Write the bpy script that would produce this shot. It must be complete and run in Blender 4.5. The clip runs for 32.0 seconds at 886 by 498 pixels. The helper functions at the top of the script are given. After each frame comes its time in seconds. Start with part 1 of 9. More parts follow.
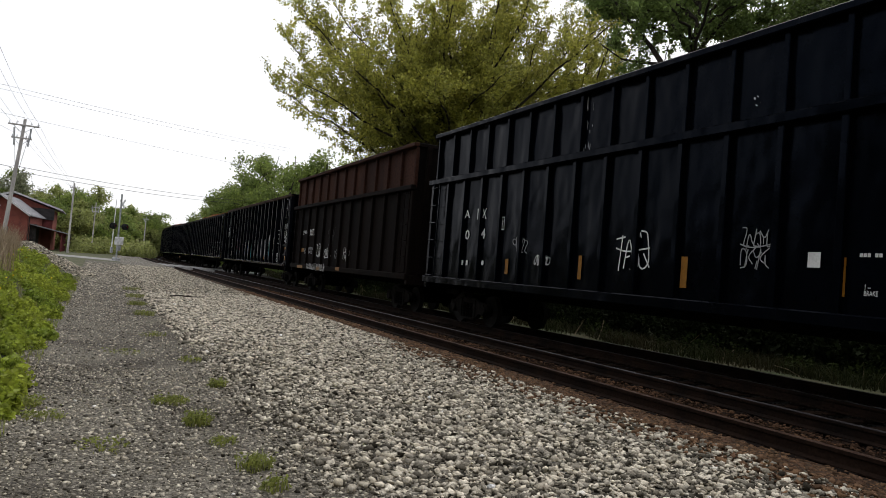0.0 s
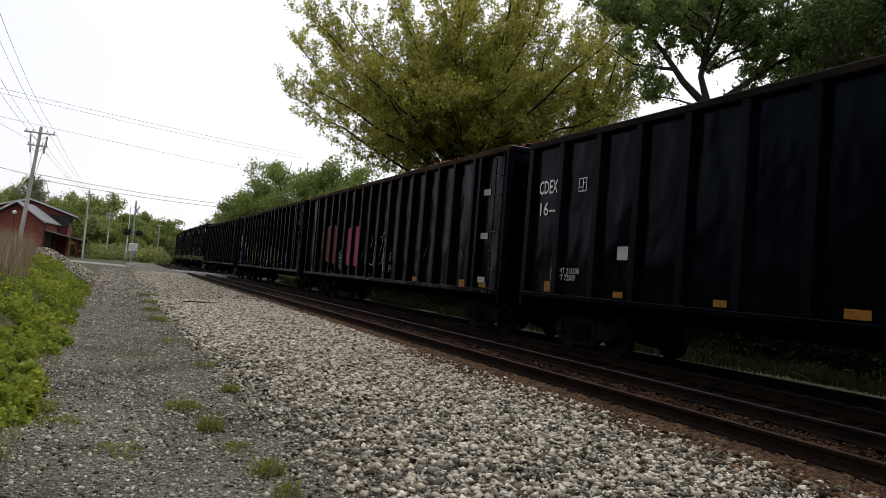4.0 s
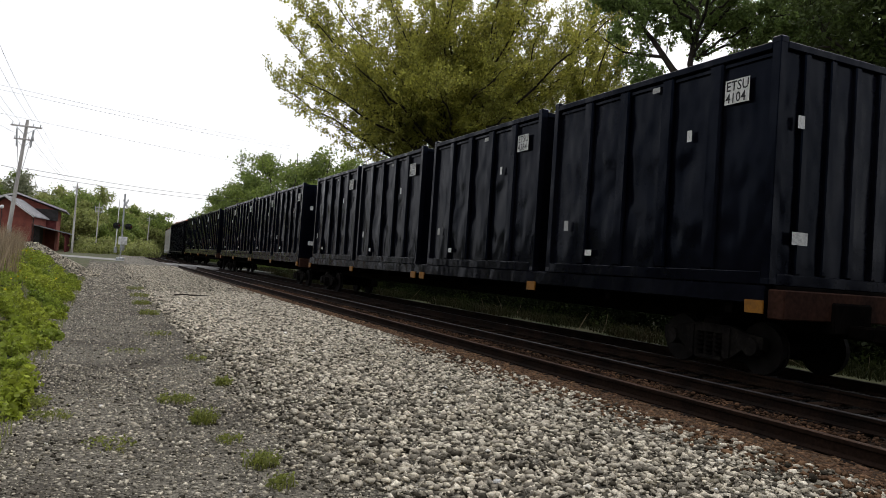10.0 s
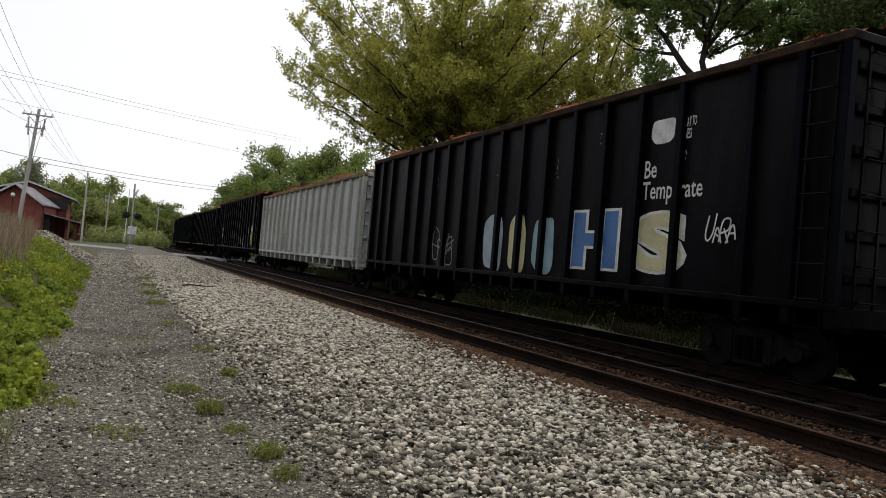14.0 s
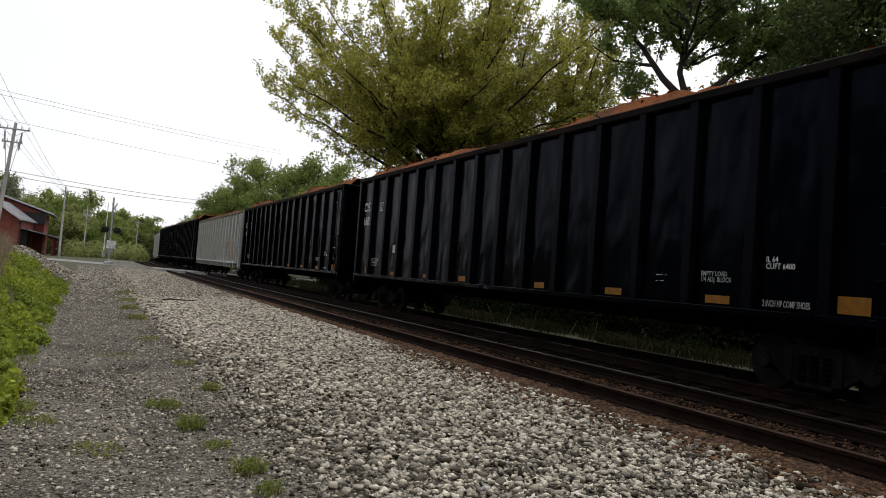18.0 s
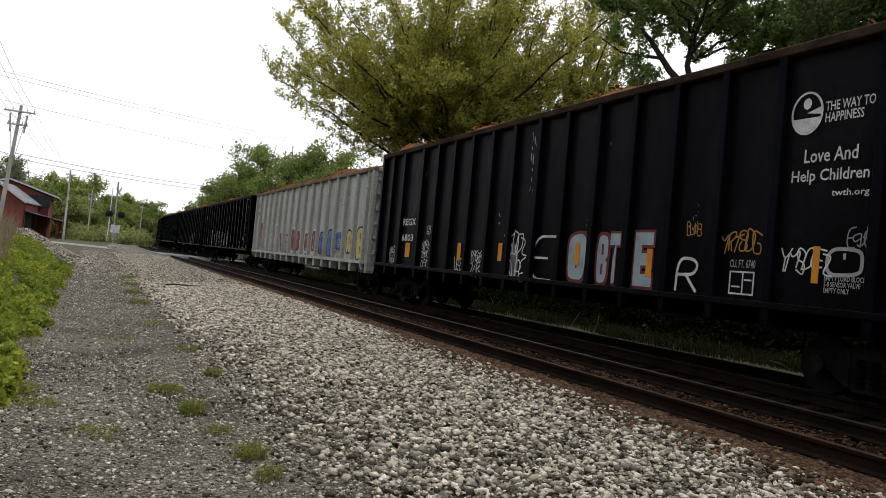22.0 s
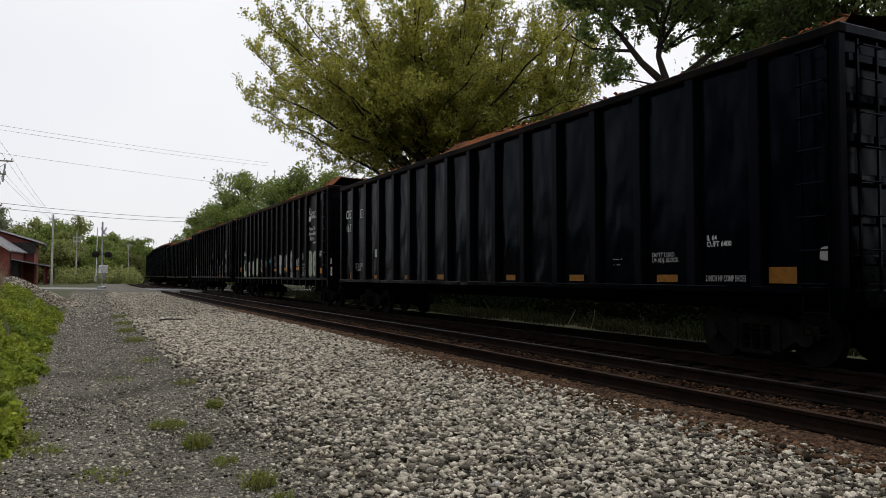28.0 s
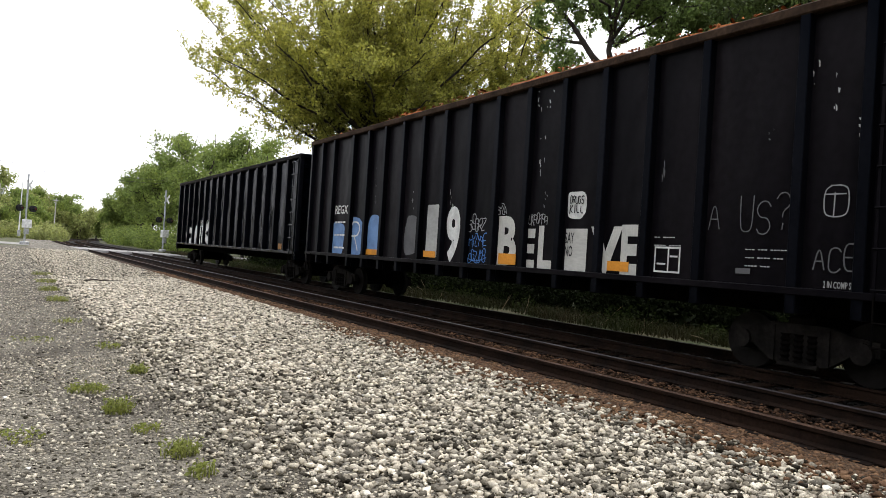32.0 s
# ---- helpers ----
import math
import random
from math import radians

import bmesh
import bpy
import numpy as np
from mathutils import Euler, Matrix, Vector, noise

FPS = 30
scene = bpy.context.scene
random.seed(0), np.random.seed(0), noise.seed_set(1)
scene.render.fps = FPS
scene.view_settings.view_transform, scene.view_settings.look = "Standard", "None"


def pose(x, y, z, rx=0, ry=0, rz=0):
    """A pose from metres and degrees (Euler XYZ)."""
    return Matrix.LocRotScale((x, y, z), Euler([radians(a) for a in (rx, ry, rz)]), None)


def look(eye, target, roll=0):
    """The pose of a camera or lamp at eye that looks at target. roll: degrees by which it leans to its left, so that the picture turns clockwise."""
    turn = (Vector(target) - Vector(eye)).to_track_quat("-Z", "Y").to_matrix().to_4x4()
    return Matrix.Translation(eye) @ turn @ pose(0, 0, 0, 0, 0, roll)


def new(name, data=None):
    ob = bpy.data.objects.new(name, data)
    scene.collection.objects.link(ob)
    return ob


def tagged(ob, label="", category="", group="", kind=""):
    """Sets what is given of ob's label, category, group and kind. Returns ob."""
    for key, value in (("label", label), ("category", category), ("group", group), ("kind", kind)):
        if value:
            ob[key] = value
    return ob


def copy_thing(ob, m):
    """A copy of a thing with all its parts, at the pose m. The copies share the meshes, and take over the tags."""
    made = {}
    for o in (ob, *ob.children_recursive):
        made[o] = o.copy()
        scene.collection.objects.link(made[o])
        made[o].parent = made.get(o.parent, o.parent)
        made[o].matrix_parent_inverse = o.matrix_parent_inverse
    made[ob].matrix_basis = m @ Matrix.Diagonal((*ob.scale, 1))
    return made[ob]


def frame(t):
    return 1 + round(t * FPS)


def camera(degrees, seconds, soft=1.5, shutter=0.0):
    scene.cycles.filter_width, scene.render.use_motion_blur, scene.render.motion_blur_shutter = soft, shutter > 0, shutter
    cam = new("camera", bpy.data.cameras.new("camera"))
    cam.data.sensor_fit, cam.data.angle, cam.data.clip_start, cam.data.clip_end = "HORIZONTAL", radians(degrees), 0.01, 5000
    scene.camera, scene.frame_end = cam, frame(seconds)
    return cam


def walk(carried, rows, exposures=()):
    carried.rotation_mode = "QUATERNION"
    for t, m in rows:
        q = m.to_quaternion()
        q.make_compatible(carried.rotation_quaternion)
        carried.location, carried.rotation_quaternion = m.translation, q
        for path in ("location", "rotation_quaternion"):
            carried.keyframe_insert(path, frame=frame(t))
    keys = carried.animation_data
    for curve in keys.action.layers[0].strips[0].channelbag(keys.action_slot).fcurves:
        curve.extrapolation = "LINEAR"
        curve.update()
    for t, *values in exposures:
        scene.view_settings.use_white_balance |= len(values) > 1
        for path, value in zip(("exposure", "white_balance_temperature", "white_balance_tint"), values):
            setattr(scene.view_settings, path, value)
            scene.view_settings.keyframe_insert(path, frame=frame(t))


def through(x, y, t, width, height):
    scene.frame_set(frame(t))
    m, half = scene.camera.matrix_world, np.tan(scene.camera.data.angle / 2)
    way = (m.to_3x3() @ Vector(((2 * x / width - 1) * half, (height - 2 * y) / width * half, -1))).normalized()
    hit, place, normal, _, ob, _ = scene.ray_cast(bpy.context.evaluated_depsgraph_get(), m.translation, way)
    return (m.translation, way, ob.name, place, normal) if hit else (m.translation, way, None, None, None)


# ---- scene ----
EYE_Z = 1.38          # the eye above the top of the rails, which is z = 0; y runs along the track
# seconds, yaw, pitch, roll
PATH = (
    (0, -25.63, 1.89, -4.57), (0.5, -25.51, 1.85, -4.69), (1, -25.16, 1.45, -4.64), (1.5, -25.16, 1.64, -4.62),
    (2, -24.88, 1.83, -4.69), (2.5, -24.78, 2.44, -4.87), (3, -24.65, 2.47, -4.29), (3.5, -24.65, 2.41, -4.38),
    (5.5, -24.79, 1.89, -4.75), (6, -24.82, 2.07, -4.65), (6.5, -24.17, 1.8, -4.44), (7, -25.07, 1.87, -4.4),
    (7.5, -25.86, 3.27, -4.21), (8, -24.9, 3.1, -4.47), (8.5, -24.77, 2.32, -4.28), (9, -24.95, 2.31, -4),
    (9.5, -25.37, 2.01, -3.67), (10, -25.35, 1.53, -3.86), (10.5, -24.55, 1.22, -3.72), (11, -25, 1.41, -3.35),
    (11.5, -23.76, 1.74, -3.64), (12, -24.51, 2.12, -4.1), (12.5, -24.48, 3.57, -4.32), (13, -24.59, 2.49, -4.76),
    (13.5, -24.7, 1.13, -4.85), (15.5, -24.93, 1.02, -4.81), (16, -25.6, 0.96, -4.92), (16.5, -25.93, 1.12, -4.98),
    (17, -26.33, 2.17, -4.73), (17.5, -26.63, 2.26, -4.39), (18, -26.14, 2.07, -4.21), (18.5, -26.19, 2.75, -4.02),
    (19, -26.44, 1.98, -3.96), (19.5, -26.3, 1.47, -4.54), (20, -26.65, 1.48, -4.56), (20.5, -26.66, 1.28, -4.75),
    (21, -26.31, 1.33, -4.8), (21.5, -27.02, 1.13, -4.21), (22, -25.91, 1.24, -5.18), (22.5, -27.07, 1.96, -4.9),
    (23, -26.47, 2.65, -4.51), (23.5, -25.88, 3.21, -4.63), (24, -25.97, 3.05, -4.29), (24.5, -26.17, 2.21, -4.35),
    (26.5, -25.94, 4.21, -3.29), (27, -25.94, 2.66, -2.55), (27.5, -23.73, 2.71, -0.56), (28, -26.54, 2.05, 0.06),
    (28.5, -29.15, 1.54, -0.67), (29, -28.47, 3.49, -3.37), (29.5, -26.55, 0.73, -2.72), (30, -26.31, 0.09, -2.58),
    (30.5, -26.83, 1.23, -2.59), (31, -27.93, 1.31, -2.71), (31.5, -29.69, 0.93, -3.24), (32, -31.38, 0.57, -3.61),
)

cam = camera(63.0, 32.0, soft=0.45)
walk(cam, [(t, pose(0, 0, EYE_Z, 90 + p, r, y)) for t, y, p, r in PATH],
     exposures=((0, 0.2), (2, 0.3), (3, 0.02), (5, 0.2), (6, 0.28), (7, 0.25), (9, 0.08), (10, 0.25), (11, 0.4), (12, 0.2), (13, 0.05), (16, 0.2), (18, 0.1), (19, 0.15), (20, 0.12), (22, 0.25),
                (23, 0.0), (24, 0.05), (27.0, 0.05), (28.0, -0.1), (29.0, 0.75), (30.0, 0.66), (31.0, 0.5), (31.5, 0.5), (32, 1.12)))

# ---- light: a bright overcast sky ----
world = bpy.data.worlds.new("overcast_sky")
scene.world = world
world.use_nodes = True
wn = world.node_tree.nodes
wl = world.node_tree.links
sky = wn.new("ShaderNodeTexSky")
sky.sky_type = 'NISHITA'
sky.sun_disc = False
sky.sun_elevation = radians(48)
sky.sun_rotation = radians(35)
sky.air_density, sky.dust_density = 1.0, 4.0
dim = wn.new("ShaderNodeVectorMath")
dim.operation = 'SCALE'
dim.inputs["Scale"].default_value = 0.1
veil = wn.new("ShaderNodeMix")
veil.data_type = 'RGBA'
veil.inputs["Factor"].default_value = 0.86
cloud = wn.new("ShaderNodeTexNoise")
cloud.inputs["Scale"].default_value = 1.6
cloud.inputs["Detail"].default_value = 3.0
ramp = wn.new("ShaderNodeValToRGB")
ramp.color_ramp.elements[0].position, ramp.color_ramp.elements[0].color = 0.3, (0.90, 0.92, 1.0, 1)
ramp.color_ramp.elements[1].position, ramp.color_ramp.elements[1].color = 0.7, (1.06, 1.06, 1.08, 1)
wl.new(cloud.outputs["Fac"], ramp.inputs["Fac"])
wl.new(sky.outputs["Color"], dim.inputs[0])
wl.new(dim.outputs["Vector"], veil.inputs["A"])
wl.new(ramp.outputs["Color"], veil.inputs["B"])
wl.new(veil.outputs["Result"], wn["Background"].inputs["Color"])
wn["Background"].inputs["Strength"].default_value = 1.0
sun = new("sun", bpy.data.lights.new("sun", 'SUN'))
sun.data.energy, sun.data.angle, sun.data.color = 0.7, radians(25), (1.0, 0.96, 0.9)
sun.matrix_world = look((35, 25, 60), (0, 0, 0))


# ---- materials ----
def material(name, base, rough=0.7, metal=0.0, vary=0.25, scale=3.0, fine=40.0, bump=0.2, tint=None, patch=0.5, spec=0.2, island=0.0, objrand=0.0, streak=False):
    """A paint or earth material: two scales of variation round the base colour, a second colour in patches, fine relief."""
    m = bpy.data.materials.new(name)
    m.use_nodes = True
    n, l = m.node_tree.nodes, m.node_tree.links
    b = n["Principled BSDF"]
    b.inputs["Roughness"].default_value = rough
    b.inputs["Metallic"].default_value = metal
    b.inputs["Specular IOR Level"].default_value = spec
    co = n.new("ShaderNodeTexCoord")
    mp = n.new("ShaderNodeMapping")
    if streak:
        mp.inputs["Scale"].default_value = (1.0, 1.0, 0.18)
    l.new(co.outputs["Object"], mp.inputs["Vector"])
    big = n.new("ShaderNodeTexNoise")
    big.inputs["Scale"].default_value = scale
    big.inputs["Detail"].default_value = 6
    small = n.new("ShaderNodeTexNoise")
    small.inputs["Scale"].default_value = fine
    small.inputs["Detail"].default_value = 4
    l.new(mp.outputs["Vector"], big.inputs["Vector"])
    l.new(co.outputs["Object"], small.inputs["Vector"])
    mix = n.new("ShaderNodeMix")
    mix.data_type = 'RGBA'
    r = n.new("ShaderNodeValToRGB")
    r.color_ramp.elements[0].position = max(0.0, 0.52 - 0.12 - 0.3 * (patch - 0.5))
    r.color_ramp.elements[1].position = min(1.0, 0.52 + 0.14 - 0.3 * (patch - 0.5))
    l.new(big.outputs["Fac"], r.inputs["Fac"])
    l.new(r.outputs["Color"], mix.inputs["Factor"])
    t = tint or tuple(c * 0.6 for c in base)
    mix.inputs["A"].default_value = (*base, 1)
    mix.inputs["B"].default_value = (*t, 1)
    hsv = n.new("ShaderNodeHueSaturation")
    mr = n.new("ShaderNodeMapRange")
    mr.inputs["From Min"].default_value, mr.inputs["From Max"].default_value = 0.25, 0.75
    mr.inputs["To Min"].default_value, mr.inputs["To Max"].default_value = 1 - vary, 1 + vary
    l.new(small.outputs["Fac"], mr.inputs["Value"])
    last = mr.outputs["Result"]
    for amount, node, sock in ((island, "ShaderNodeNewGeometry", "Random Per Island"), (objrand, "ShaderNodeObjectInfo", "Random")):
        if amount:
            g = n.new(node)
            m2 = n.new("ShaderNodeMapRange")
            m2.inputs["To Min"].default_value, m2.inputs["To Max"].default_value = 1 - amount, 1 + amount
            l.new(g.outputs[sock], m2.inputs["Value"])
            mul = n.new("ShaderNodeMath")
            mul.operation = 'MULTIPLY'
            l.new(last, mul.inputs[0])
            l.new(m2.outputs["Result"], mul.inputs[1])
            last = mul.outputs["Value"]
    l.new(last, hsv.inputs["Value"])
    l.new(mix.outputs["Result"], hsv.inputs["Color"])
    l.new(hsv.outputs["Color"], b.inputs["Base Color"])
    if bump:
        bp = n.new("ShaderNodeBump")
        bp.inputs["Strength"].default_value = bump
        bp.inputs["Distance"].default_value = 0.02
        l.new(small.outputs["Fac"], bp.inputs["Height"])
        l.new(bp.outputs["Normal"], b.inputs["Normal"])
    return m


def leaf_material(name, base, tint, spec=0.25, through=0.45):
    """Thin leaves: some light comes through; each leaf has its own shade."""
    m = material(name, base, rough=0.55, vary=0.15, scale=0.35, fine=6, bump=0, tint=tint, island=0.4, spec=spec)
    n, l = m.node_tree.nodes, m.node_tree.links
    b, out = n["Principled BSDF"], n["Material Output"]
    tr = n.new("ShaderNodeBsdfTranslucent")
    mx = n.new("ShaderNodeMixShader")
    mx.inputs["Fac"].default_value = through
    l.new(b.inputs["Base Color"].links[0].from_socket, tr.inputs["Color"])
    l.new(b.outputs["BSDF"], mx.inputs[1])
    l.new(tr.outputs["BSDF"], mx.inputs[2])
    l.new(mx.outputs["Shader"], out.inputs["Surface"])
    return m


BLACK = material("black_car_paint", (0.0005, 0.0008, 0.0017), 0.20, spec=0.04, vary=0.35, scale=0.7, fine=9, bump=0.06, tint=(0.0016, 0.0021, 0.0038), streak=True, objrand=0.1)
BROWNBLACK = material("faded_black_paint", (0.0030, 0.0026, 0.0037), 0.38, spec=0.03, vary=0.3, scale=0.8, fine=9, bump=0.08, tint=(0.0085, 0.0070, 0.0085), streak=True)
RUSTBROWN = material("rusty_brown_paint", (0.022, 0.0105, 0.0078), 0.75, spec=0.04, vary=0.4, scale=1.2, fine=14, bump=0.15, tint=(0.042, 0.018, 0.0115), streak=True)
RIBGREY = material("stained_cream_grey_paint", (0.36, 0.355, 0.315), 0.65, spec=0.1, vary=0.25, scale=1.6, fine=14, bump=0.1, tint=(0.23, 0.21, 0.175), streak=True)
GREY = material("weathered_grey_paint", (0.405, 0.43, 0.42), 0.65, spec=0.1, vary=0.16, scale=1.3, fine=12, bump=0.08, tint=(0.29, 0.285, 0.27), streak=True, patch=0.45)
BROWNDARK = material("grimy_dark_brown_paint", (0.0070, 0.0046, 0.0036), 0.7, spec=0.02, vary=0.4, scale=1.0, fine=12, bump=0.1, tint=(0.004, 0.0036, 0.0036), streak=True)
CHORDRUST = material("rust_stained_chord_paint", (0.022, 0.014, 0.010), 0.8, spec=0.03, vary=0.45, scale=1.2, fine=16, bump=0.15, tint=(0.050, 0.032, 0.022))
CHORDBLACK = material("dusty_black_chord_paint", (0.0055, 0.0048, 0.0046), 0.7, spec=0.03, vary=0.4, scale=0.9, fine=14, bump=0.12, tint=(0.018, 0.0125, 0.0095))
TOPRUST = material("rusted_top_edge", (0.13, 0.085, 0.055), 0.85, spec=0.05, vary=0.45, scale=2.0, fine=16, bump=0.2, tint=(0.21, 0.175, 0.135), patch=0.4)


def add_rust(m):
    """Rust that has come through the paint in small streaky spots."""
    n, l = m.node_tree.nodes, m.node_tree.links
    b = n["Principled BSDF"]
    co, mp, no, r, mx = (n.new("ShaderNode" + k) for k in ("TexCoord", "Mapping", "TexNoise", "ValToRGB", "Mix"))
    mp.inputs["Scale"].default_value = (1.0, 1.0, 0.22)
    no.inputs["Scale"].default_value, no.inputs["Detail"].default_value = 4.0, 8
    r.color_ramp.elements[0].position, r.color_ramp.elements[1].position = 0.64, 0.70
    mx.data_type = 'RGBA'
    mx.inputs["B"].default_value = (0.11, 0.062, 0.035, 1)
    l.new(co.outputs["Object"], mp.inputs["Vector"])
    l.new(mp.outputs["Vector"], no.inputs["Vector"])
    l.new(no.outputs["Fac"], r.inputs["Fac"])
    l.new(r.outputs["Color"], mx.inputs["Factor"])
    l.new(b.inputs["Base Color"].links[0].from_socket, mx.inputs["A"])
    l.new(mx.outputs["Result"], b.inputs["Base Color"])


add_rust(GREY)
add_rust(RIBGREY)
NAVY = material("blue_black_container_paint", (0.0014, 0.0017, 0.0040), 0.20, spec=0.05, vary=0.3, scale=0.8, fine=8, bump=0.05, tint=(0.0056, 0.0060, 0.0095), streak=True)
# Grimy gear made near-black: the shade under the wagons is in the colour.
UNDER = material("shade_dark_grimy_gear", (0.0022, 0.0020, 0.0019), 0.85, spec=0.01, vary=0.4, scale=4, fine=20, bump=0.3, tint=(0.0065, 0.0052, 0.0045))
# Side frames: paler copy of the running gear, with caught light in the colour.
FRAMELIT = material("lit_cast_steel", (0.0075, 0.0068, 0.0064), 0.85, spec=0.02, vary=0.4, scale=4, fine=20, bump=0.3, tint=(0.0150, 0.0130, 0.0118))
WHEELM = material("worn_wheel_steel", (0.012, 0.0105, 0.010), 0.7, spec=0.05, metal=0.2, vary=0.3, scale=5, fine=20, bump=0.1)
RIBBLACK = material("scuffed_black_rib_paint", (0.0014, 0.0015, 0.0024), 0.4, spec=0.03, vary=0.4, scale=1.5, fine=14, bump=0.08, tint=(0.0062, 0.0062, 0.008), streak=True, objrand=0.4)
# Rust of the rail sides, darkened in colour for the shade under the head.
RUST = material("shade_dark_rusted_rail", (0.017, 0.0098, 0.0068), 0.85, spec=0.04, vary=0.45, scale=2.5, fine=30, bump=0.3, tint=(0.0075, 0.0052, 0.0042))
RAILTOP = material("worn_rail_head", (0.066, 0.037, 0.024), 0.6, metal=0.2, spec=0.1, vary=0.3, scale=1.5, fine=30, bump=0.1, tint=(0.026, 0.015, 0.010))
POLISHED = material("half_polished_rail_head", (0.035, 0.031, 0.032), 0.45, metal=0.2, spec=0.2, vary=0.4, scale=2.5, fine=40, bump=0.15, tint=(0.016, 0.012, 0.011))
# Rail heads under the train, with its shade put into the steel's colour.
SHADEHEAD = material("shade_dark_rail_head", (0.012, 0.011, 0.011), 0.6, metal=0.3, spec=0.05, vary=0.3, scale=2, fine=30, bump=0.1)
TIE = material("creosoted_timber", (0.016, 0.009, 0.0058), 0.95, spec=0.05, vary=0.4, scale=3, fine=25, bump=0.5, tint=(0.026, 0.016, 0.011), objrand=0.3)


def wavy(m, depth):
    """Broad shallow buckles, as thin steel sheet has between its ribs."""
    n, l = m.node_tree.nodes, m.node_tree.links
    b = n["Principled BSDF"]
    co, mp, no, bp = (n.new("ShaderNode" + k) for k in ("TexCoord", "Mapping", "TexNoise", "Bump"))
    mp.inputs["Scale"].default_value = (1.0, 1.0, 0.55)
    no.inputs["Scale"].default_value, no.inputs["Detail"].default_value = 1.1, 2
    bp.inputs["Strength"].default_value, bp.inputs["Distance"].default_value = 1.0, depth
    l.new(co.outputs["Object"], mp.inputs["Vector"])
    l.new(mp.outputs["Vector"], no.inputs["Vector"])
    l.new(no.outputs["Fac"], bp.inputs["Height"])
    l.new(b.inputs["Normal"].links[0].from_socket, bp.inputs["Normal"])
    l.new(bp.outputs["Normal"], b.inputs["Normal"])


for buckled, depth in ((BLACK, 0.10), (BROWNBLACK, 0.07), (NAVY, 0.10), (GREY, 0.04)):
    wavy(buckled, depth)
for glossy in (BLACK, NAVY, RIBBLACK):      # blue put into the reflections, standing in for sky sheen
    glossy.node_tree.nodes["Principled BSDF"].inputs["Specular Tint"].default_value = (0.42, 0.62, 1.0, 1)


def stone_material(name, node, sock, gain=1.0):
    """Broken stone: every piece takes its own tone, from dark olive grey to pale limestone."""
    m = material(name, (0.9, 0.9, 0.9), 0.95, vary=0.3, scale=6.0, fine=60, bump=0.4, tint=(0.68, 0.66, 0.62), spec=0.1)
    n, l = m.node_tree.nodes, m.node_tree.links
    b = n["Principled BSDF"]
    g = n.new(node)
    r = n.new("ShaderNodeValToRGB")
    tones = ((0.0, (0.0225, 0.0185, 0.0122)), (0.28, (0.052, 0.043, 0.0295)), (0.48, (0.122, 0.104, 0.071)), (0.68, (0.305, 0.262, 0.186)), (0.87, (0.68, 0.59, 0.44)), (1.0, (0.95, 0.86, 0.70)))
    for k, (at, c) in enumerate(tones):
        e = r.color_ramp.elements[0] if k == 0 else r.color_ramp.elements[1] if k == 5 else r.color_ramp.elements.new(at)
        e.position, e.color = at, (*[gain * v for v in c], 1)
    l.new(g.outputs[sock], r.inputs["Fac"])
    mu = n.new("ShaderNodeMix")
    mu.data_type, mu.blend_type = 'RGBA', 'MULTIPLY'
    mu.inputs["Factor"].default_value = 1.0
    l.new(b.inputs["Base Color"].links[0].from_socket, mu.inputs["A"])
    l.new(r.outputs["Color"], mu.inputs["B"])
    l.new(mu.outputs["Result"], b.inputs["Base Color"])
    return m


STONE = stone_material("crushed_limestone", "ShaderNodeNewGeometry", "Random Per Island")
STONEOBJ = stone_material("crushed_limestone_piece", "ShaderNodeObjectInfo", "Random")
RUSTSTONE = material("rust_stained_ballast", (0.145, 0.085, 0.047), 0.95, spec=0.1, vary=0.25, scale=3.0, fine=30, bump=0.3, tint=(0.085, 0.048, 0.03), island=0.6)
BROWNSTONE = material("rust_dusted_ballast", (0.095, 0.052, 0.030), 0.95, spec=0.06, vary=0.35, scale=2.0, fine=30, bump=0.3, tint=(0.014, 0.009, 0.0065), island=0.8)
# Near-black stones: the shade beside the train is put into the colour.
DARKSTONE = material("shade_dark_ballast_stone", (0.010, 0.0075, 0.006), 0.95, spec=0.05, vary=0.3, scale=3, fine=30, bump=0.3, tint=(0.005, 0.0042, 0.0036), island=0.7)
GRIT = stone_material("lane_pebbles", "ShaderNodeNewGeometry", "Random Per Island", 0.85)
LOAD = material("rusty_scrap_load", (0.22, 0.075, 0.026), 0.95, spec=0.05, vary=0.45, scale=0.8, fine=18, bump=0.5, tint=(0.10, 0.05, 0.026), island=0.5)
YELLOW = material("yellow_reflector", (0.22, 0.092, 0.008), 0.5, vary=0.15, scale=8, fine=40, bump=0.0, tint=(0.15, 0.065, 0.01))
WHITE = material("white_stencil_paint", (0.62, 0.62, 0.60), 0.7, vary=0.12, scale=4, fine=30, bump=0.0, tint=(0.42, 0.42, 0.41))


# ---- building blocks ----
def mesh_of(bm, name, *mats, smooth=False):
    me = bpy.data.meshes.new(name)
    bm.to_mesh(me)
    bm.free()
    for m in mats:
        me.materials.append(m)
    if smooth:
        for p in me.polygons:
            p.use_smooth = True
    return me


def part(name, bm, mat, parent=None, label="", m=None, smooth=False):
    """Links a bmesh (or a ready mesh) as one mesh object under a thing or a part."""
    me = bm if isinstance(bm, bpy.types.Mesh) else mesh_of(bm, name, *([mat] if not isinstance(mat, (list, tuple)) else mat), smooth=smooth)
    ob = new(name, me)
    if parent:
        ob.parent = parent
    if m is not None:
        ob.matrix_basis = m
    if label:
        ob["label"] = label
    return ob


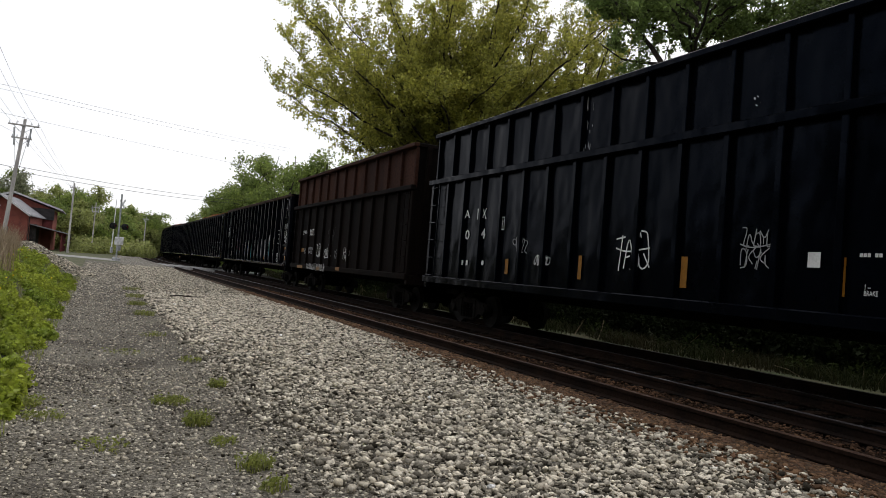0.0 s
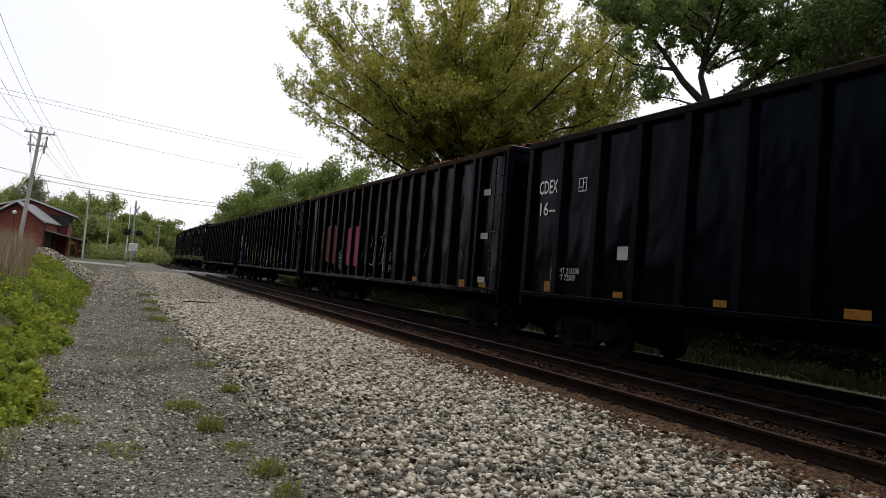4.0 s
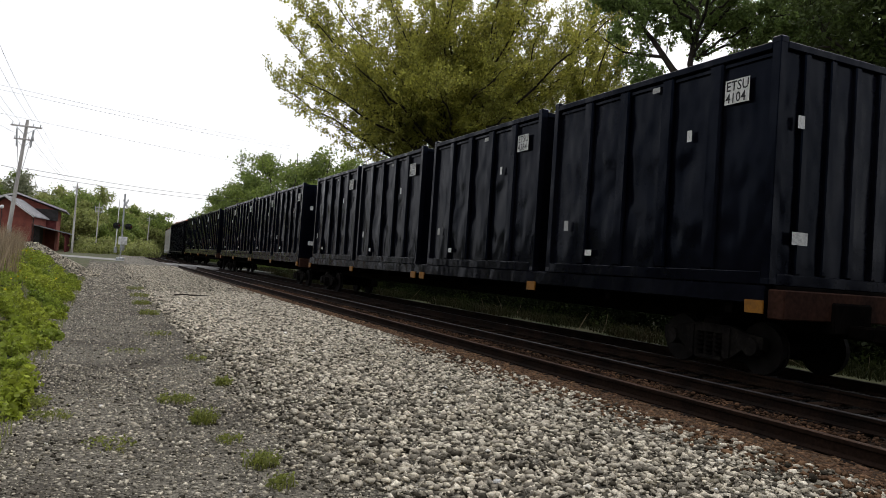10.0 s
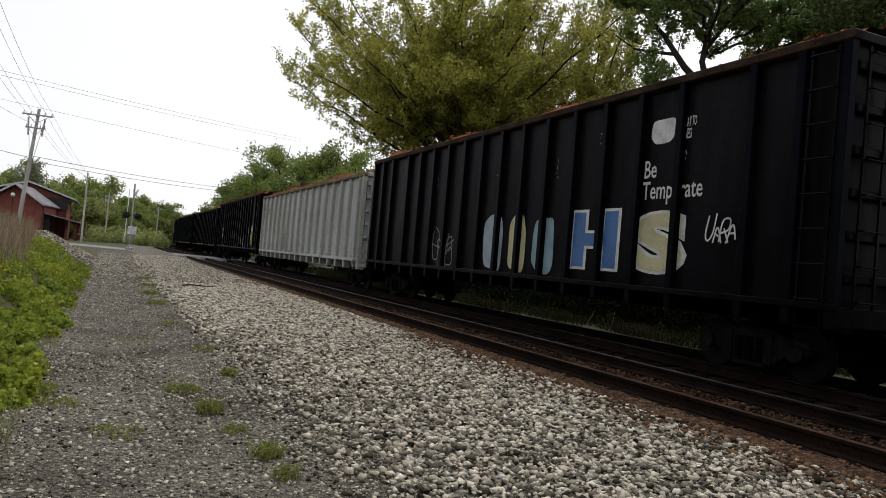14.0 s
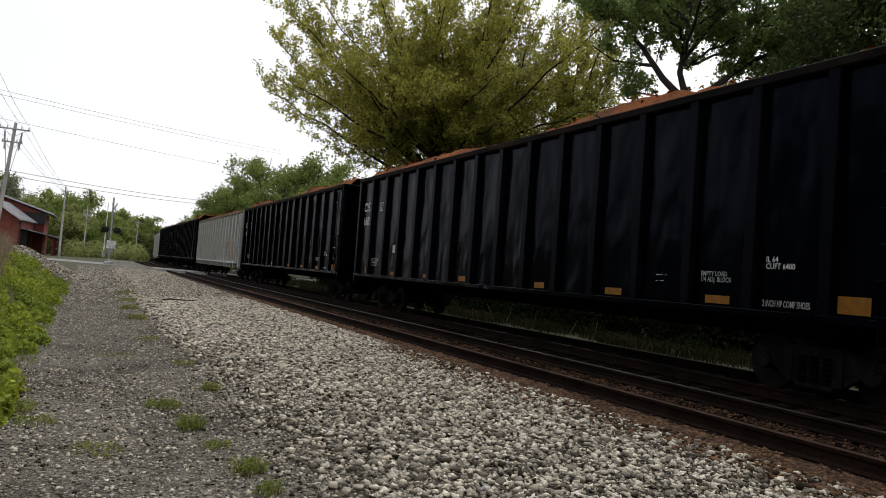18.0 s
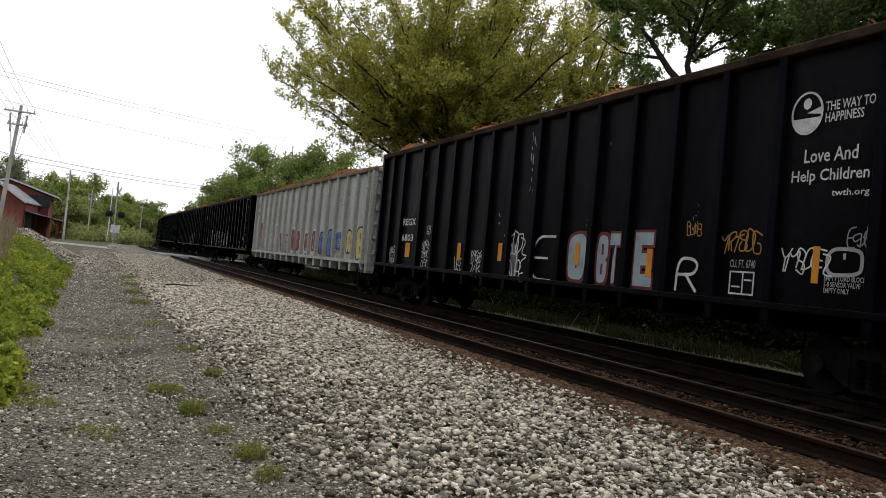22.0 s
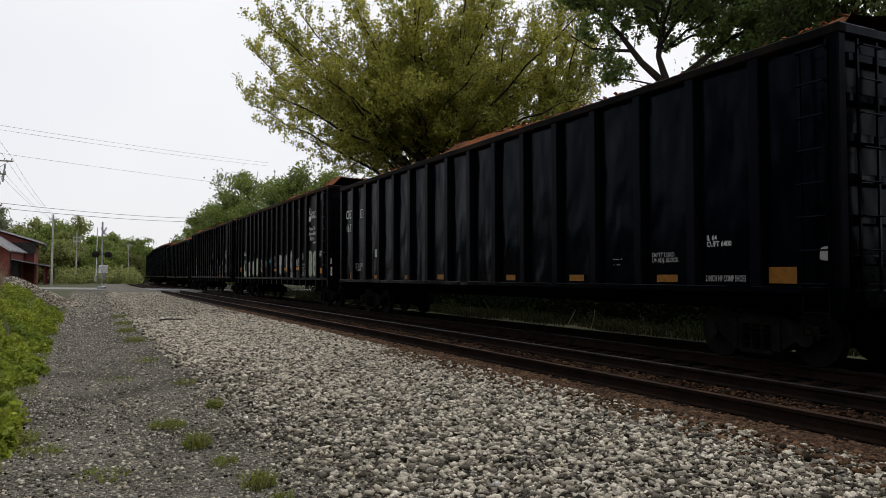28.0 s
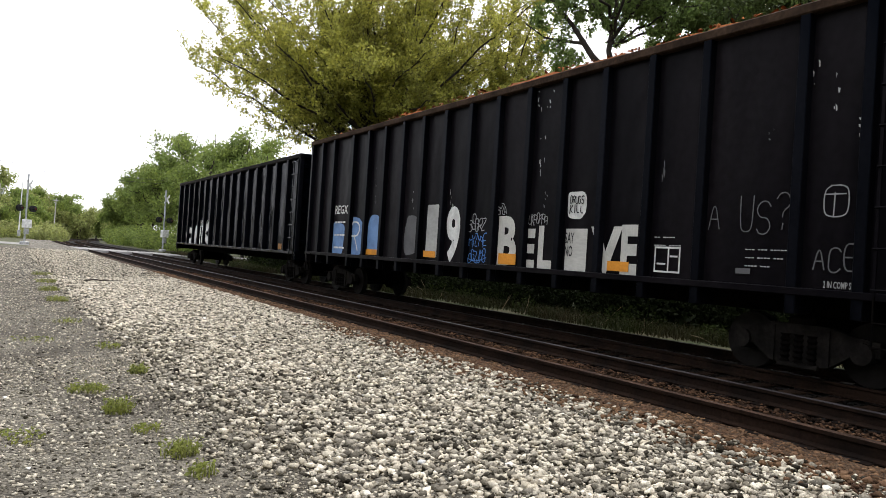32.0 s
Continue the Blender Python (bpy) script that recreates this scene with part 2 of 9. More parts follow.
def box(bm, x0, x1, y0, y1, z0, z1, mat=0, bevel=0.0):
    r = bmesh.ops.create_cube(bm, size=1.0)
    vs = r["verts"]
    for v in vs:
        v.co = ((x0 + x1) / 2 + v.co.x * (x1 - x0), (y0 + y1) / 2 + v.co.y * (y1 - y0), (z0 + z1) / 2 + v.co.z * (z1 - z0))
    fs = {f for v in vs for f in v.link_faces}
    for f in fs:
        f.material_index = mat
    if bevel:
        es = {e for v in vs for e in v.link_edges}
        bmesh.ops.bevel(bm, geom=list(es), offset=bevel, segments=1, affect='EDGES')
    return vs


def rod(bm, a, b, r, seg=6, r2=None):
    a, b = Vector(a), Vector(b)
    d = b - a
    q = Vector((0, 0, 1)).rotation_difference(d.normalized()).to_matrix().to_4x4()
    bmesh.ops.create_cone(bm, cap_ends=True, segments=seg, radius1=r, radius2=r if r2 is None else r2, depth=d.length,
                          matrix=Matrix.Translation((a + b) / 2) @ q)


def one_box(*a, bevel=0.0):
    bm = bmesh.new()
    box(bm, *a, bevel=bevel)
    return bm


def empty(name, m=None, **tags):
    ob = new(name)
    ob.empty_display_size = 0.3
    if m is not None:
        ob.matrix_basis = m
    return tagged(ob, **tags)


# ---- the line of the tracks: straight, then a wide bend to the right ----
BEND_FROM, BEND_R = 100.0, 600.0
TRAIN_X, SIDING_X = 10.62, 7.37


def on_line(u, x=TRAIN_X):
    """Place and turn at u metres along the line, on the track whose straight lies at x."""
    if u <= BEND_FROM:
        return x, u, 0.0
    a = (u - BEND_FROM) / BEND_R
    r = BEND_R - (x - TRAIN_X)
    return x + r * (1 - math.cos(a)), BEND_FROM + r * math.sin(a), -math.degrees(a)


def line_x(y, x):
    """The track's x at a given y ahead."""
    if y <= BEND_FROM:
        return x
    r = BEND_R - (x - TRAIN_X)
    s = min(0.95, (y - BEND_FROM) / r)
    return x + r * (1 - math.sqrt(1 - s * s))


def lerp_table(v, table):
    for (a, fa), (b, fb) in zip(table, table[1:]):
        if v <= b:
            k = max(0.0, (v - a) / (b - a))
            k = k * k * (3 - 2 * k)
            return fa + (fb - fa) * k
    return table[-1][1]


def smooth(v, a, b):
    k = min(1.0, max(0.0, (v - a) / (b - a)))
    return k * k * (3 - 2 * k)


PROFILE = ((-400, 1.0), (-60, 0.4), (-7, 0.95), (-4.5, 1.05), (-2.6, 0.72), (-0.75, -0.24), (0.4, -0.31), (1.8, -0.29), (3.2, -0.30), (5.0, -0.25), (5.9, -0.222), (6.5, -0.222), (6.75, -0.26),
           (9.0, -0.25), (12.4, -0.23), (13.2, -0.25), (15.5, -0.36), (22, -0.5), (60, 0.4), (400, 3))


def ground_z(x, y):
    """Height of the ground: lane, ballast shoulder, bank beside the lane, level at the crossing."""
    s = x - (line_x(y, TRAIN_X) - TRAIN_X)
    z = lerp_table(s, PROFILE)
    if s < -0.6:      # the bank runs out before the crossing
        k = 1 - smooth(y, 36, 56)
        z = -0.25 + (z + 0.25) * k
    at = smooth(y, 50, 74)
    flat = -0.03 if y < 110 else -0.03 - 0.1 * smooth(y, 110, 130)
    if s < 5.9 or s > 12.6:
        z = z + (flat - z) * at * (1 - smooth(abs(s - 8), 60, 200))
    return z + 0.012 * noise.noise(Vector((x * 0.6, y * 0.6, 0))) * (1 if -0.7 < s < 5 or abs(s) > 13 else 0.3)


GROUND = material("rough_grass_and_earth", (0.055, 0.068, 0.028), 0.95, vary=0.4, scale=0.5, fine=14, bump=0.6, tint=(0.10, 0.088, 0.05))


def build_ground():
    xs = sorted({-1500, -700, -400, -200, -120, -80, -50, -35, -25, -18, -13, -10, *[-8 + 0.4 * i for i in range(18)],
                 *[-0.8 + 0.2 * i for i in range(36)], *[6.4 + 0.6 * i for i in range(14)], 15.5, 17, 19, 22, 26, 32, 40, 55, 80, 130, 200, 400, 800, 2000})
    ys = sorted({-1500, -800, -400, -200, -100, -50, -25, -12, -6, *[-3 + 0.5 * i for i in range(60)], *[27 + 1.5 * i for i in range(60)],
                 *[120 + 12 * i for i in range(20)], 400, 500, 700, 1100, 1800, 3000})
    vs, fs = [], []
    for y in ys:
        dx = line_x(y, TRAIN_X) - TRAIN_X
        for x in xs:
            xx = x + dx if abs(x) < 100 else x
            vs.append((xx, y, ground_z(xx, y)))
    w = len(xs)
    for j in range(len(ys) - 1):
        for i in range(w - 1):
            a = j * w + i
            fs.append((a, a + 1, a + w + 1, a + w))
    me = bpy.data.meshes.new("ground")
    me.from_pydata(vs, [], fs)
    me.materials.append(GROUND)
    for p in me.polygons:
        p.use_smooth = True
    return tagged(new("ground", me), "rough grassy earth beside a railway line", "ground", kind="structure")


ground = build_ground()


def sheet(name, label, category, x0, x1, y0, y1, dx, dy, mat, lift, wave=0.0):
    """A thin layer of the ground that lies on it between x0 and x1, along the bend too."""
    nx, ny = round((x1 - x0) / dx), round((y1 - y0) / dy)
    vs, fs = [], []
    for j in range(ny + 1):
        y = y0 + dy * j
        sh = line_x(y, TRAIN_X) - TRAIN_X
        for i in range(nx + 1):
            x = x0 + dx * i + sh + (wave * noise.noise(Vector((i * 3.1, y * 0.4, 5))) if i in (0, nx) else 0)
            vs.append((x, y, ground_z(x, y) + (lift if 0 < i < nx else -0.02)))
    for j in range(ny):
        for i in range(nx):
            a = j * (nx + 1) + i
            fs.append((a, a + 1, a + nx + 2, a + nx + 1))
    me = bpy.data.meshes.new(name)
    me.from_pydata(vs, [], fs)
    me.materials.append(mat)
    for p in me.polygons:
        p.use_smooth = True
    return tagged(new(name, me), label, category, kind="structure")


def cell_material(name, light, dark, size, bump=0.8, gap=(0.05, 0.045, 0.04), patch=None):
    """Crushed stone seen as a surface: cells of differing grey with dark joints."""
    m = bpy.data.materials.new(name)
    m.use_nodes = True
    n, l = m.node_tree.nodes, m.node_tree.links
    b = n["Principled BSDF"]
    b.inputs["Roughness"].default_value = 0.95
    b.inputs["Specular IOR Level"].default_value = 0.2
    co = n.new("ShaderNodeTexCoord")
    vo = n.new("ShaderNodeTexVoronoi")
    vo.inputs["Scale"].default_value = 1 / size
    l.new(co.outputs["Object"], vo.inputs["Vector"])
    ra = n.new("ShaderNodeValToRGB")
    ra.color_ramp.elements[0].color, ra.color_ramp.elements[1].color = (*dark, 1), (*light, 1)
    sp = n.new("ShaderNodeSeparateColor")
    l.new(vo.outputs["Color"], sp.inputs["Color"])
    l.new(sp.outputs["Red"], ra.inputs["Fac"])
    jo = n.new("ShaderNodeValToRGB")
    jo.color_ramp.elements[0].position, jo.color_ramp.elements[0].color = 0.45, (1, 1, 1, 1)
    jo.color_ramp.elements[1].position, jo.color_ramp.elements[1].color = 0.85, (0.25, 0.25, 0.25, 1)
    l.new(vo.outputs["Distance"], jo.inputs["Fac"])
    mu = n.new("ShaderNodeMix")
    mu.data_type, mu.blend_type = 'RGBA', 'MULTIPLY'
    mu.inputs["Factor"].default_value = 0.8
    l.new(ra.outputs["Color"], mu.inputs["A"])
    l.new(jo.outputs["Color"], mu.inputs["B"])
    no = n.new("ShaderNodeTexNoise")
    no.inputs["Scale"].default_value = 0.7
    no.inputs["Detail"].default_value = 5
    l.new(co.outputs["Object"], no.inputs["Vector"])
    pr = n.new("ShaderNodeValToRGB")
    pr.color_ramp.elements[0].position, pr.color_ramp.elements[1].position = 0.42, 0.66
    pr.color_ramp.elements[0].color, pr.color_ramp.elements[1].color = (1, 1, 1, 1), (*(patch or (0.75, 0.73, 0.7)), 1)
    l.new(no.outputs["Fac"], pr.inputs["Fac"])
    m3 = n.new("ShaderNodeMix")
    m3.data_type, m3.blend_type = 'RGBA', 'MULTIPLY'
    m3.inputs["Factor"].default_value = 1.0
    l.new(mu.outputs["Result"], m3.inputs["A"])
    l.new(pr.outputs["Color"], m3.inputs["B"])
    l.new(m3.outputs["Result"], b.inputs["Base Color"])
    bp = n.new("ShaderNodeBump")
    bp.inputs["Strength"].default_value, bp.inputs["Distance"].default_value = bump, size * 0.6
    bp.invert = True
    l.new(vo.outputs["Distance"], bp.inputs["Height"])
    l.new(bp.outputs["Normal"], b.inputs["Normal"])
    return m


BALLAST = cell_material("ballast_surface", (0.36, 0.33, 0.275), (0.05, 0.047, 0.038), 0.06)
# The train's shade on the track bed is put into this near-black.
DARKBALLAST = cell_material("shade_dark_ballast_surface", (0.009, 0.007, 0.006), (0.003, 0.0026, 0.0022), 0.06)
RUSTGRIT = cell_material("rusty_grit_surface", (0.128, 0.076, 0.041), (0.044, 0.026, 0.015), 0.022, bump=0.7, patch=(0.5, 0.46, 0.44))
LANE = cell_material("lane_gravel_surface", (0.27, 0.245, 0.195), (0.072, 0.064, 0.051), 0.024, bump=0.9, patch=(0.46, 0.44, 0.43))
lane = sheet("lane", "worn grey-brown gravel lane beside the railway", "lane", -0.95, 2.3, -12, 72, 0.25, 0.75, LANE, 0.022, 0.25)
ballast = sheet("ballast_bed", "pale crushed-stone ballast sloping up to the track", "ballast", 1.9, 6.1, -12, 210, 0.3, 1.0, BALLAST, 0.03, 0.5)
rust_strip = sheet("rusty_grit", "rust-brown grit along the outer rail", "ballast", 5.65, 6.62, -12, 72, 0.1, 0.75, RUSTGRIT, 0.034, 0.12)
track_bed = sheet("track_bed", "rust-stained ballast under the tracks, train's shade put into its dark colour", "ballast", 5.85, 13.85, -12, 210, 0.5, 1.5, DARKBALLAST, 0.02)

# ---- the two tracks ----
RAIL_SECTION = ((-0.075, -0.180), (0.075, -0.180), (0.075, -0.168), (0.012, -0.145), (0.010, -0.055), (0.036, -0.045), (0.037, -0.008), (0.028, 0.0),
                (-0.028, 0.0), (-0.037, -0.008), (-0.036, -0.045), (-0.010, -0.055), (-0.012, -0.145), (-0.075, -0.168))


def rail(x0, centre, parent, top):
    us = [-400, -100, -30] + [-10 + 5 * i for i in range(22)] + [100 + 10 * i for i in range(1, 45)]
    bm = bmesh.new()
    rings = []
    for u in us:
        cx, cy, a = on_line(u, centre)
        m = pose(cx, cy, 0, 0, 0, a)
        rings.append([bm.verts.new(m @ Vector((x0 - centre + px, 0, pz))) for px, pz in RAIL_SECTION])
    k = len(RAIL_SECTION)
    for a, b in zip(rings, rings[1:]):
        for i in range(k):
            f = bm.faces.new((a[i], a[(i + 1) % k], b[(i + 1) % k], b[i]))
            f.material_index = 1 if i in (6, 7, 8) else 0
    return part("rail", bm, [RUST, top], parent)


def build_track(centre, label):
    t = empty("track", label=label, category="railway track", kind="structure")
    for s in (-0.75, 0.75):
        rail(centre + s, centre, t, SHADEHEAD if centre == TRAIN_X else POLISHED if s > 0 else RAILTOP)
    tie = mesh_of(one_box(-1.3, 1.3, -0.115, 0.115, -0.36, -0.195, bevel=0.012), "tie", TIE)
    plate = mesh_of(one_box(-0.18, 0.18, -0.09, 0.09, -0.196, -0.178, bevel=0.004), "tie_plate", RUST)
    for i in range(130):
        u = -8 + 0.52 * i
        cx, cy, a = on_line(u, centre)
        o = part("tie", tie, None, t, m=pose(cx + random.uniform(-0.04, 0.04), cy, random.uniform(-0.01, 0.006), 0, 0, a + random.uniform(-0.8, 0.8)))
        for s in (-0.75, 0.75):
            part("tie_plate", plate, None, t, m=pose(cx + s, cy, 0, 0, 0, a))
    bm = bmesh.new()
    for i in range(130, 420):
        cx, cy, a = on_line(-8 + 0.52 * i, centre)
        vs = box(bm, -1.3, 1.3, -0.115, 0.115, -0.3, -0.195)
        bmesh.ops.transform(bm, matrix=pose(cx, cy, 0, 0, 0, a), verts=vs)
    o = part("distant_ties", bm, TIE, t)
    o["kind"] = "stuff"
    return t


siding = build_track(SIDING_X, "empty rusty track on timber ties in ballast")
main_track = build_track(TRAIN_X, "track carrying the train, dark ballast and timber ties")


# ---- the train ----
# the train rolls slightly unevenly: metres gained or lost at each second
GAIN = (-0.09, -0.22, -0.05, 0.08, 0.09, 0.08, 0.06, 0.01, 0.09, 0.13, 0.6, -0.26, 0.27, 0.01, -0.3, -0.34, -0.26, 0.28, -0.32, 0.61, -0.30, -0.22, 0.43, -0.26, 0.51, 0.0, 0.1,
        -0.11, -0.18, 0.31, -0.45, 0.05, -0.01)


def rolled(t):
    """Metres that the train has rolled at t seconds."""
    return 22.084 * t + 0.00656 * (t - 16) ** 2 + GAIN[t]


def cyl_x(bm, r, x0, x1, y, z, seg=20):
    rod(bm, (x0, y, z), (x1, y, z), r, seg)


MESH = {}


def make_truck_meshes():
    bm = bmesh.new()
    for s in (1,):      # one wheel: tread, flange, rim and hub, on the negative x side
        cyl_x(bm, 0.42, -0.80, -0.69, 0, 0.42, 24)
        cyl_x(bm, 0.445, -0.69, -0.665, 0, 0.42, 24)
        cyl_x(bm, 0.14, -0.86, -0.80, 0, 0.42, 12)
    MESH["wheel"] = mesh_of(bm, "wheel", WHEELM)
    bm = bmesh.new()
    rod(bm, (-0.7, 0, 0.42), (0.7, 0, 0.42), 0.09, 10)
    MESH["axle"] = mesh_of(bm, "axle", UNDER)
    bm = bmesh.new()    # cast side frame: arched top, dropped middle, boxes over the axles
    pts = [(-1.10, 0.42), (-1.10, 0.62), (-0.72, 0.66), (-0.42, 0.74), (0.42, 0.74), (0.72, 0.66), (1.10, 0.62), (1.10, 0.42),
           (0.74, 0.40), (0.42, 0.18), (-0.42, 0.18), (-0.74, 0.40)]
    fa = [bm.verts.new((-1.02, y, z)) for y, z in pts]
    fb = [bm.verts.new((-0.90, y, z)) for y, z in pts]
    bm.faces.new(fa)
    bm.faces.new(fb[::-1])
    for i in range(len(pts)):
        bm.faces.new((fa[i], fb[i], fb[(i + 1) % len(pts)], fa[(i + 1) % len(pts)]))
    for y in (-0.89, 0.89):
        cyl_x(bm, 0.15, -1.08, -0.9, y, 0.45, 12)
    box(bm, -1.06, -1.0, -0.30, 0.30, 0.14, 0.2)
    box(bm, -1.05, -1.0, -0.45, -0.36, 0.2, 0.7)
    box(bm, -1.05, -1.0, 0.36, 0.45, 0.2, 0.7)
    bmesh.ops.recalc_face_normals(bm, faces=bm.faces)
    MESH["side_frame"] = mesh_of(bm, "side_frame", FRAMELIT)
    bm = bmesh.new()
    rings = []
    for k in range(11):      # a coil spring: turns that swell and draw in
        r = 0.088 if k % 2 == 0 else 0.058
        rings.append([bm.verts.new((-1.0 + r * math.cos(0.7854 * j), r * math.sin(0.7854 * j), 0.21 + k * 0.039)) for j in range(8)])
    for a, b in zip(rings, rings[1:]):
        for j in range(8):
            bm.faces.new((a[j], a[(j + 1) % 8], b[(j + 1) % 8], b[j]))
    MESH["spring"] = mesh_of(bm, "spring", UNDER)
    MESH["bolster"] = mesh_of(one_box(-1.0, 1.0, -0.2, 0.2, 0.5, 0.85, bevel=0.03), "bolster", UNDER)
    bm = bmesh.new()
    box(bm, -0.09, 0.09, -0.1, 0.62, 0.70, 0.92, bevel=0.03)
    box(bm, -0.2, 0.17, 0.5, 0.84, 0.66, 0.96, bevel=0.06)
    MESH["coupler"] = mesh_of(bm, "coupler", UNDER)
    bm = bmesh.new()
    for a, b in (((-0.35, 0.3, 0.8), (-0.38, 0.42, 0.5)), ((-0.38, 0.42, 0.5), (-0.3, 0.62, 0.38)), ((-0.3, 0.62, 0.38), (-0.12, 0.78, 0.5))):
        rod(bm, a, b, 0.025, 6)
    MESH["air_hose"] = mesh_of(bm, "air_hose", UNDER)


make_truck_meshes()
FLIP = pose(0, 0, 0, 0, 0, 180)


def add_running_gear(car, half, inset=1.75):
    for s in (-1, 1):
        y = s * (half - inset)
        truck = part("truck", MESH["bolster"], None, car, m=pose(0, y, 0))
        for k, turn in ((0, Matrix.Identity(4)), (1, FLIP)):
            part("side_frame", MESH["side_frame"], None, truck, m=turn)
            for dy in (-0.2, 0, 0.2):
                part("spring", MESH["spring"], None, truck, m=turn @ pose(0, dy, 0))
            for dy in (-0.89, 0.89):
                part("wheel", MESH["wheel"], None, truck, m=pose(0, dy, 0) @ turn)
        for dy in (-0.89, 0.89):
            part("axle", MESH["axle"], None, truck, m=pose(0, dy, 0))
        turn = Matrix.Identity(4) if s > 0 else FLIP
        part("coupler", MESH["coupler"], None, car, m=turn @ pose(0, half - 0.1, 0))
        part("air_hose", MESH["air_hose"], None, car, m=turn @ pose(0, half - 0.1, 0))


RUNG = {}


def add_ladder(car, m, z0, z1, n, paint, wide=0.42):
    """A grab-iron ladder: two stiles and its rungs."""
    bm = bmesh.new()
    for s in (-1, 1):
        box(bm, -0.03, 0.0, s * wide / 2 - 0.02, s * wide / 2 + 0.02, z0 - 0.1, z1 + 0.1)
    lad = part("ladder", bm, paint, car, m=m)
    if paint.name not in RUNG:
        bm = bmesh.new()
        rod(bm, (-0.09, -wide / 2, 0), (-0.09, wide / 2, 0), 0.013, 5)
        for s in (-1, 1):
            rod(bm, (-0.09, s * wide / 2, 0), (-0.02, s * wide / 2, 0), 0.013, 5)
        RUNG[paint.name] = mesh_of(bm, "rung", paint)
    for i in range(n):
        part("rung", RUNG[paint.name], None, lad, m=pose(0, 0, z0 + (z1 - z0) * i / (n - 1)))


STYLES = {
    "K": dict(length=20.9, top=4.78, low=1.15, ribs=15, paint=BLACK, rib=(0.19, 0.15), hem=0.10, drop=0.0),
    "C": dict(length=20.6, top=4.92, low=1.10, ribs=17, paint=BLACK, rib=(0.15, 0.17), hem=0.12, drop=0.0),
    "R": dict(length=19.9, top=5.08, low=1.20, ribs=16, paint=BROWNBLACK, rib=(0.15, 0.15), hem=0.10, drop=0.30),
    "W": dict(length=21.25, top=4.75, low=1.18, ribs=16, paint=GREY, rib=(0.22, 0.15), hem=0.12, drop=0.32),
}
HALF_W = 1.60


BAYS = {"K": [1.36, 1.36] + [1.285] * 14 + [0.07], "C": [1.54, 0.38, 1.32, 1.16] + [1.08] * 11 + [1.12, 1.32, 0.38, 1.54], "R": [0.98, 0.99, 1.50] + [1.09] * 12 + [1.58, 0.89, 0.76],
        "W": [1.33, 1.33] + [1.28] * 14 + [0.62]}


def bay_edges(style):
    """Positions of the ribs along the car, from the trailing end (+y) to the leading end."""
    bays, ln = BAYS[style], STYLES[style]["length"] - 0.12
    k, y, out = ln / sum(bays), STYLES[style]["length"] / 2 - 0.06, []
    for b in [0.0] + bays:
        y -= b * k
        out.append(y)
    return out


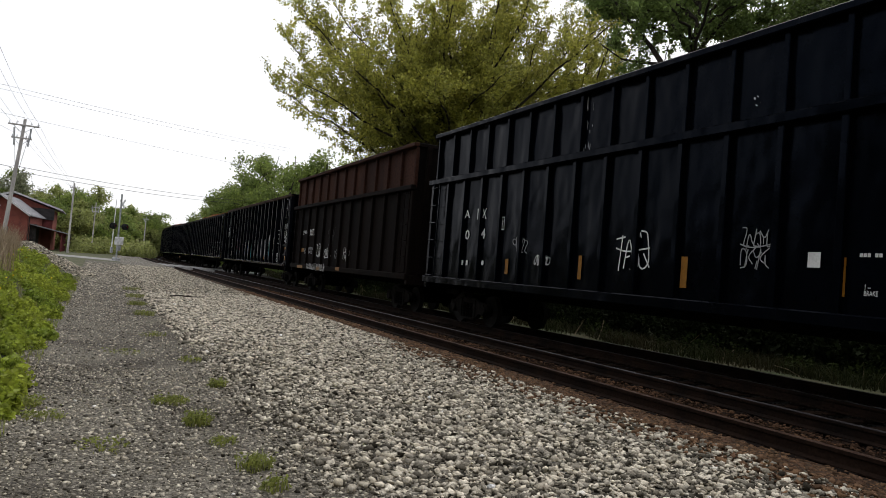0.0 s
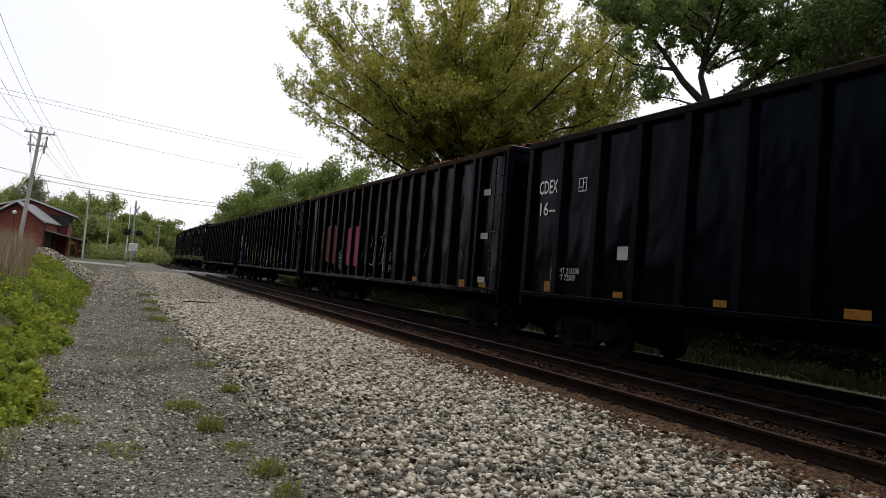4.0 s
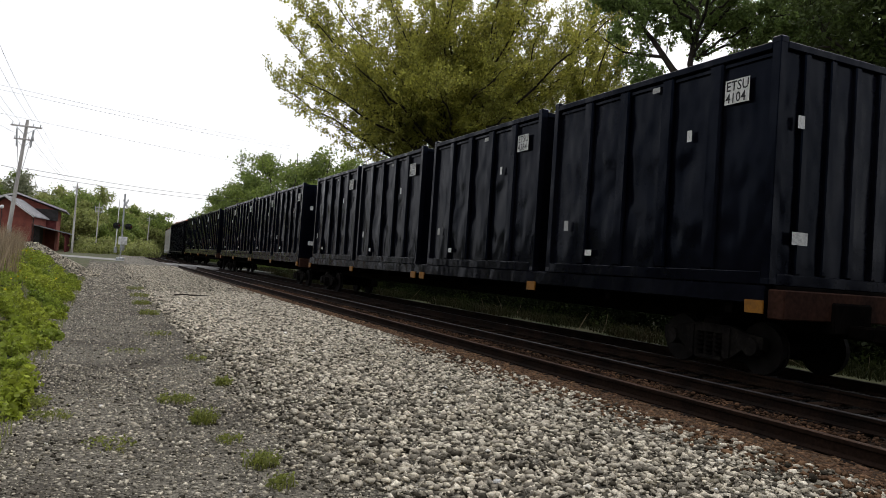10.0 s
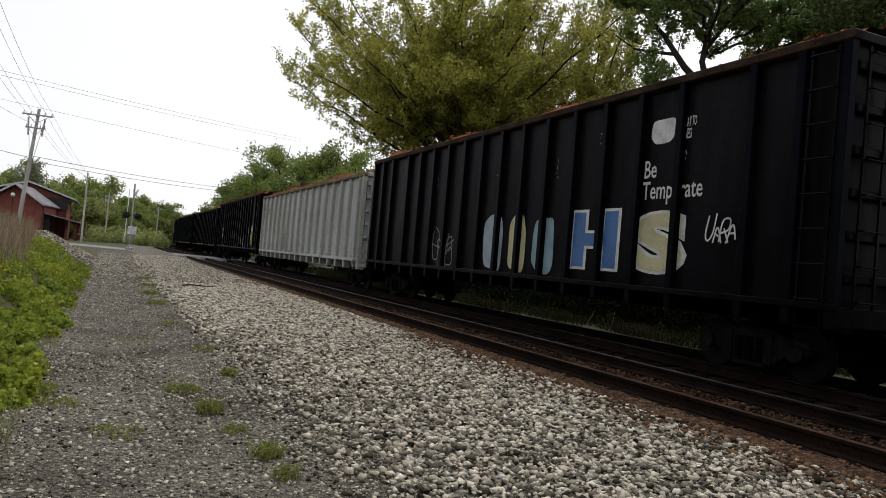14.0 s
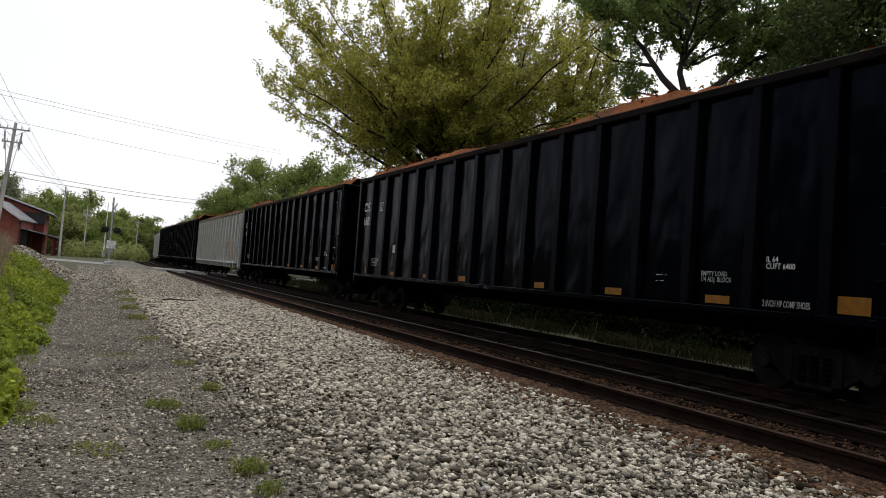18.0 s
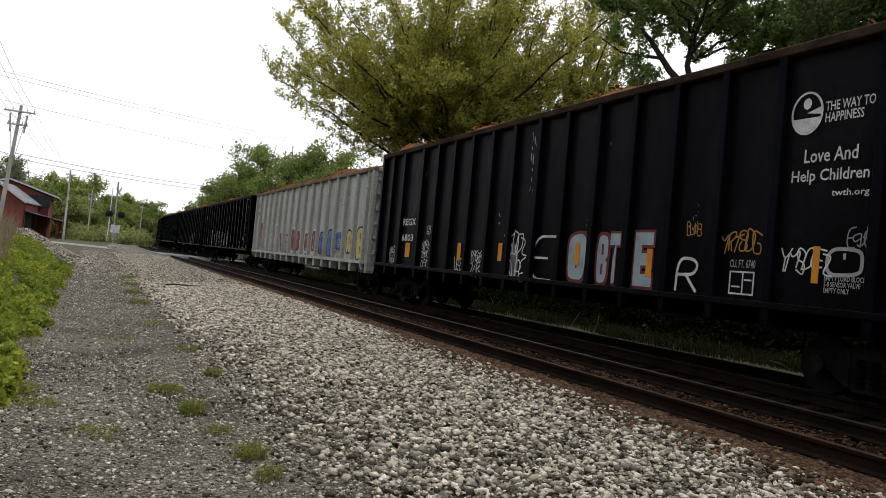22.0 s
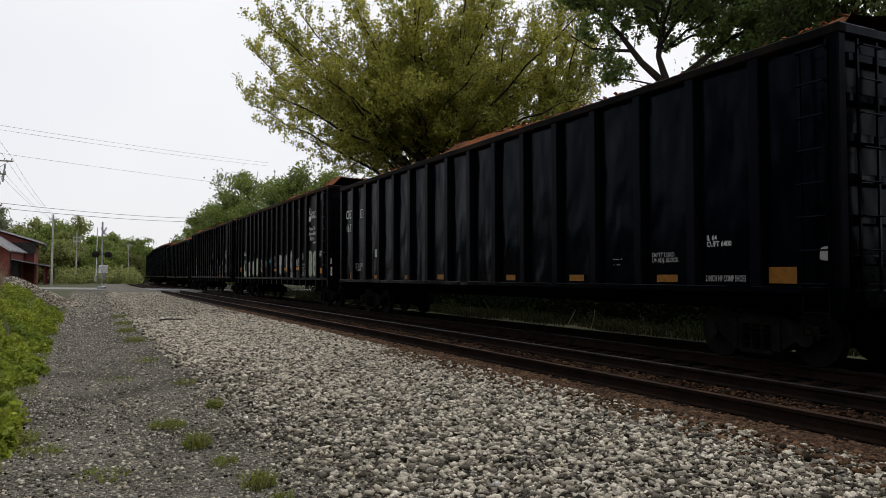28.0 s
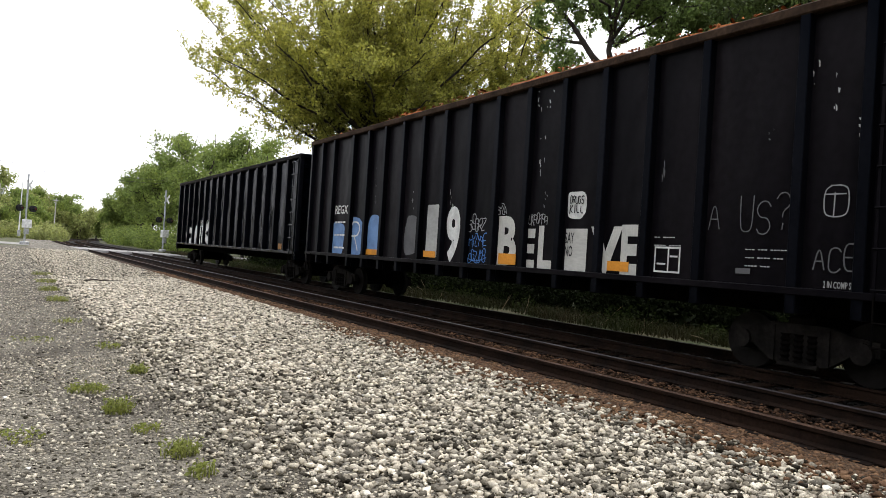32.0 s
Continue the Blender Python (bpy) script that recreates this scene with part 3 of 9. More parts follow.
def build_gondola(style, name, label):
    s = STYLES[style]
    h, top, low, paint = s["length"] / 2, s["top"], s["low"], s["paint"]
    rw, rd = s["rib"]
    wall = HALF_W - rd
    car = empty(name, label=label, category="gondola wagon", group="wagons of the train")
    # tub: side sheets, ends, floor
    for sx in (-1, 1):
        part("side_sheet", one_box(sx * wall - 0.02, sx * wall + 0.02, -h + 0.15, h - 0.15, low, top - 0.02), paint, car)
    for sy in (-1, 1):
        part("end_sheet", one_box(-wall + 0.02, wall - 0.02, sy * (h - 0.13) - 0.02, sy * (h - 0.13) + 0.02, low, top - 0.02), paint, car)
    part("floor_plate", one_box(-wall + 0.03, wall - 0.03, -h + 0.16, h - 0.16, low - 0.02, low + 0.06), paint, car)
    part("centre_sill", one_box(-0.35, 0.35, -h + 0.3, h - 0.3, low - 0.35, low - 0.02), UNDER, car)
    # ribs
    if style in ("W", "R"):
        bm = bmesh.new()
        box(bm, -rd, 0.0, -rw / 2, rw / 2, low if style == "W" else low - s["drop"], top - 0.14, bevel=0.012)
        if style == "R":
            box(bm, 0.0, 0.25, -rw / 2, rw / 2, low - s["drop"], low - 0.01)
    else:
        bm = bmesh.new()
        box(bm, -rd, 0.0, -rw / 2, rw / 2, low + 0.02, top - 0.14, bevel=0.012)
    if style == "W":      # pressed posts narrow towards their outer face
        for v in bm.verts:
            if v.co.x < -rd * 0.6:
                v.co.y *= 0.85
        for v in box(bm, -rd, 0.22, -0.145, 0.145, low - s["drop"] - 0.04, low - 0.02):      # the foot of the post, tapering down
            if v.co.z < low - 0.2:
                v.co.y *= 0.66
                v.co.x = min(v.co.x, 0.12)
    rib = mesh_of(bm, "rib", RIBGREY if style == "W" else RIBBLACK)
    for i, y in enumerate(bay_edges(style)):
        y = max(-h + rw / 2 + 0.02, min(h - rw / 2 - 0.02, y))
        part("rib", rib, None, car, m=pose(-wall, y, 0))
        part("rib", rib, None, car, m=pose(wall, y, 0) @ FLIP)
    for sx in (-1, 1):
        part("top_chord", one_box(sx * HALF_W - (0.16 if sx > 0 else 0.015), sx * HALF_W + (0.015 if sx > 0 else 0.16), -h, h, top - 0.15, top, bevel=0.02), {"W": TOPRUST, "K": CHORDBLACK}.get(style, CHORDRUST), car)
        part("side_sill", one_box(sx * HALF_W - (0.10 if sx > 0 else 0.02), sx * HALF_W + (0.02 if sx > 0 else 0.10), -h, h, low - s["hem"] * 0.4, low + s["hem"] * 0.6, bevel=0.01), paint, car)
    for sy in (-1, 1):
        part("end_chord", one_box(-HALF_W, HALF_W, sy * (h - 0.07) - 0.07, sy * (h - 0.07) + 0.07, top - 0.15, top + 0.004, bevel=0.02), paint, car)
        part("end_sill", one_box(-HALF_W, HALF_W, sy * (h - 0.1) - 0.1, sy * (h - 0.1) + 0.1, low - 0.28, low + 0.02, bevel=0.02), paint, car)
        for k in range(6):
            z = low + 0.35 + k * (top - low - 0.6) / 5.5
            part("end_rib", one_box(-wall + 0.02, wall - 0.02, sy * (h - 0.06) - 0.06, sy * (h - 0.06) + 0.06, z, z + 0.14, bevel=0.02), paint, car)
        if sy < 0:
            add_ladder(car, pose(-HALF_W, sy * (h - 0.40), 0), low + 0.1, top - 0.3, 8, paint)
        add_ladder(car, pose(-1.05, sy * h, 0, 0, 0, -90 * sy), low + 0.1, top - 0.3, 8, paint)
        bm = bmesh.new()
        for dy in (-0.2, 0.2):
            rod(bm, (-HALF_W - 0.03, sy * (h - 0.40) + dy, low), (-HALF_W - 0.03, sy * (h - 0.40) + dy, low - 0.62), 0.014, 5)
        for z in (low - 0.3, low - 0.6):
            rod(bm, (-HALF_W - 0.03, sy * (h - 0.40) - 0.2, z), (-HALF_W - 0.03, sy * (h - 0.40) + 0.2, z), 0.014, 5)
        part("sill_step", bm, UNDER, car)
    add_running_gear(car, h, 1.9)
    return car


def build_two_tier(name, label, upper, paint, length):
    h, low, mid, top = length / 2, 1.20, 4.08, 5.55
    car = empty(name, label=label, category="gondola wagon", group="wagons of the train")
    wall = HALF_W - 0.12
    for sx in (-1, 1):
        part("side_sheet", one_box(sx * wall - 0.02, sx * wall + 0.02, -h + 0.15, h - 0.15, low, mid), paint, car)
        part("upper_sheet", one_box(sx * (wall - 0.06) - 0.02, sx * (wall - 0.06) + 0.02, -h + 0.25, h - 0.25, mid, top - 0.02), upper, car)
    for sy in (-1, 1):
        part("end_sheet", one_box(-wall, wall, sy * (h - 0.15) - 0.02, sy * (h - 0.15) + 0.02, low, mid), paint, car)
        part("upper_end_sheet", one_box(-wall + 0.06, wall - 0.06, sy * (h - 0.25) - 0.02, sy * (h - 0.25) + 0.02, mid, top - 0.02), paint, car)
    part("floor_plate", one_box(-wall + 0.03, wall - 0.03, -h + 0.16, h - 0.16, low - 0.02, low + 0.06), paint, car)
    part("centre_sill", one_box(-0.35, 0.35, -h + 0.3, h - 0.3, low - 0.35, low - 0.02), UNDER, car)
    r1 = mesh_of(one_box(-0.12, 0, -0.06, 0.06, low, mid, bevel=0.012), "lower_rib", paint)
    r2 = mesh_of(one_box(-0.12, 0, -0.05, 0.05, mid, top - 0.1, bevel=0.012), "upper_rib", upper)
    n = 17 if length > 16 else 12
    for i in range(n + 1):
        y = h - 0.12 - (length - 0.24) * i / n
        for sx, turn in ((-1, Matrix.Identity(4)), (1, FLIP)):
            part("lower_rib", r1, None, car, m=pose(sx * wall, y, 0) @ turn)
            part("upper_rib", r2, None, car, m=pose(sx * (wall - 0.06), y * 0.99, 0) @ turn)
    for sx in (-1, 1):
        x = sx * HALF_W
        part("middle_chord", one_box(x - 0.09, x + 0.09, -h, h, mid - 0.09, mid + 0.07, bevel=0.02), paint, car)
        part("top_chord", one_box(x * 0.97 - 0.09, x * 0.97 + 0.09, -h + 0.1, h - 0.1, top - 0.13, top, bevel=0.02), upper, car)
        part("side_sill", one_box(x - 0.08, x + 0.08, -h, h, low - 0.14, low + 0.06, bevel=0.02), paint, car)
    for sy in (-1, 1):
        part("end_chord", one_box(-1.55, 1.55, sy * (h - 0.2) - 0.08, sy * (h - 0.2) + 0.08, top - 0.13, top + 0.004, bevel=0.02), paint, car)
        part("end_sill", one_box(-HALF_W, HALF_W, sy * (h - 0.1) - 0.1, sy * (h - 0.1) + 0.1, low - 0.3, low + 0.02, bevel=0.02), paint, car)
        for x in (-1.1, -0.4, 0.4, 1.1):
            part("end_post", one_box(x - 0.06, x + 0.06, sy * (h - 0.07) - 0.06, sy * (h - 0.07) + 0.06, low, top - 0.1, bevel=0.01), paint, car)
        add_ladder(car, pose(-HALF_W, sy * (h - 0.45), 0), low + 0.1, mid - 0.2, 6, paint)
        add_ladder(car, pose(-1.0, sy * h, 0, 0, 0, -90 * sy), low + 0.1, top - 0.2, 9, paint)
    add_running_gear(car, h, 1.9)
    return car


def build_flat(name, label, length):
    h = length / 2
    car = empty(name, label=label, category="flat wagon", group="wagons of the train")
    bm = bmesh.new()
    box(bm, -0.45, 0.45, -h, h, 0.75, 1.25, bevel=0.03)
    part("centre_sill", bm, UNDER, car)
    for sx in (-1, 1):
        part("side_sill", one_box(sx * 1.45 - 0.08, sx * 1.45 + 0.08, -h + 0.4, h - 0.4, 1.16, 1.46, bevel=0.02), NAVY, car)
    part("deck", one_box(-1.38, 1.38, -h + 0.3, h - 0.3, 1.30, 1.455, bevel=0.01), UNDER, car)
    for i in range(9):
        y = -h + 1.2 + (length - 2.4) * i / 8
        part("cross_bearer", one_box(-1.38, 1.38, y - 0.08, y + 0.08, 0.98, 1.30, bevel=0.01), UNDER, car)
    for sy in (-1, 1):
        part("end_sill", one_box(-1.5, 1.5, sy * (h - 0.2) - 0.15, sy * (h - 0.2) + 0.15, 0.95, 1.40, bevel=0.02), RUSTBROWN, car)
    for y in (-h + 0.55, -h + 6.9, -0.35, 0.35, h - 6.9, h - 0.55):
        part("reflector", one_box(-1.56, -1.53, y - 0.17, y + 0.17, 1.02, 1.22), YELLOW, car)
    add_running_gear(car, h, 1.9)
    return car


def dented(x, length, z0, z1):
    """A side sheet pushed out and dented between its ribs."""
    bm = bmesh.new()
    bmesh.ops.create_grid(bm, x_segments=60, y_segments=36, size=0.5)
    for v in bm.verts:
        y, z = v.co.x * length, z0 + (v.co.y + 0.5) * (z1 - z0)
        k = min(1.0, 6 * (0.5 - abs(v.co.x))) * min(1.0, 5 * (0.5 - abs(v.co.y)))
        v.co = (x - k * (0.035 * noise.noise(Vector((y * 0.9, z * 1.1, 3))) + 0.018 * noise.noise(Vector((y * 2.7, z * 2.2, 8)))), y, z)
    bmesh.ops.recalc_face_normals(bm, faces=bm.faces)
    return bm


def build_container(name, label):
    L, W, z0, z1 = 6.06, 1.53, 1.46, 5.22
    h = L / 2
    c = empty(name, label=label, category="container", group="containers on the flat wagons")
    part("side_sheet", dented(-W + 0.095, L - 0.2, z0 + 0.1, z1 - 0.06), NAVY, c, smooth=True)
    part("side_sheet", one_box(W - 0.11, W - 0.08, -h + 0.1, h - 0.1, z0 + 0.1, z1 - 0.06), NAVY, c)
    for sy in (-1, 1):
        part("end_sheet", one_box(-W + 0.12, W - 0.12, sy * (h - 0.09) - 0.015, sy * (h - 0.09) + 0.015, z0 + 0.1, z1 - 0.06), NAVY, c)
    part("floor_plate", one_box(-W + 0.12, W - 0.12, -h + 0.12, h - 0.12, z0 + 0.02, z0 + 0.12), NAVY, c)
    bm = bmesh.new()
    box(bm, -W + 0.05, W - 0.05, -h + 0.08, h - 0.08, z1 - 0.22, z1 - 0.17)
    part("tarpaulin", bm, NAVY, c)
    post = mesh_of(one_box(-W, -W + 0.16, h - 0.16, h, z0, z1, bevel=0.012), "corner_post", NAVY)
    for m in (Matrix.Identity(4), FLIP):
        part("corner_post", post, None, c, m=m)
    post2 = mesh_of(one_box(-W, -W + 0.16, -h, -h + 0.16, z0, z1, bevel=0.012), "corner_post", NAVY)
    for m in (Matrix.Identity(4), FLIP):
        part("corner_post", post2, None, c, m=m)
    for sx in (-1, 1):
        part("top_rail", one_box(sx * (W - 0.05) - 0.05, sx * (W - 0.05) + 0.05, -h + 0.16, h - 0.16, z1 - 0.13, z1 - 0.01, bevel=0.012), NAVY, c)
        part("bottom_rail", one_box(sx * (W - 0.05) - 0.06, sx * (W - 0.05) + 0.06, -h + 0.16, h - 0.16, z0, z0 + 0.20, bevel=0.012), NAVY, c)
        for y in (-1.75, -0.6, 0.6, 1.75):
            part("rib", one_box(sx * (W - 0.045) - 0.05, sx * (W - 0.045) + 0.05, y - 0.14, y + 0.14, z0 + 0.2, z1 - 0.13, bevel=0.03), NAVY, c)
    for sy in (-1, 1):
        part("end_rail", one_box(-W + 0.16, W - 0.16, sy * (h - 0.05) - 0.05, sy * (h - 0.05) + 0.05, z1 - 0.13, z1 - 0.01, bevel=0.012), NAVY, c)
        part("end_rail", one_box(-W + 0.16, W - 0.16, sy * (h - 0.05) - 0.05, sy * (h - 0.05) + 0.05, z0, z0 + 0.18, bevel=0.012), NAVY, c)
        for x in (-0.9, -0.3, 0.3, 0.9):
            part("end_rib", one_box(x - 0.07, x + 0.07, sy * (h - 0.05) - 0.05, sy * (h - 0.05) + 0.05, z0 + 0.18, z1 - 0.13, bevel=0.02), NAVY, c)
    cast = mesh_of(one_box(-0.09, 0.09, -0.09, 0.09, -0.06, 0.06, bevel=0.02), "corner_casting", NAVY)
    for sx in (-1, 1):
        for sy in (-1, 1):
            for z in (z0 + 0.055, z1):
                part("corner_casting", cast, None, c, m=pose(sx * (W - 0.085), sy * (h - 0.085), z))
    return c


def build_load(style, seed):
    """A heaped load of rusty scrap and debris that shows above the top chord."""
    s = STYLES[style]
    rnd = random.Random(seed)
    h, top = s["length"] / 2 - 0.25, s["top"]
    w = 1.36
    nx, ny = 7, 70
    vs, fs = [], []
    for j in range(ny + 1):
        y = -h + 2 * h * j / ny
        for i in range(nx + 1):
            x = -w + 2 * w * i / nx
            e = 1 - abs(x / w) ** 9
            z = top - 0.14 + (0.26 if style == "C" else 0.41) * e + 0.24 * noise.noise(Vector((x * 0.8, y * 0.28, seed * 7.1))) + 0.10 * noise.noise(Vector((x * 4, y * 3, seed)))
            vs.append((x, y, z))
    for j in range(ny):
        for i in range(nx):
            a = j * (nx + 1) + i
            fs.append((a, a + 1, a + nx + 2, a + nx + 1))
    for k in range(420):      # flakes, bars and sheets lying on the heap
        x, y = rnd.uniform(-w * 0.97, w * 0.2), rnd.uniform(-h, h)
        z = top - 0.12 + (0.26 if style == "C" else 0.41) * (1 - abs(x / w) ** 9) + 0.24 * noise.noise(Vector((x * 0.8, y * 0.28, seed * 7.1))) + 0.04 * rnd.random()
        a, ln, wd = rnd.uniform(0, 6.3), rnd.uniform(0.02, 0.09), rnd.uniform(0.012, 0.04)
        m = Matrix.Translation((x, y, z)) @ Euler((rnd.uniform(-0.7, 0.7), rnd.uniform(-0.7, 0.7), a)).to_matrix().to_4x4()
        b = len(vs)
        vs += [tuple(m @ Vector(p)) for p in ((-ln, -wd, 0), (ln, -wd, 0), (ln, wd, 0), (-ln, wd, 0), (0, 0, 0.03))]
        fs += [(b, b + 1, b + 4), (b + 1, b + 2, b + 4), (b + 2, b + 3, b + 4), (b + 3, b, b + 4)]
    me = bpy.data.meshes.new("scrap_load")
    me.from_pydata(vs, [], fs)
    me.materials.append(LOAD)
    return me


# order of the train, with the trailing end's place along the line at the start
ORDER = (("J", 21.68), ("B", 38.43), ("C", 60.23), ("K", 82.45), ("K", 104.53), ("C", 126.12), ("C", 147.86), ("C", 169.72),
         ("F", 198.6), ("F", 227.5), ("F", 256.3), ("F", 285.0), ("F", 313.9),
         ("R", 335.52), ("W", 357.86), ("R", 378.93), ("K", 400.99), ("K", 423.3), ("K", 446.12), ("W", 468.23), ("R", 489.67), ("R", 510.7), ("W", 532.7),
         ("K", 555.31), ("K", 577.71), ("K", 600.49), ("K", 623.62), ("K", 646.2), ("R", 667.62), ("R", 688.98), ("K", 711.13), ("R", 732.39), ("K", 754.32))
MOVERS = []       # every moving thing with its centre along the line at the start


def place_train():
    first, cars = {}, []
    for i, (style, u) in enumerate(ORDER):
        if style in STYLES:
            words = {"K": "black steel gondola wagon with vertical ribs, heaped scrap inside", "C": "black high-sided gondola wagon with close ribs and graffiti",
                     "R": "faded black gondola wagon with graffiti along its side", "W": "weathered light grey gondola wagon with graffiti"}[style]
            half = STYLES[style]["length"] / 2
            car = copy_thing(first[style], Matrix.Identity(4)) if style in first else first.setdefault(style, build_gondola(style, "gondola_wagon", words))
        elif style in "JB":
            half = 8.9 if style == "J" else 7.68
            car = build_two_tier("gondola_wagon", "black two-tier gondola wagon with white lettering" if style == "J" else "rusty brown two-tier gondola wagon with yellow markers",
                                 BLACK if style == "J" else RUSTBROWN, BLACK if style == "J" else BROWNDARK, 2 * half)
        else:
            half = 13.6
            car = copy_thing(first["F"], Matrix.Identity(4)) if "F" in first else first.setdefault("F", build_flat("flat_wagon", "dark flat wagon carrying four containers", 2 * half))
            for k in range(4):
                off = (-10.25, -3.67, 3.25, 9.75)[k]
                c = copy_thing(first["box"], Matrix.Identity(4)) if "box" in first else first.setdefault("box", build_container("waste_container", "blue-black steel waste container on a flat wagon"))
                MOVERS.append((c, u - half + off))
        cars.append(car)
        MOVERS.append((car, u - half))
        if style in "KRWC" and i not in (2, 4, 32):
            key = style + str(i % 4)
            if key not in MESH:
                MESH[key] = build_load(style, len(MESH))
            ld = tagged(new("scrap_load", MESH[key]), "heap of rusty orange-brown scrap and debris in a wagon", "scrap")
            MOVERS.append((ld, u - half))
    return cars


cars = place_train()


# ---- lettering and graffiti on the wagons ----
def paint(name, rgb, worn=0.65):
    return material(name, rgb, 0.65, vary=0.12, scale=2.2, fine=25, bump=0.0, tint=tuple(c * worn for c in rgb), patch=0.4, spec=0.3)


PAINTS = {"white": WHITE, "yellow": YELLOW, "dullwhite": paint("faded_white_paint", (0.34, 0.34, 0.33)), "grey": paint("grey_spray_paint", (0.24, 0.24, 0.245)),
          "black": paint("black_spray_paint", (0.015, 0.015, 0.017)), "blue": paint("blue_spray_paint", (0.012, 0.060, 0.27)), "teal": paint("teal_spray_paint", (0.06, 0.33, 0.36)),
          "silver": paint("silver_spray_paint", (0.33, 0.33, 0.34)), "olive": paint("olive_spray_paint", (0.16, 0.18, 0.03)), "bluetag": paint("bright_blue_tag", (0.06, 0.17, 0.42)),
          "cyan": paint("cyan_tag", (0.12, 0.42, 0.47)), "yellowtag": paint("yellow_green_tag", (0.42, 0.42, 0.07)), "paleblue": paint("pale_blue_paint", (0.22, 0.33, 0.39)),
          "orange": paint("orange_marker", (0.60, 0.24, 0.02)), "cream": paint("cream_paint", (0.50, 0.46, 0.27)), "skyblue": paint("sky_blue_paint", (0.12, 0.22, 0.42)),
          "lime": paint("lime_paint", (0.36, 0.42, 0.07)), "darkred": paint("dark_red_paint", (0.13, 0.02, 0.02)), "mustard": paint("mustard_tag", (0.28, 0.22, 0.05)),
          "dim": paint("dim_grey_paint", (0.085, 0.085, 0.09)), "pinktag": paint("pink_paint", (0.50, 0.16, 0.22)), "navy": paint("navy_paint", (0.03, 0.05, 0.17)),
          "mint": paint("mint_paint", (0.36, 0.45, 0.30)), "fadeorange": paint("faded_orange_paint", (0.36, 0.28, 0.23)), "fadepink": paint("faded_pink_paint", (0.35, 0.24, 0.28)),
          "fadegrey": paint("faded_violet_paint", (0.32, 0.31, 0.33)), "orangepaint": paint("orange_paint", (0.42, 0.16, 0.06)), "ghost": paint("ghost_grey_paint", (0.13, 0.134, 0.14), 0.5),
          "acid": paint("acid_yellow_paint", (0.42, 0.44, 0.04)), "crimson": paint("crimson_paint", (0.165, 0.012, 0.042)), "icepaint": paint("ice_blue_paint", (0.30, 0.36, 0.40)),
          "orangetag": paint("orange_tag", (0.36, 0.19, 0.04)), "maroon": paint("maroon_paint", (0.20, 0.035, 0.045)), "bluepaint": paint("denim_blue_paint", (0.07, 0.16, 0.36)),
          "butter": paint("butter_yellow_paint", (0.52, 0.44, 0.16)), "palegreen": paint("pale_green_paint", (0.38, 0.43, 0.31)), "offwhite": paint("off_white_paint", (0.46, 0.45, 0.42), 0.75),
          "rusttag": paint("rust_scrape", (0.15, 0.09, 0.055)), "cyanpale": paint("pale_cyan_paint", (0.36, 0.43, 0.46)), "lavender": paint("lavender_paint", (0.36, 0.30, 0.48)),
          "mintwhite": paint("mint_white_paint", (0.40, 0.42, 0.32)), "leafgreen": paint("leaf_green_paint", (0.27, 0.33, 0.14)), "fadedim": paint("faded_outline_paint", (0.17, 0.17, 0.18)), "rustpatch": paint("rust_patch", (0.22, 0.12, 0.07), 0.8),
          "wine": paint("wine_red_paint", (0.30, 0.03, 0.10))}
QUEUE = []        # lettering to be cut from the built-in font
LAYER = {"ring": 0.012, "emblem": 0.016, "border": 0.0015, "blob": 0.004, "scuff": 0.006, "edge": 0.0075, "fat": 0.0115, "figure": 0.005, "scribble": 0.0155, "outline": 0.0165, "stencil": 0.018, "plate": 0.020, "databox": 0.020}


def side_face(i, z, kind):
    """The x of the painted sheet on the lane side of wagon i, at height z."""
    style = ORDER[i][0]
    if style in STYLES:
        return -(HALF_W - STYLES[style]["rib"][1]) - 0.02
    if style == "F":
        return -1.53
    if z < 1.26:      # on the deep side sill
        return -HALF_W - 0.085
    return -(HALF_W - 0.12) - 0.02 + (0.06 if z > 4.1 else 0.0)


def half_of(i):
    style = ORDER[i][0]
    return STYLES[style]["length"] / 2 if style in STYLES else {"J": 8.9, "B": 7.68, "F": 13.6}[style]


count = [0]


def on_side(i, d, z, kind):
    """Pose on the side of wagon i: x runs along the side from the trailing end, y up."""
    count[0] += 1
    m = Matrix(((0, 0, -1, side_face(i, z, kind) - LAYER[kind] - 0.0007 * (count[0] % 3)), (-1, 0, 0, half_of(i) - d), (0, 1, 0, z), (0, 0, 0, 1)))
    return m


PAINTED_OVER = {"blob", "border", "edge", "fat", "figure", "scribble", "outline", "ring"}


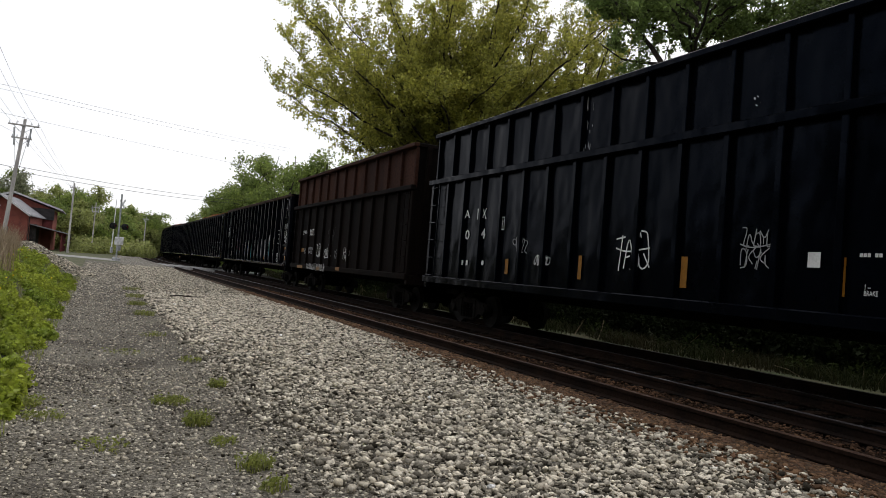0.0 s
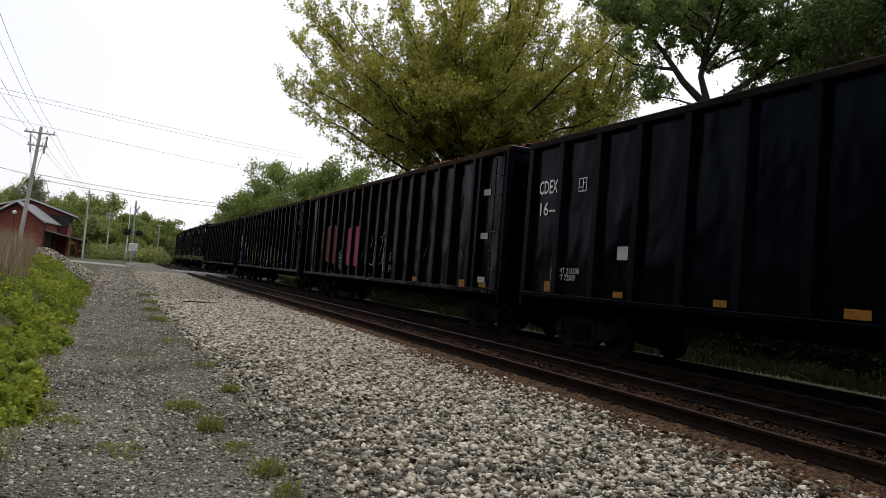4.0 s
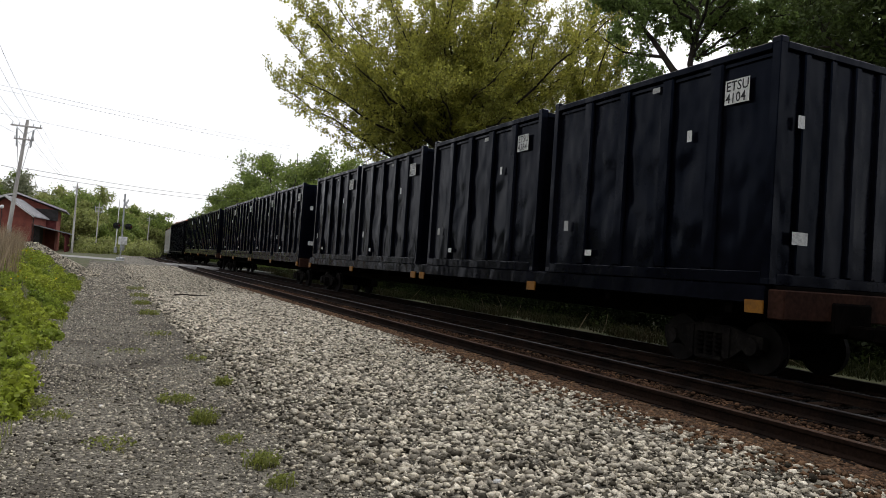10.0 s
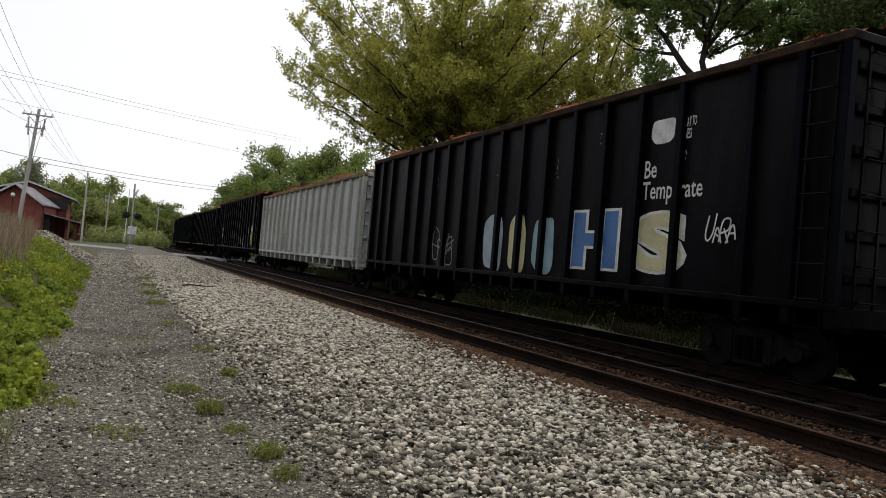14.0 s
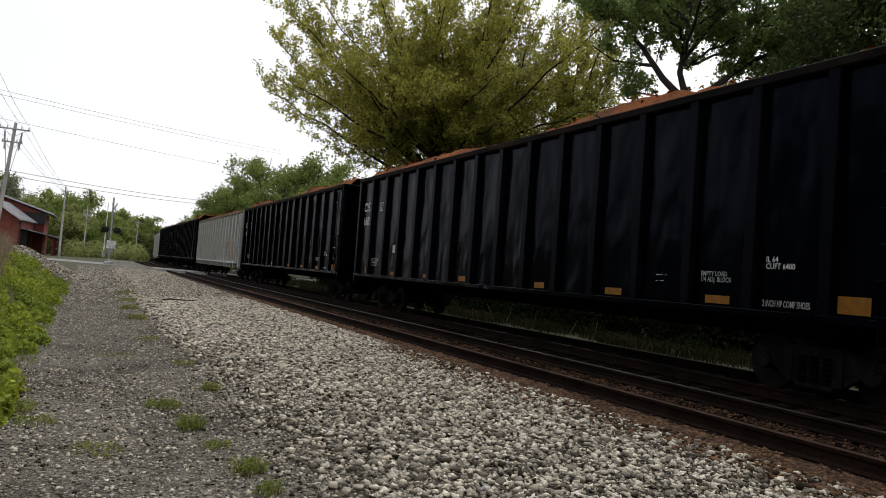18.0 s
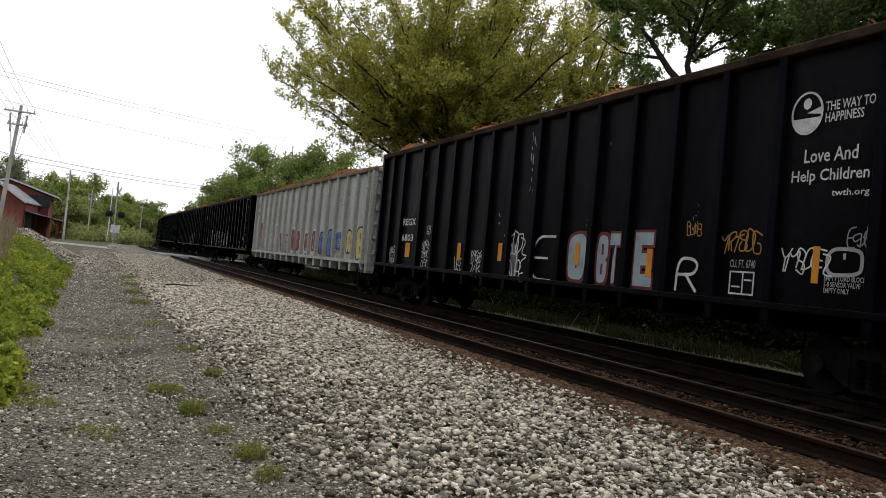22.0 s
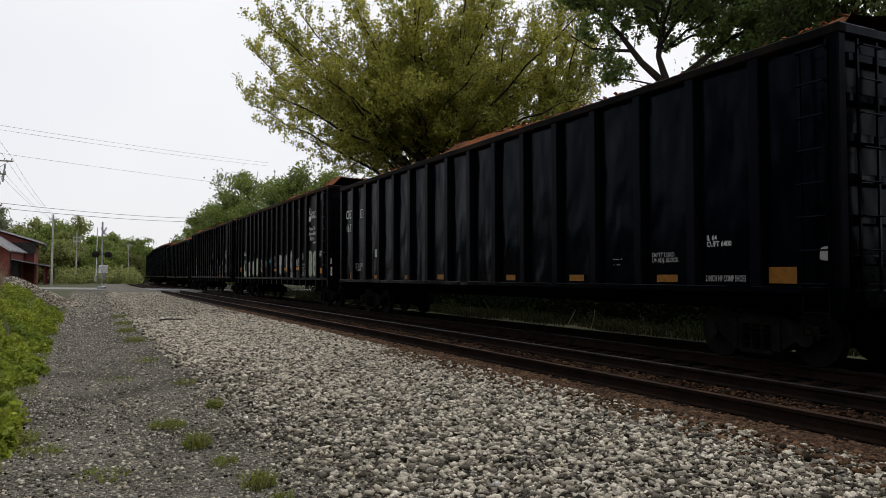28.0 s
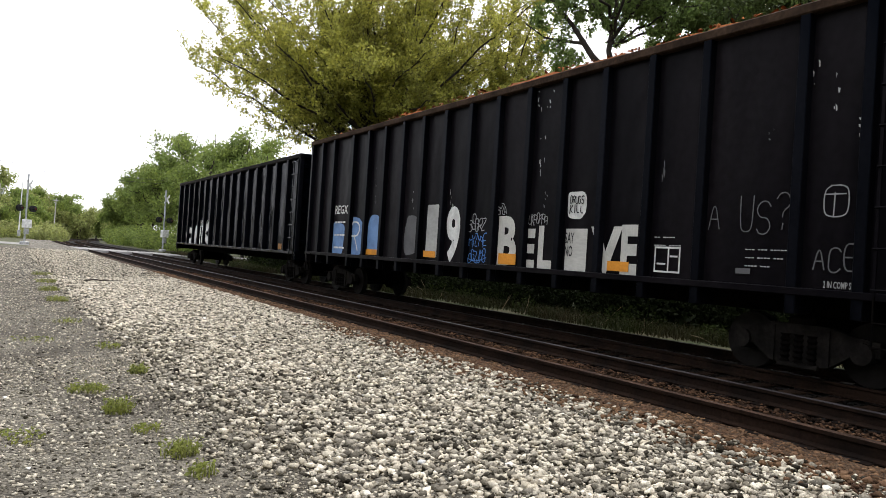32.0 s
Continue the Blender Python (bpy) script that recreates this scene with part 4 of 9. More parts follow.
def over_ribs(i, me, m):
    """Sprayed paint covers the ribs too: the strips of it that lie at a rib are set on the rib's face."""
    style = ORDER[i][0]
    rw, rd = STYLES[style]["rib"]
    half = rw / 2 * (0.85 if style == "W" else 1.0) - 0.012
    bm = bmesh.new()
    bm.from_mesh(me)
    bm.transform(m)
    ys = [v.co.y for v in bm.verts]
    lo, hi = min(ys), max(ys)
    ribs = [y for y in bay_edges(style) if lo - half < y < hi + half]
    for y in ribs:
        for e in (y - half, y + half):
            if lo < e < hi:
                cut = bmesh.ops.bisect_plane(bm, geom=bm.verts[:] + bm.edges[:] + bm.faces[:], plane_co=(0, e, 0), plane_no=(0, 1, 0))["geom_cut"]
                edges = [g for g in cut if isinstance(g, bmesh.types.BMEdge)]
                if edges:
                    bmesh.ops.split_edges(bm, edges=edges)
    moved = set()
    for f in bm.faces:
        c = f.calc_center_median().y
        if any(abs(c - y) < half for y in ribs):
            for v in f.verts:
                if v not in moved:
                    moved.add(v)
                    v.co.x -= rd - 0.004
    out = bpy.data.meshes.new(me.name)
    bm.to_mesh(out)
    bm.free()
    for mat in me.materials:
        out.materials.append(mat)
    return out


def stick(i, name, me, kind, d, z, w=1.0, h=1.0, label="", parent=None, m=None):
    at = (m if m is not None else on_side(i, d, z, kind)) @ Matrix.Diagonal((w, h, 1, 1))
    if kind in PAINTED_OVER and parent is None and ORDER[i][0] == "W":
        return part(name, over_ribs(i, me, at), None, cars[i], label)
    ob = part(name, me, None, parent or cars[i], label)
    ob.matrix_basis = at
    return ob


def polygon(name, loops, mat):
    vs, fs = [], []
    step = min(0.00015, 0.003 / max(1, len(loops)))      # strokes that cross lie on one another
    for lp in loops:
        b = len(vs)
        vs += [(x, y, len(fs) * step) for x, y in lp]
        fs.append(tuple(range(b, b + len(lp))))
    me = bpy.data.meshes.new(name)
    me.from_pydata(vs, [], fs)
    me.materials.append(mat)
    return me


def stencil(i, text, d, z, w, h, fill="white"):
    QUEUE.append((i, text, d, z, w, h, fill, None, "stencil"))


def fat(i, text, d, z, w, h, fill="white", edge=None):
    if edge and text in "ABRO":
        throw_up(i, d, z, w, h, fill, edge, text)
    else:
        QUEUE.append((i, text, d, z, w, h, fill, edge, "fat"))


def throw_up(i, d, z, w, h, fill, edge, text="O"):
    """A fat rounded graffiti letter: a swollen block with a heavy outline and small slits."""
    k = 0.075
    seed = int(d * 17) + i
    stick(i, "graffiti_letter", polygon("graffiti_letter", [[(x - k, y - k) for x, y in lump(w + 2 * k, h + 2 * k, seed, rough=0.06)]], PAINTS[edge]), "edge", d, z)
    stick(i, "graffiti_letter", polygon("graffiti_letter", [lump(w, h, seed, rough=0.06)], PAINTS[fill]), "fat", d, z)
    top, low = ribbon([(w * 0.52, h * 0.60), (w * 0.5, h * 0.80)], 0.03), ribbon([(w * 0.5, 0.0), (w * 0.52, h * 0.22)], 0.035)
    eye = ribbon([(w * 0.5, h * 0.2), (w * 0.52, h * 0.40)], 0.03)
    bite = [[(w * 1.02, h * 0.56), (w * 1.02, h * 0.40), (w * 0.80, h * 0.48)]]
    slits = {"A": (top, low), "R": (top, low, bite), "B": (top, eye, bite), "O": (ribbon([(w * 0.5, h * 0.3), (w * 0.52, h * 0.7)], 0.025),)}[text]
    if h < 0.4:
        return
    stick(i, "graffiti_line", polygon("graffiti_line", [q for r in slits for q in r], PAINTS[edge]), "scribble", d, z)


def outline(i, text, d, z, w, h, fill="white"):
    QUEUE.append((i, text, d, z, w, h, fill, None, "outline"))


def ribbon(pts, half):
    """Quads along a line of points, as wide as a spray can's stroke."""
    out = []
    for (x0, y0), (x1, y1) in zip(pts, pts[1:]):
        dx, dy = x1 - x0, y1 - y0
        n = math.hypot(dx, dy) or 1e-6
        nx, ny = -dy / n * half, dx / n * half
        out.append([(x0 + nx - dx * 0.1, y0 + ny - dy * 0.1), (x0 - nx - dx * 0.1, y0 - ny - dy * 0.1), (x1 - nx, y1 - ny), (x1 + nx, y1 + ny)])
    return out


# one-line letters on a grid four wide and six high; strokes are parted by bars
STROKES = {"A": "00 26 40|12 32", "B": "00 06 36 45 34 03 34 41 30 00", "C": "45 36 16 05 01 10 30 41", "D": "00 06 26 45 41 20 00", "E": "40 00 06 46|03 33", "F": "00 06 46|03 33",
           "G": "45 36 16 05 01 10 30 41 43 23", "H": "00 06|40 46|03 43", "I": "20 26", "J": "46 41 30 10 01", "K": "00 06|46 03 40", "L": "06 00 40", "M": "00 06 23 46 40", "N": "00 06 40 46",
           "O": "16 36 45 41 30 10 01 05 16", "P": "00 06 36 45 44 33 03", "Q": "16 36 45 41 30 10 01 05 16|22 40", "R": "00 06 36 45 44 33 03|23 40", "S": "45 36 16 05 04 13 33 42 41 30 10 01",
           "T": "06 46|26 20", "U": "06 01 10 30 41 46", "V": "06 20 46", "W": "06 10 24 30 46", "X": "00 46|06 40", "Y": "06 23 46|23 20", "Z": "06 46 00 40", "!": "26 22|21 20", ".": "20 21", "'": "26 24",
           "8": "33 13 05 16 36 45 33 42 41 30 10 01 02 13", "9": "40 45 36 16 05 04 13 33 44", "2": "05 16 36 45 44 00 40", "?": "05 16 36 45 44 23 22|21 20"}


def strokes_of(ch):
    return [[(int(q[0]) / 4, int(q[1]) / 6) for q in st.split()] for st in STROKES[ch].split("|")]


def rounded(pts, times=2):
    """Cuts the corners of a line, as a hand does."""
    for k in range(times):
        if len(pts) < 3:
            return pts
        out = [pts[0]]
        for a, b in zip(pts, pts[1:]):
            out += [(a[0] * 0.75 + b[0] * 0.25, a[1] * 0.75 + b[1] * 0.25), (a[0] * 0.25 + b[0] * 0.75, a[1] * 0.25 + b[1] * 0.75)]
        pts = out + [pts[-1]]
    return pts


def hand(i, text, d, z, w, h, fill="white", thick=None):
    """Readable words sprayed or chalked by hand, line by line."""
    rnd = random.Random(int(d * 100) + i * 31)
    lines = text.split("\n")
    hh = h / len(lines)
    half = thick or max(0.009, min(0.026, hh * 0.06))
    for r, line in enumerate(lines):
        cell, loops = w / max(len(line), 1), []
        for k, ch in enumerate(line):
            if ch in STROKES:
                jx, jy, sl, sc = rnd.uniform(-0.06, 0.06) * cell, rnd.uniform(-0.06, 0.06) * hh, rnd.uniform(-0.05, 0.15), rnd.uniform(0.9, 1.1)
                for st in strokes_of(ch):
                    pts = [((k + 0.12 + 0.74 * x + sl * y * 0.5) * cell + jx + rnd.uniform(-0.03, 0.03) * cell, h - (r + 1) * hh + hh * (0.06 + 0.80 * y * sc) + jy) for x, y in st]
                    loops += ribbon(rounded(pts), half)
        if loops:
            stick(i, "graffiti_tag", polygon("graffiti_tag", loops, PAINTS[fill]), "scribble", d, z)


def scribble(i, text, d, z, w, h, fill="white"):
    """A spray-can tag: crowded, slanting, overlapping strokes with a flourish, not to be read."""
    rnd = random.Random(int(d * 100) + i * 977)
    if fill == "rusttag":      # scrapes in the paint: a short gouge or two with a turned-up end
        loops = []
        for k in range(2):
            x, y, a = rnd.uniform(0.1, 0.9) * w, rnd.uniform(0.3, 0.9) * h, rnd.uniform(-2.3, -0.9)
            pts = [(x, y)]
            for s in range(4):
                a += rnd.uniform(-0.4, 0.4)
                pts.append((pts[-1][0] + math.cos(a) * h * 0.085, pts[-1][1] + math.sin(a) * h * 0.085))
            for s, q in enumerate(ribbon(pts, rnd.uniform(0.006, 0.018))):      # tapering off
                c = [sum(v[0] for v in q) / 4, sum(v[1] for v in q) / 4]
                f = (0.5, 1.0, 0.9, 0.5)[s]
                loops.append([(c[0] + (v[0] - c[0]) * f, c[1] + (v[1] - c[1])) for v in q])
        stick(i, "paint_scrape", polygon("paint_scrape", loops, PAINTS[fill]), "scribble", d, z)
        return
    loops, rows = [], max(1, min(3, round(h / max(0.25, w * 0.62))))
    hh = h / rows
    half = max(0.008, min(0.016, hh * 0.030))
    for r in range(rows):
        n = max(4, round(w / hh * 3.0))
        cell, slant = w / n, rnd.uniform(-0.1, 0.35)
        for k in range(n):
            sc, up = rnd.uniform(0.75, 1.15), rnd.uniform(-0.08, 0.10)
            wide, turn = rnd.uniform(1.0, 1.45), rnd.uniform(-0.4, 0.4)
            for st in strokes_of(rnd.choice("ABDEGHJKMNOPQRSTUYZ89")):
                pts = [((k + wide * (x - 0.5) + 0.5 + (slant + turn) * (y - 0.5)) * cell + rnd.uniform(-0.14, 0.14) * cell, h - (r + 1) * hh + hh * (0.08 + up + 0.80 * y * sc + 0.25 * turn * (x - 0.5)) + rnd.uniform(-0.08, 0.08) * hh) for x, y in st]
                loops += ribbon(rounded(pts), half)
    if w * h > 0.35 and rnd.random() < 0.6:      # a line under it, or a loop through it
        y = rnd.choice((0.0, 0.04, 0.5)) * h
        loops += ribbon(rounded([(-0.05 * w, y + 0.1 * h), (w * 0.3, y), (w * 0.75, y + 0.06 * h), (w * 1.08, y + rnd.uniform(0.05, 0.3) * h)]), half)
    stick(i, "graffiti_tag", polygon("graffiti_tag", loops, PAINTS[fill]), "scribble", d, z)


def clipped(poly, y0, y1):
    """A convex polygon cut to the band between two heights."""
    for lim, sign in ((y0, 1), (y1, -1)):
        out = []
        for a, b in zip(poly, poly[1:] + poly[:1]):
            fa, fb = sign * (a[1] - lim), sign * (b[1] - lim)
            if fa >= 0:
                out.append(a)
            if fa * fb < 0:
                k = fa / (fa - fb)
                out.append((a[0] + (b[0] - a[0]) * k, lim))
        poly = out
        if len(poly) < 3:
            return None
    return poly


def bubble(i, text, d, z, w, h, fill="white", edge=None, fat_share=0.20, bands_of=None):
    """Swollen graffiti letters: a thick rounded stroke along each letter, with a darker or paler outline."""
    rnd = random.Random(int(d * 53) + i)
    cell = w / len(text)
    hw = fat_share * min(cell * 1.15, h)
    rim = 0.05
    for layer, half, colours in ([("edge", hw + rim, [(edge, -9, 9)])] if edge else []) + [("fat", hw, bands_of or [(fill, -9, 9)])]:
        rnd2 = random.Random(int(d * 53) + i)
        for k, ch in enumerate(text):
            polys = []
            for st in strokes_of(ch):
                pts = [(k * cell + hw + rim + (cell - 2 * hw - 2 * rim) * x + rnd2.uniform(-0.03, 0.03) * cell, hw + rim + (h - 2 * hw - 2 * rim) * y + rnd2.uniform(-0.02, 0.02) * h) for x, y in st]
                pts = rounded(pts, 1)
                polys += ribbon(pts, half)
                for x, y in pts:
                    polys.append([(x + half * math.cos(a * 0.628), y + half * math.sin(a * 0.628)) for a in range(10)])
            for colour, b0, b1 in colours:
                cut = [q for q in (clipped(p, b0 * h, b1 * h) for p in polys) if q]
                if cut:
                    stick(i, "graffiti_letter", polygon("graffiti_letter", cut, PAINTS[colour]), layer, d, z)


def lump(w, h, seed, n=28, rough=0.10, e=0.55):
    rnd = random.Random(seed)
    ph = [rnd.uniform(0, 6.28) for _ in range(4)]
    out = []
    for k in range(n):
        a = 6.283 * k / n
        r = 1 - rough + rough * (math.sin(2 * a + ph[0]) * 0.4 + math.sin(3 * a + ph[1]) * 0.35 + math.sin(5 * a + ph[2]) * 0.25)
        c, s = math.cos(a), math.sin(a)
        out.append((w / 2 + w / 2 * r * math.copysign(abs(c) ** e, c), h / 2 + h / 2 * r * math.copysign(abs(s) ** e, s)))
    return out


def blob(i, text, d, z, w, h, fill="white"):
    stick(i, "graffiti_fill", polygon("graffiti_fill", [lump(w, h, int(d * 31) + i, rough=0.04, e=0.22) if ORDER[i][0] == "W" else lump(w, h, int(d * 31) + i)], PAINTS[fill]), "blob", d, z)


def border(i, text, d, z, w, h, fill="black"):
    stick(i, "graffiti_border", polygon("graffiti_border", [lump(w, h, int(d * 31) + i, rough=0.03, e=0.22)], PAINTS[fill]), "border", d, z)


def ring(i, text, d, z, w, h, fill="white"):
    """The sprayed outline of a swollen letter, with its slits."""
    c = lump(w, h, int(d * 19) + i, n=30, rough=0.05, e=0.6)
    loops = ribbon(c + c[:1], 0.026) + ribbon([(w * 0.5, h * 0.62), (w * 0.5, h * 0.82)], 0.02)
    if text in "BRA":
        loops += ribbon([(w * 0.5, h * (0.05 if text != "B" else 0.2)), (w * 0.52, h * (0.2 if text != "B" else 0.42))], 0.02)
    if text == "B":
        loops += ribbon([(w * 1.0, h * 0.58), (w * 0.76, h * 0.5), (w * 1.0, h * 0.42)], 0.024)
    stick(i, "graffiti_letter", polygon("graffiti_letter", loops, PAINTS["dullwhite" if fill == "white" else fill]), "ring", d, z)


def emblem(i, text, d, z, w, h, fill="white"):
    """A round badge: a ring with a dot, a wedge and a pale foot in it."""
    def at(x, y, rx, ry, a0=0, a1=24):
        return [(w * (x + rx * math.cos(k * 6.2832 / 24)), h * (y + ry * math.sin(k * 6.2832 / 24))) for k in range(a0, a1 + 1)]
    loops = ribbon(at(0.5, 0.5, 0.48, 0.48), 0.016) + [at(0.5, 0.72, 0.13, 0.13)[:-1], at(0.5, 0.5, 0.45, 0.45, 13, 23), [(w * 0.5, h * 0.5), (w * 0.96, h * 0.44), (w * 0.96, h * 0.62)]]
    stick(i, "badge", polygon("badge", loops, PAINTS[fill]), "emblem", d, z)


def figure(i, text, d, z, w, h, fill="ghost"):
    """A pale sprayed shape of three swollen lobes, outlined and run down in drips."""
    rnd = random.Random(int(d * 71) + i)
    lobes = ((0.22, 0.46, 0.56, 0.54, "figure"), (0.02, 0.14, 0.56, 0.52, "blob"), (0.46, 0.02, 0.50, 0.52, "fat"))
    for k, (x0, y0, lw, lh, layer) in enumerate(lobes):
        x0 += rnd.uniform(-0.06, 0.06)
        edge = [(w * x0 + x, h * y0 + y) for x, y in lump(w * lw, h * lh, int(d * 13) + k, rough=0.22, e=0.75)]
        stick(i, "graffiti_figure", polygon("graffiti_figure", [edge], PAINTS[fill]), layer, d, z)
        lines = ribbon(edge + edge[:3], 0.012)
        for q in range(2):
            x = w * (x0 + lw * rnd.uniform(0.3, 0.75))
            lines += ribbon(rounded([(x, h * (y0 + lh * 0.8)), (x + rnd.uniform(-0.08, 0.08), h * (y0 + lh * 0.45)), (x + rnd.uniform(-0.05, 0.05), h * (y0 + lh * rnd.uniform(-0.12, 0.25)))]), 0.009)
        stick(i, "graffiti_line", polygon("graffiti_line", lines, PAINTS["grey"]), "scribble", d, z)


def plate(i, text, d, z, w, h, fill="yellow"):
    name = "reflector" if fill in ("yellow", "orange") else "marking_plate"
    bm = bmesh.new()
    box(bm, 0, w, 0, h, 0, 0.004)
    stick(i, name, mesh_of(bm, name, PAINTS[fill]), "plate", d, z)


def databox(i, text, d, z, w, h, fill="white"):
    t = min(w, h) * 0.07
    loops = [[(0, 0), (w, 0), (w, t), (0, t)], [(0, h - t), (w, h - t), (w, h), (0, h)], [(0, t), (t, t), (t, h - t), (0, h - t)], [(w - t, t), (w, t), (w, h - t), (w - t, h - t)],
             [(w * 0.52, t), (w * 0.52 + t, t), (w * 0.52 + t, h - t), (w * 0.52, h - t)], [(t * 2, h * 0.3), (w * 0.45, h * 0.3), (w * 0.45, h * 0.3 + t), (t * 2, h * 0.3 + t)],
             [(w * 0.6, h * 0.6), (w * 0.9, h * 0.6), (w * 0.9, h * 0.6 + t), (w * 0.6, h * 0.6 + t)]]
    stick(i, "stencilled_box", polygon("stencilled_box", loops, PAINTS[fill]), "databox", d, z)


def scuff(i, text, d, z, w, h, fill="white"):
    """Worn streaks and chips where the paint has gone."""
    rnd = random.Random(int(d * 57) + i)
    loops = []
    for k in range(max(4, int(w * h * 40))):
        x, y = rnd.uniform(0, w), rnd.uniform(0, h)
        ln, wd = rnd.uniform(0.04, 0.22) * min(1.0, h), rnd.uniform(0.006, 0.022)
        s = rnd.uniform(-0.02, 0.02)
        loops.append([(x - wd, y), (x + wd * 0.6, y - ln * 0.3), (x + wd + s, y - ln), (x + s * 0.5, y - ln * 1.2), (x - wd * 0.7, y - ln * 0.7)])
    stick(i, "paint_scuff", polygon("paint_scuff", loops, PAINTS[fill]), "scuff", d, z)



stencil(0, "JA", 2.07, 2.87, 0.48, 0.29, "white")
stencil(0, "MX", 2.96, 2.88, 0.53, 0.29, "white")
stencil(0, "10", 2.16, 2.34, 0.44, 0.27, "white")
stencil(0, "54", 3.02, 2.36, 0.47, 0.27, "white")
stencil(0, "- -", 2.22, 1.64, 0.40, 0.28, "white")
stencil(0, "- -", 3.14, 1.66, 0.37, 0.27, "white")
databox(0, "", 4.21, 2.58, 0.23, 0.32, "white")
scribble(0, "tag", 4.95, 2.02, 0.64, 0.39, "grey")
scribble(0, "tag", 5.93, 1.72, 0.62, 0.27, "white")
scribble(0, "tag", 8.86, 1.68, 0.85, 0.75, "white")
scribble(0, "tag", 11.86, 1.81, 0.60, 0.66, "grey")
plate(0, "", 13.05, 1.87, 0.20, 0.22, "white")
stencil(0, "N", 13.07, 1.88, 0.17, 0.19, "black")
plate(0, "", 4.63, 1.47, 0.14, 0.38, "yellow")
plate(0, "", 7.63, 1.47, 0.12, 0.50, "yellow")
plate(0, "", 10.59, 1.45, 0.15, 0.54, "yellow")
plate(0, "", 13.52, 1.49, 0.12, 0.53, "yellow")
stencil(0, "--- --", 13.82, 2.03, 0.31, 0.15, "white")
stencil(0, "1 --\nBRAKE", 13.91, 1.52, 0.19, 0.15, "white")
scuff(0, "", 7.33, 4.27, 0.36, 1.20, "grey")
scuff(0, "", 11.86, 4.33, 0.14, 0.27, "white")


stencil(2, "CDEX", 2.35, 3.10, 0.87, 0.25, "white")
stencil(2, "20624", 2.34, 2.60, 0.97, 0.29, "white")
scribble(2, "tag", 0.47, 2.73, 1.09, 1.27, "white")
scribble(2, "tag", 2.27, 1.38, 1.04, 0.99, "white")
plate(2, "", 0.90, 1.94, 0.38, 0.16, "yellow")
plate(2, "", 1.02, 1.34, 0.34, 0.22, "yellow")
stencil(2, "---\n---", 0.93, 2.19, 0.53, 0.19, "dullwhite")
STRIPES = [("paleblue", -9, 0.36), ("wine", 0.36, 0.68), ("lavender", 0.68, 9)]
bubble(2, "B", 3.62, 1.22, 1.02, 1.82, edge="black", fat_share=0.185, bands_of=STRIPES)
bubble(2, "I", 4.62, 1.26, 0.52, 1.62, edge="black", fat_share=0.46, bands_of=STRIPES)
bubble(2, "I", 5.08, 1.26, 0.50, 1.62, edge="black", fat_share=0.46, bands_of=STRIPES)
bubble(2, "J", 5.58, 1.22, 1.10, 1.82, edge="black", fat_share=0.22, bands_of=STRIPES)
hand(2, "OQB", 7.12, 1.68, 0.50, 0.30, "white")
fat(2, "R", 7.04, 1.25, 0.73, 1.28, "blue", "white")
fat(2, "B", 8.14, 1.20, 0.73, 1.35, "blue", "white")
blob(2, "", 9.32, 1.23, 0.65, 1.26, "teal")
hand(2, "WISH\nYOU\nWERE\nHERE", 9.40, 1.37, 0.53, 1.03, "black")
fat(2, "B", 10.40, 1.30, 0.69, 1.32, "silver")
fat(2, "O", 11.53, 1.29, 0.65, 1.32, "silver")
fat(2, "B", 12.60, 1.33, 0.74, 1.31, "silver")
fat(2, "B", 13.69, 1.33, 0.74, 1.28, "silver")
fat(2, "Y", 14.75, 1.31, 0.80, 1.47, "silver")
hand(2, "OQB", 14.85, 1.92, 0.57, 0.36, "black")
stencil(2, "12", 15.13, 1.31, 0.32, 0.27, "black")
plate(2, "", 10.58, 1.36, 0.42, 0.11, "yellow")
plate(2, "", 13.88, 1.35, 0.52, 0.13, "yellow")
plate(2, "", 7.30, 1.38, 0.28, 0.09, "yellow")
scuff(2, "", 10.62, 4.56, 0.13, 0.35, "white")
databox(2, "", 5.08, 2.90, 0.27, 0.29, "white")

blob(2, "", 15.36, 1.21, 0.93, 1.42, "teal")
hand(2, "CRIMINAL\nMINDED\nOQB", 19.18, 2.33, 1.34, 1.09, "white")
stencil(2, "---\n---\n---\n---", 17.62, 2.29, 0.88, 0.75, "dullwhite")
databox(2, "", 17.66, 1.27, 0.53, 0.46, "white")
scribble(2, "tag", 18.21, 1.36, 0.42, 0.84, "white")
scribble(2, "tag", 20.10, 1.68, 0.44, 0.52, "white")
plate(2, "", 19.51, 1.98, 0.41, 0.11, "yellow")
plate(2, "", 19.56, 1.36, 0.44, 0.24, "yellow")
scribble(2, "tag", 16.60, 1.37, 0.61, 1.33, "white")

ring(3, "B", 11.94, 1.24, 0.76, 1.24, "white")
ring(3, "R", 13.11, 1.24, 0.76, 1.24, "white")
ring(3, "R", 14.16, 1.24, 0.76, 1.24, "white")
ring(3, "B", 15.47, 1.24, 0.76, 1.24, "white")
ring(3, "B", 16.72, 1.24, 0.76, 1.24, "white")
ring(3, "R", 17.97, 1.24, 0.76, 1.24, "white")
ring(3, "B", 19.26, 1.24, 0.76, 1.24, "white")


plate(4, "", 9.12, 0.71, 0.85, 0.17, "yellow")
plate(4, "", 15.15, 1.03, 0.56, 0.17, "yellow")
plate(4, "", 19.34, 1.31, 0.42, 0.21, "yellow")
stencil(4, "---\n---", 18.10, 1.83, 0.44, 0.20, "dullwhite")
scribble(4, "tag", -14.18, 1.62, 4.95, 1.80, "rusttag")
scribble(4, "tag", -6.62, 1.41, 4.09, 1.19, "rusttag")

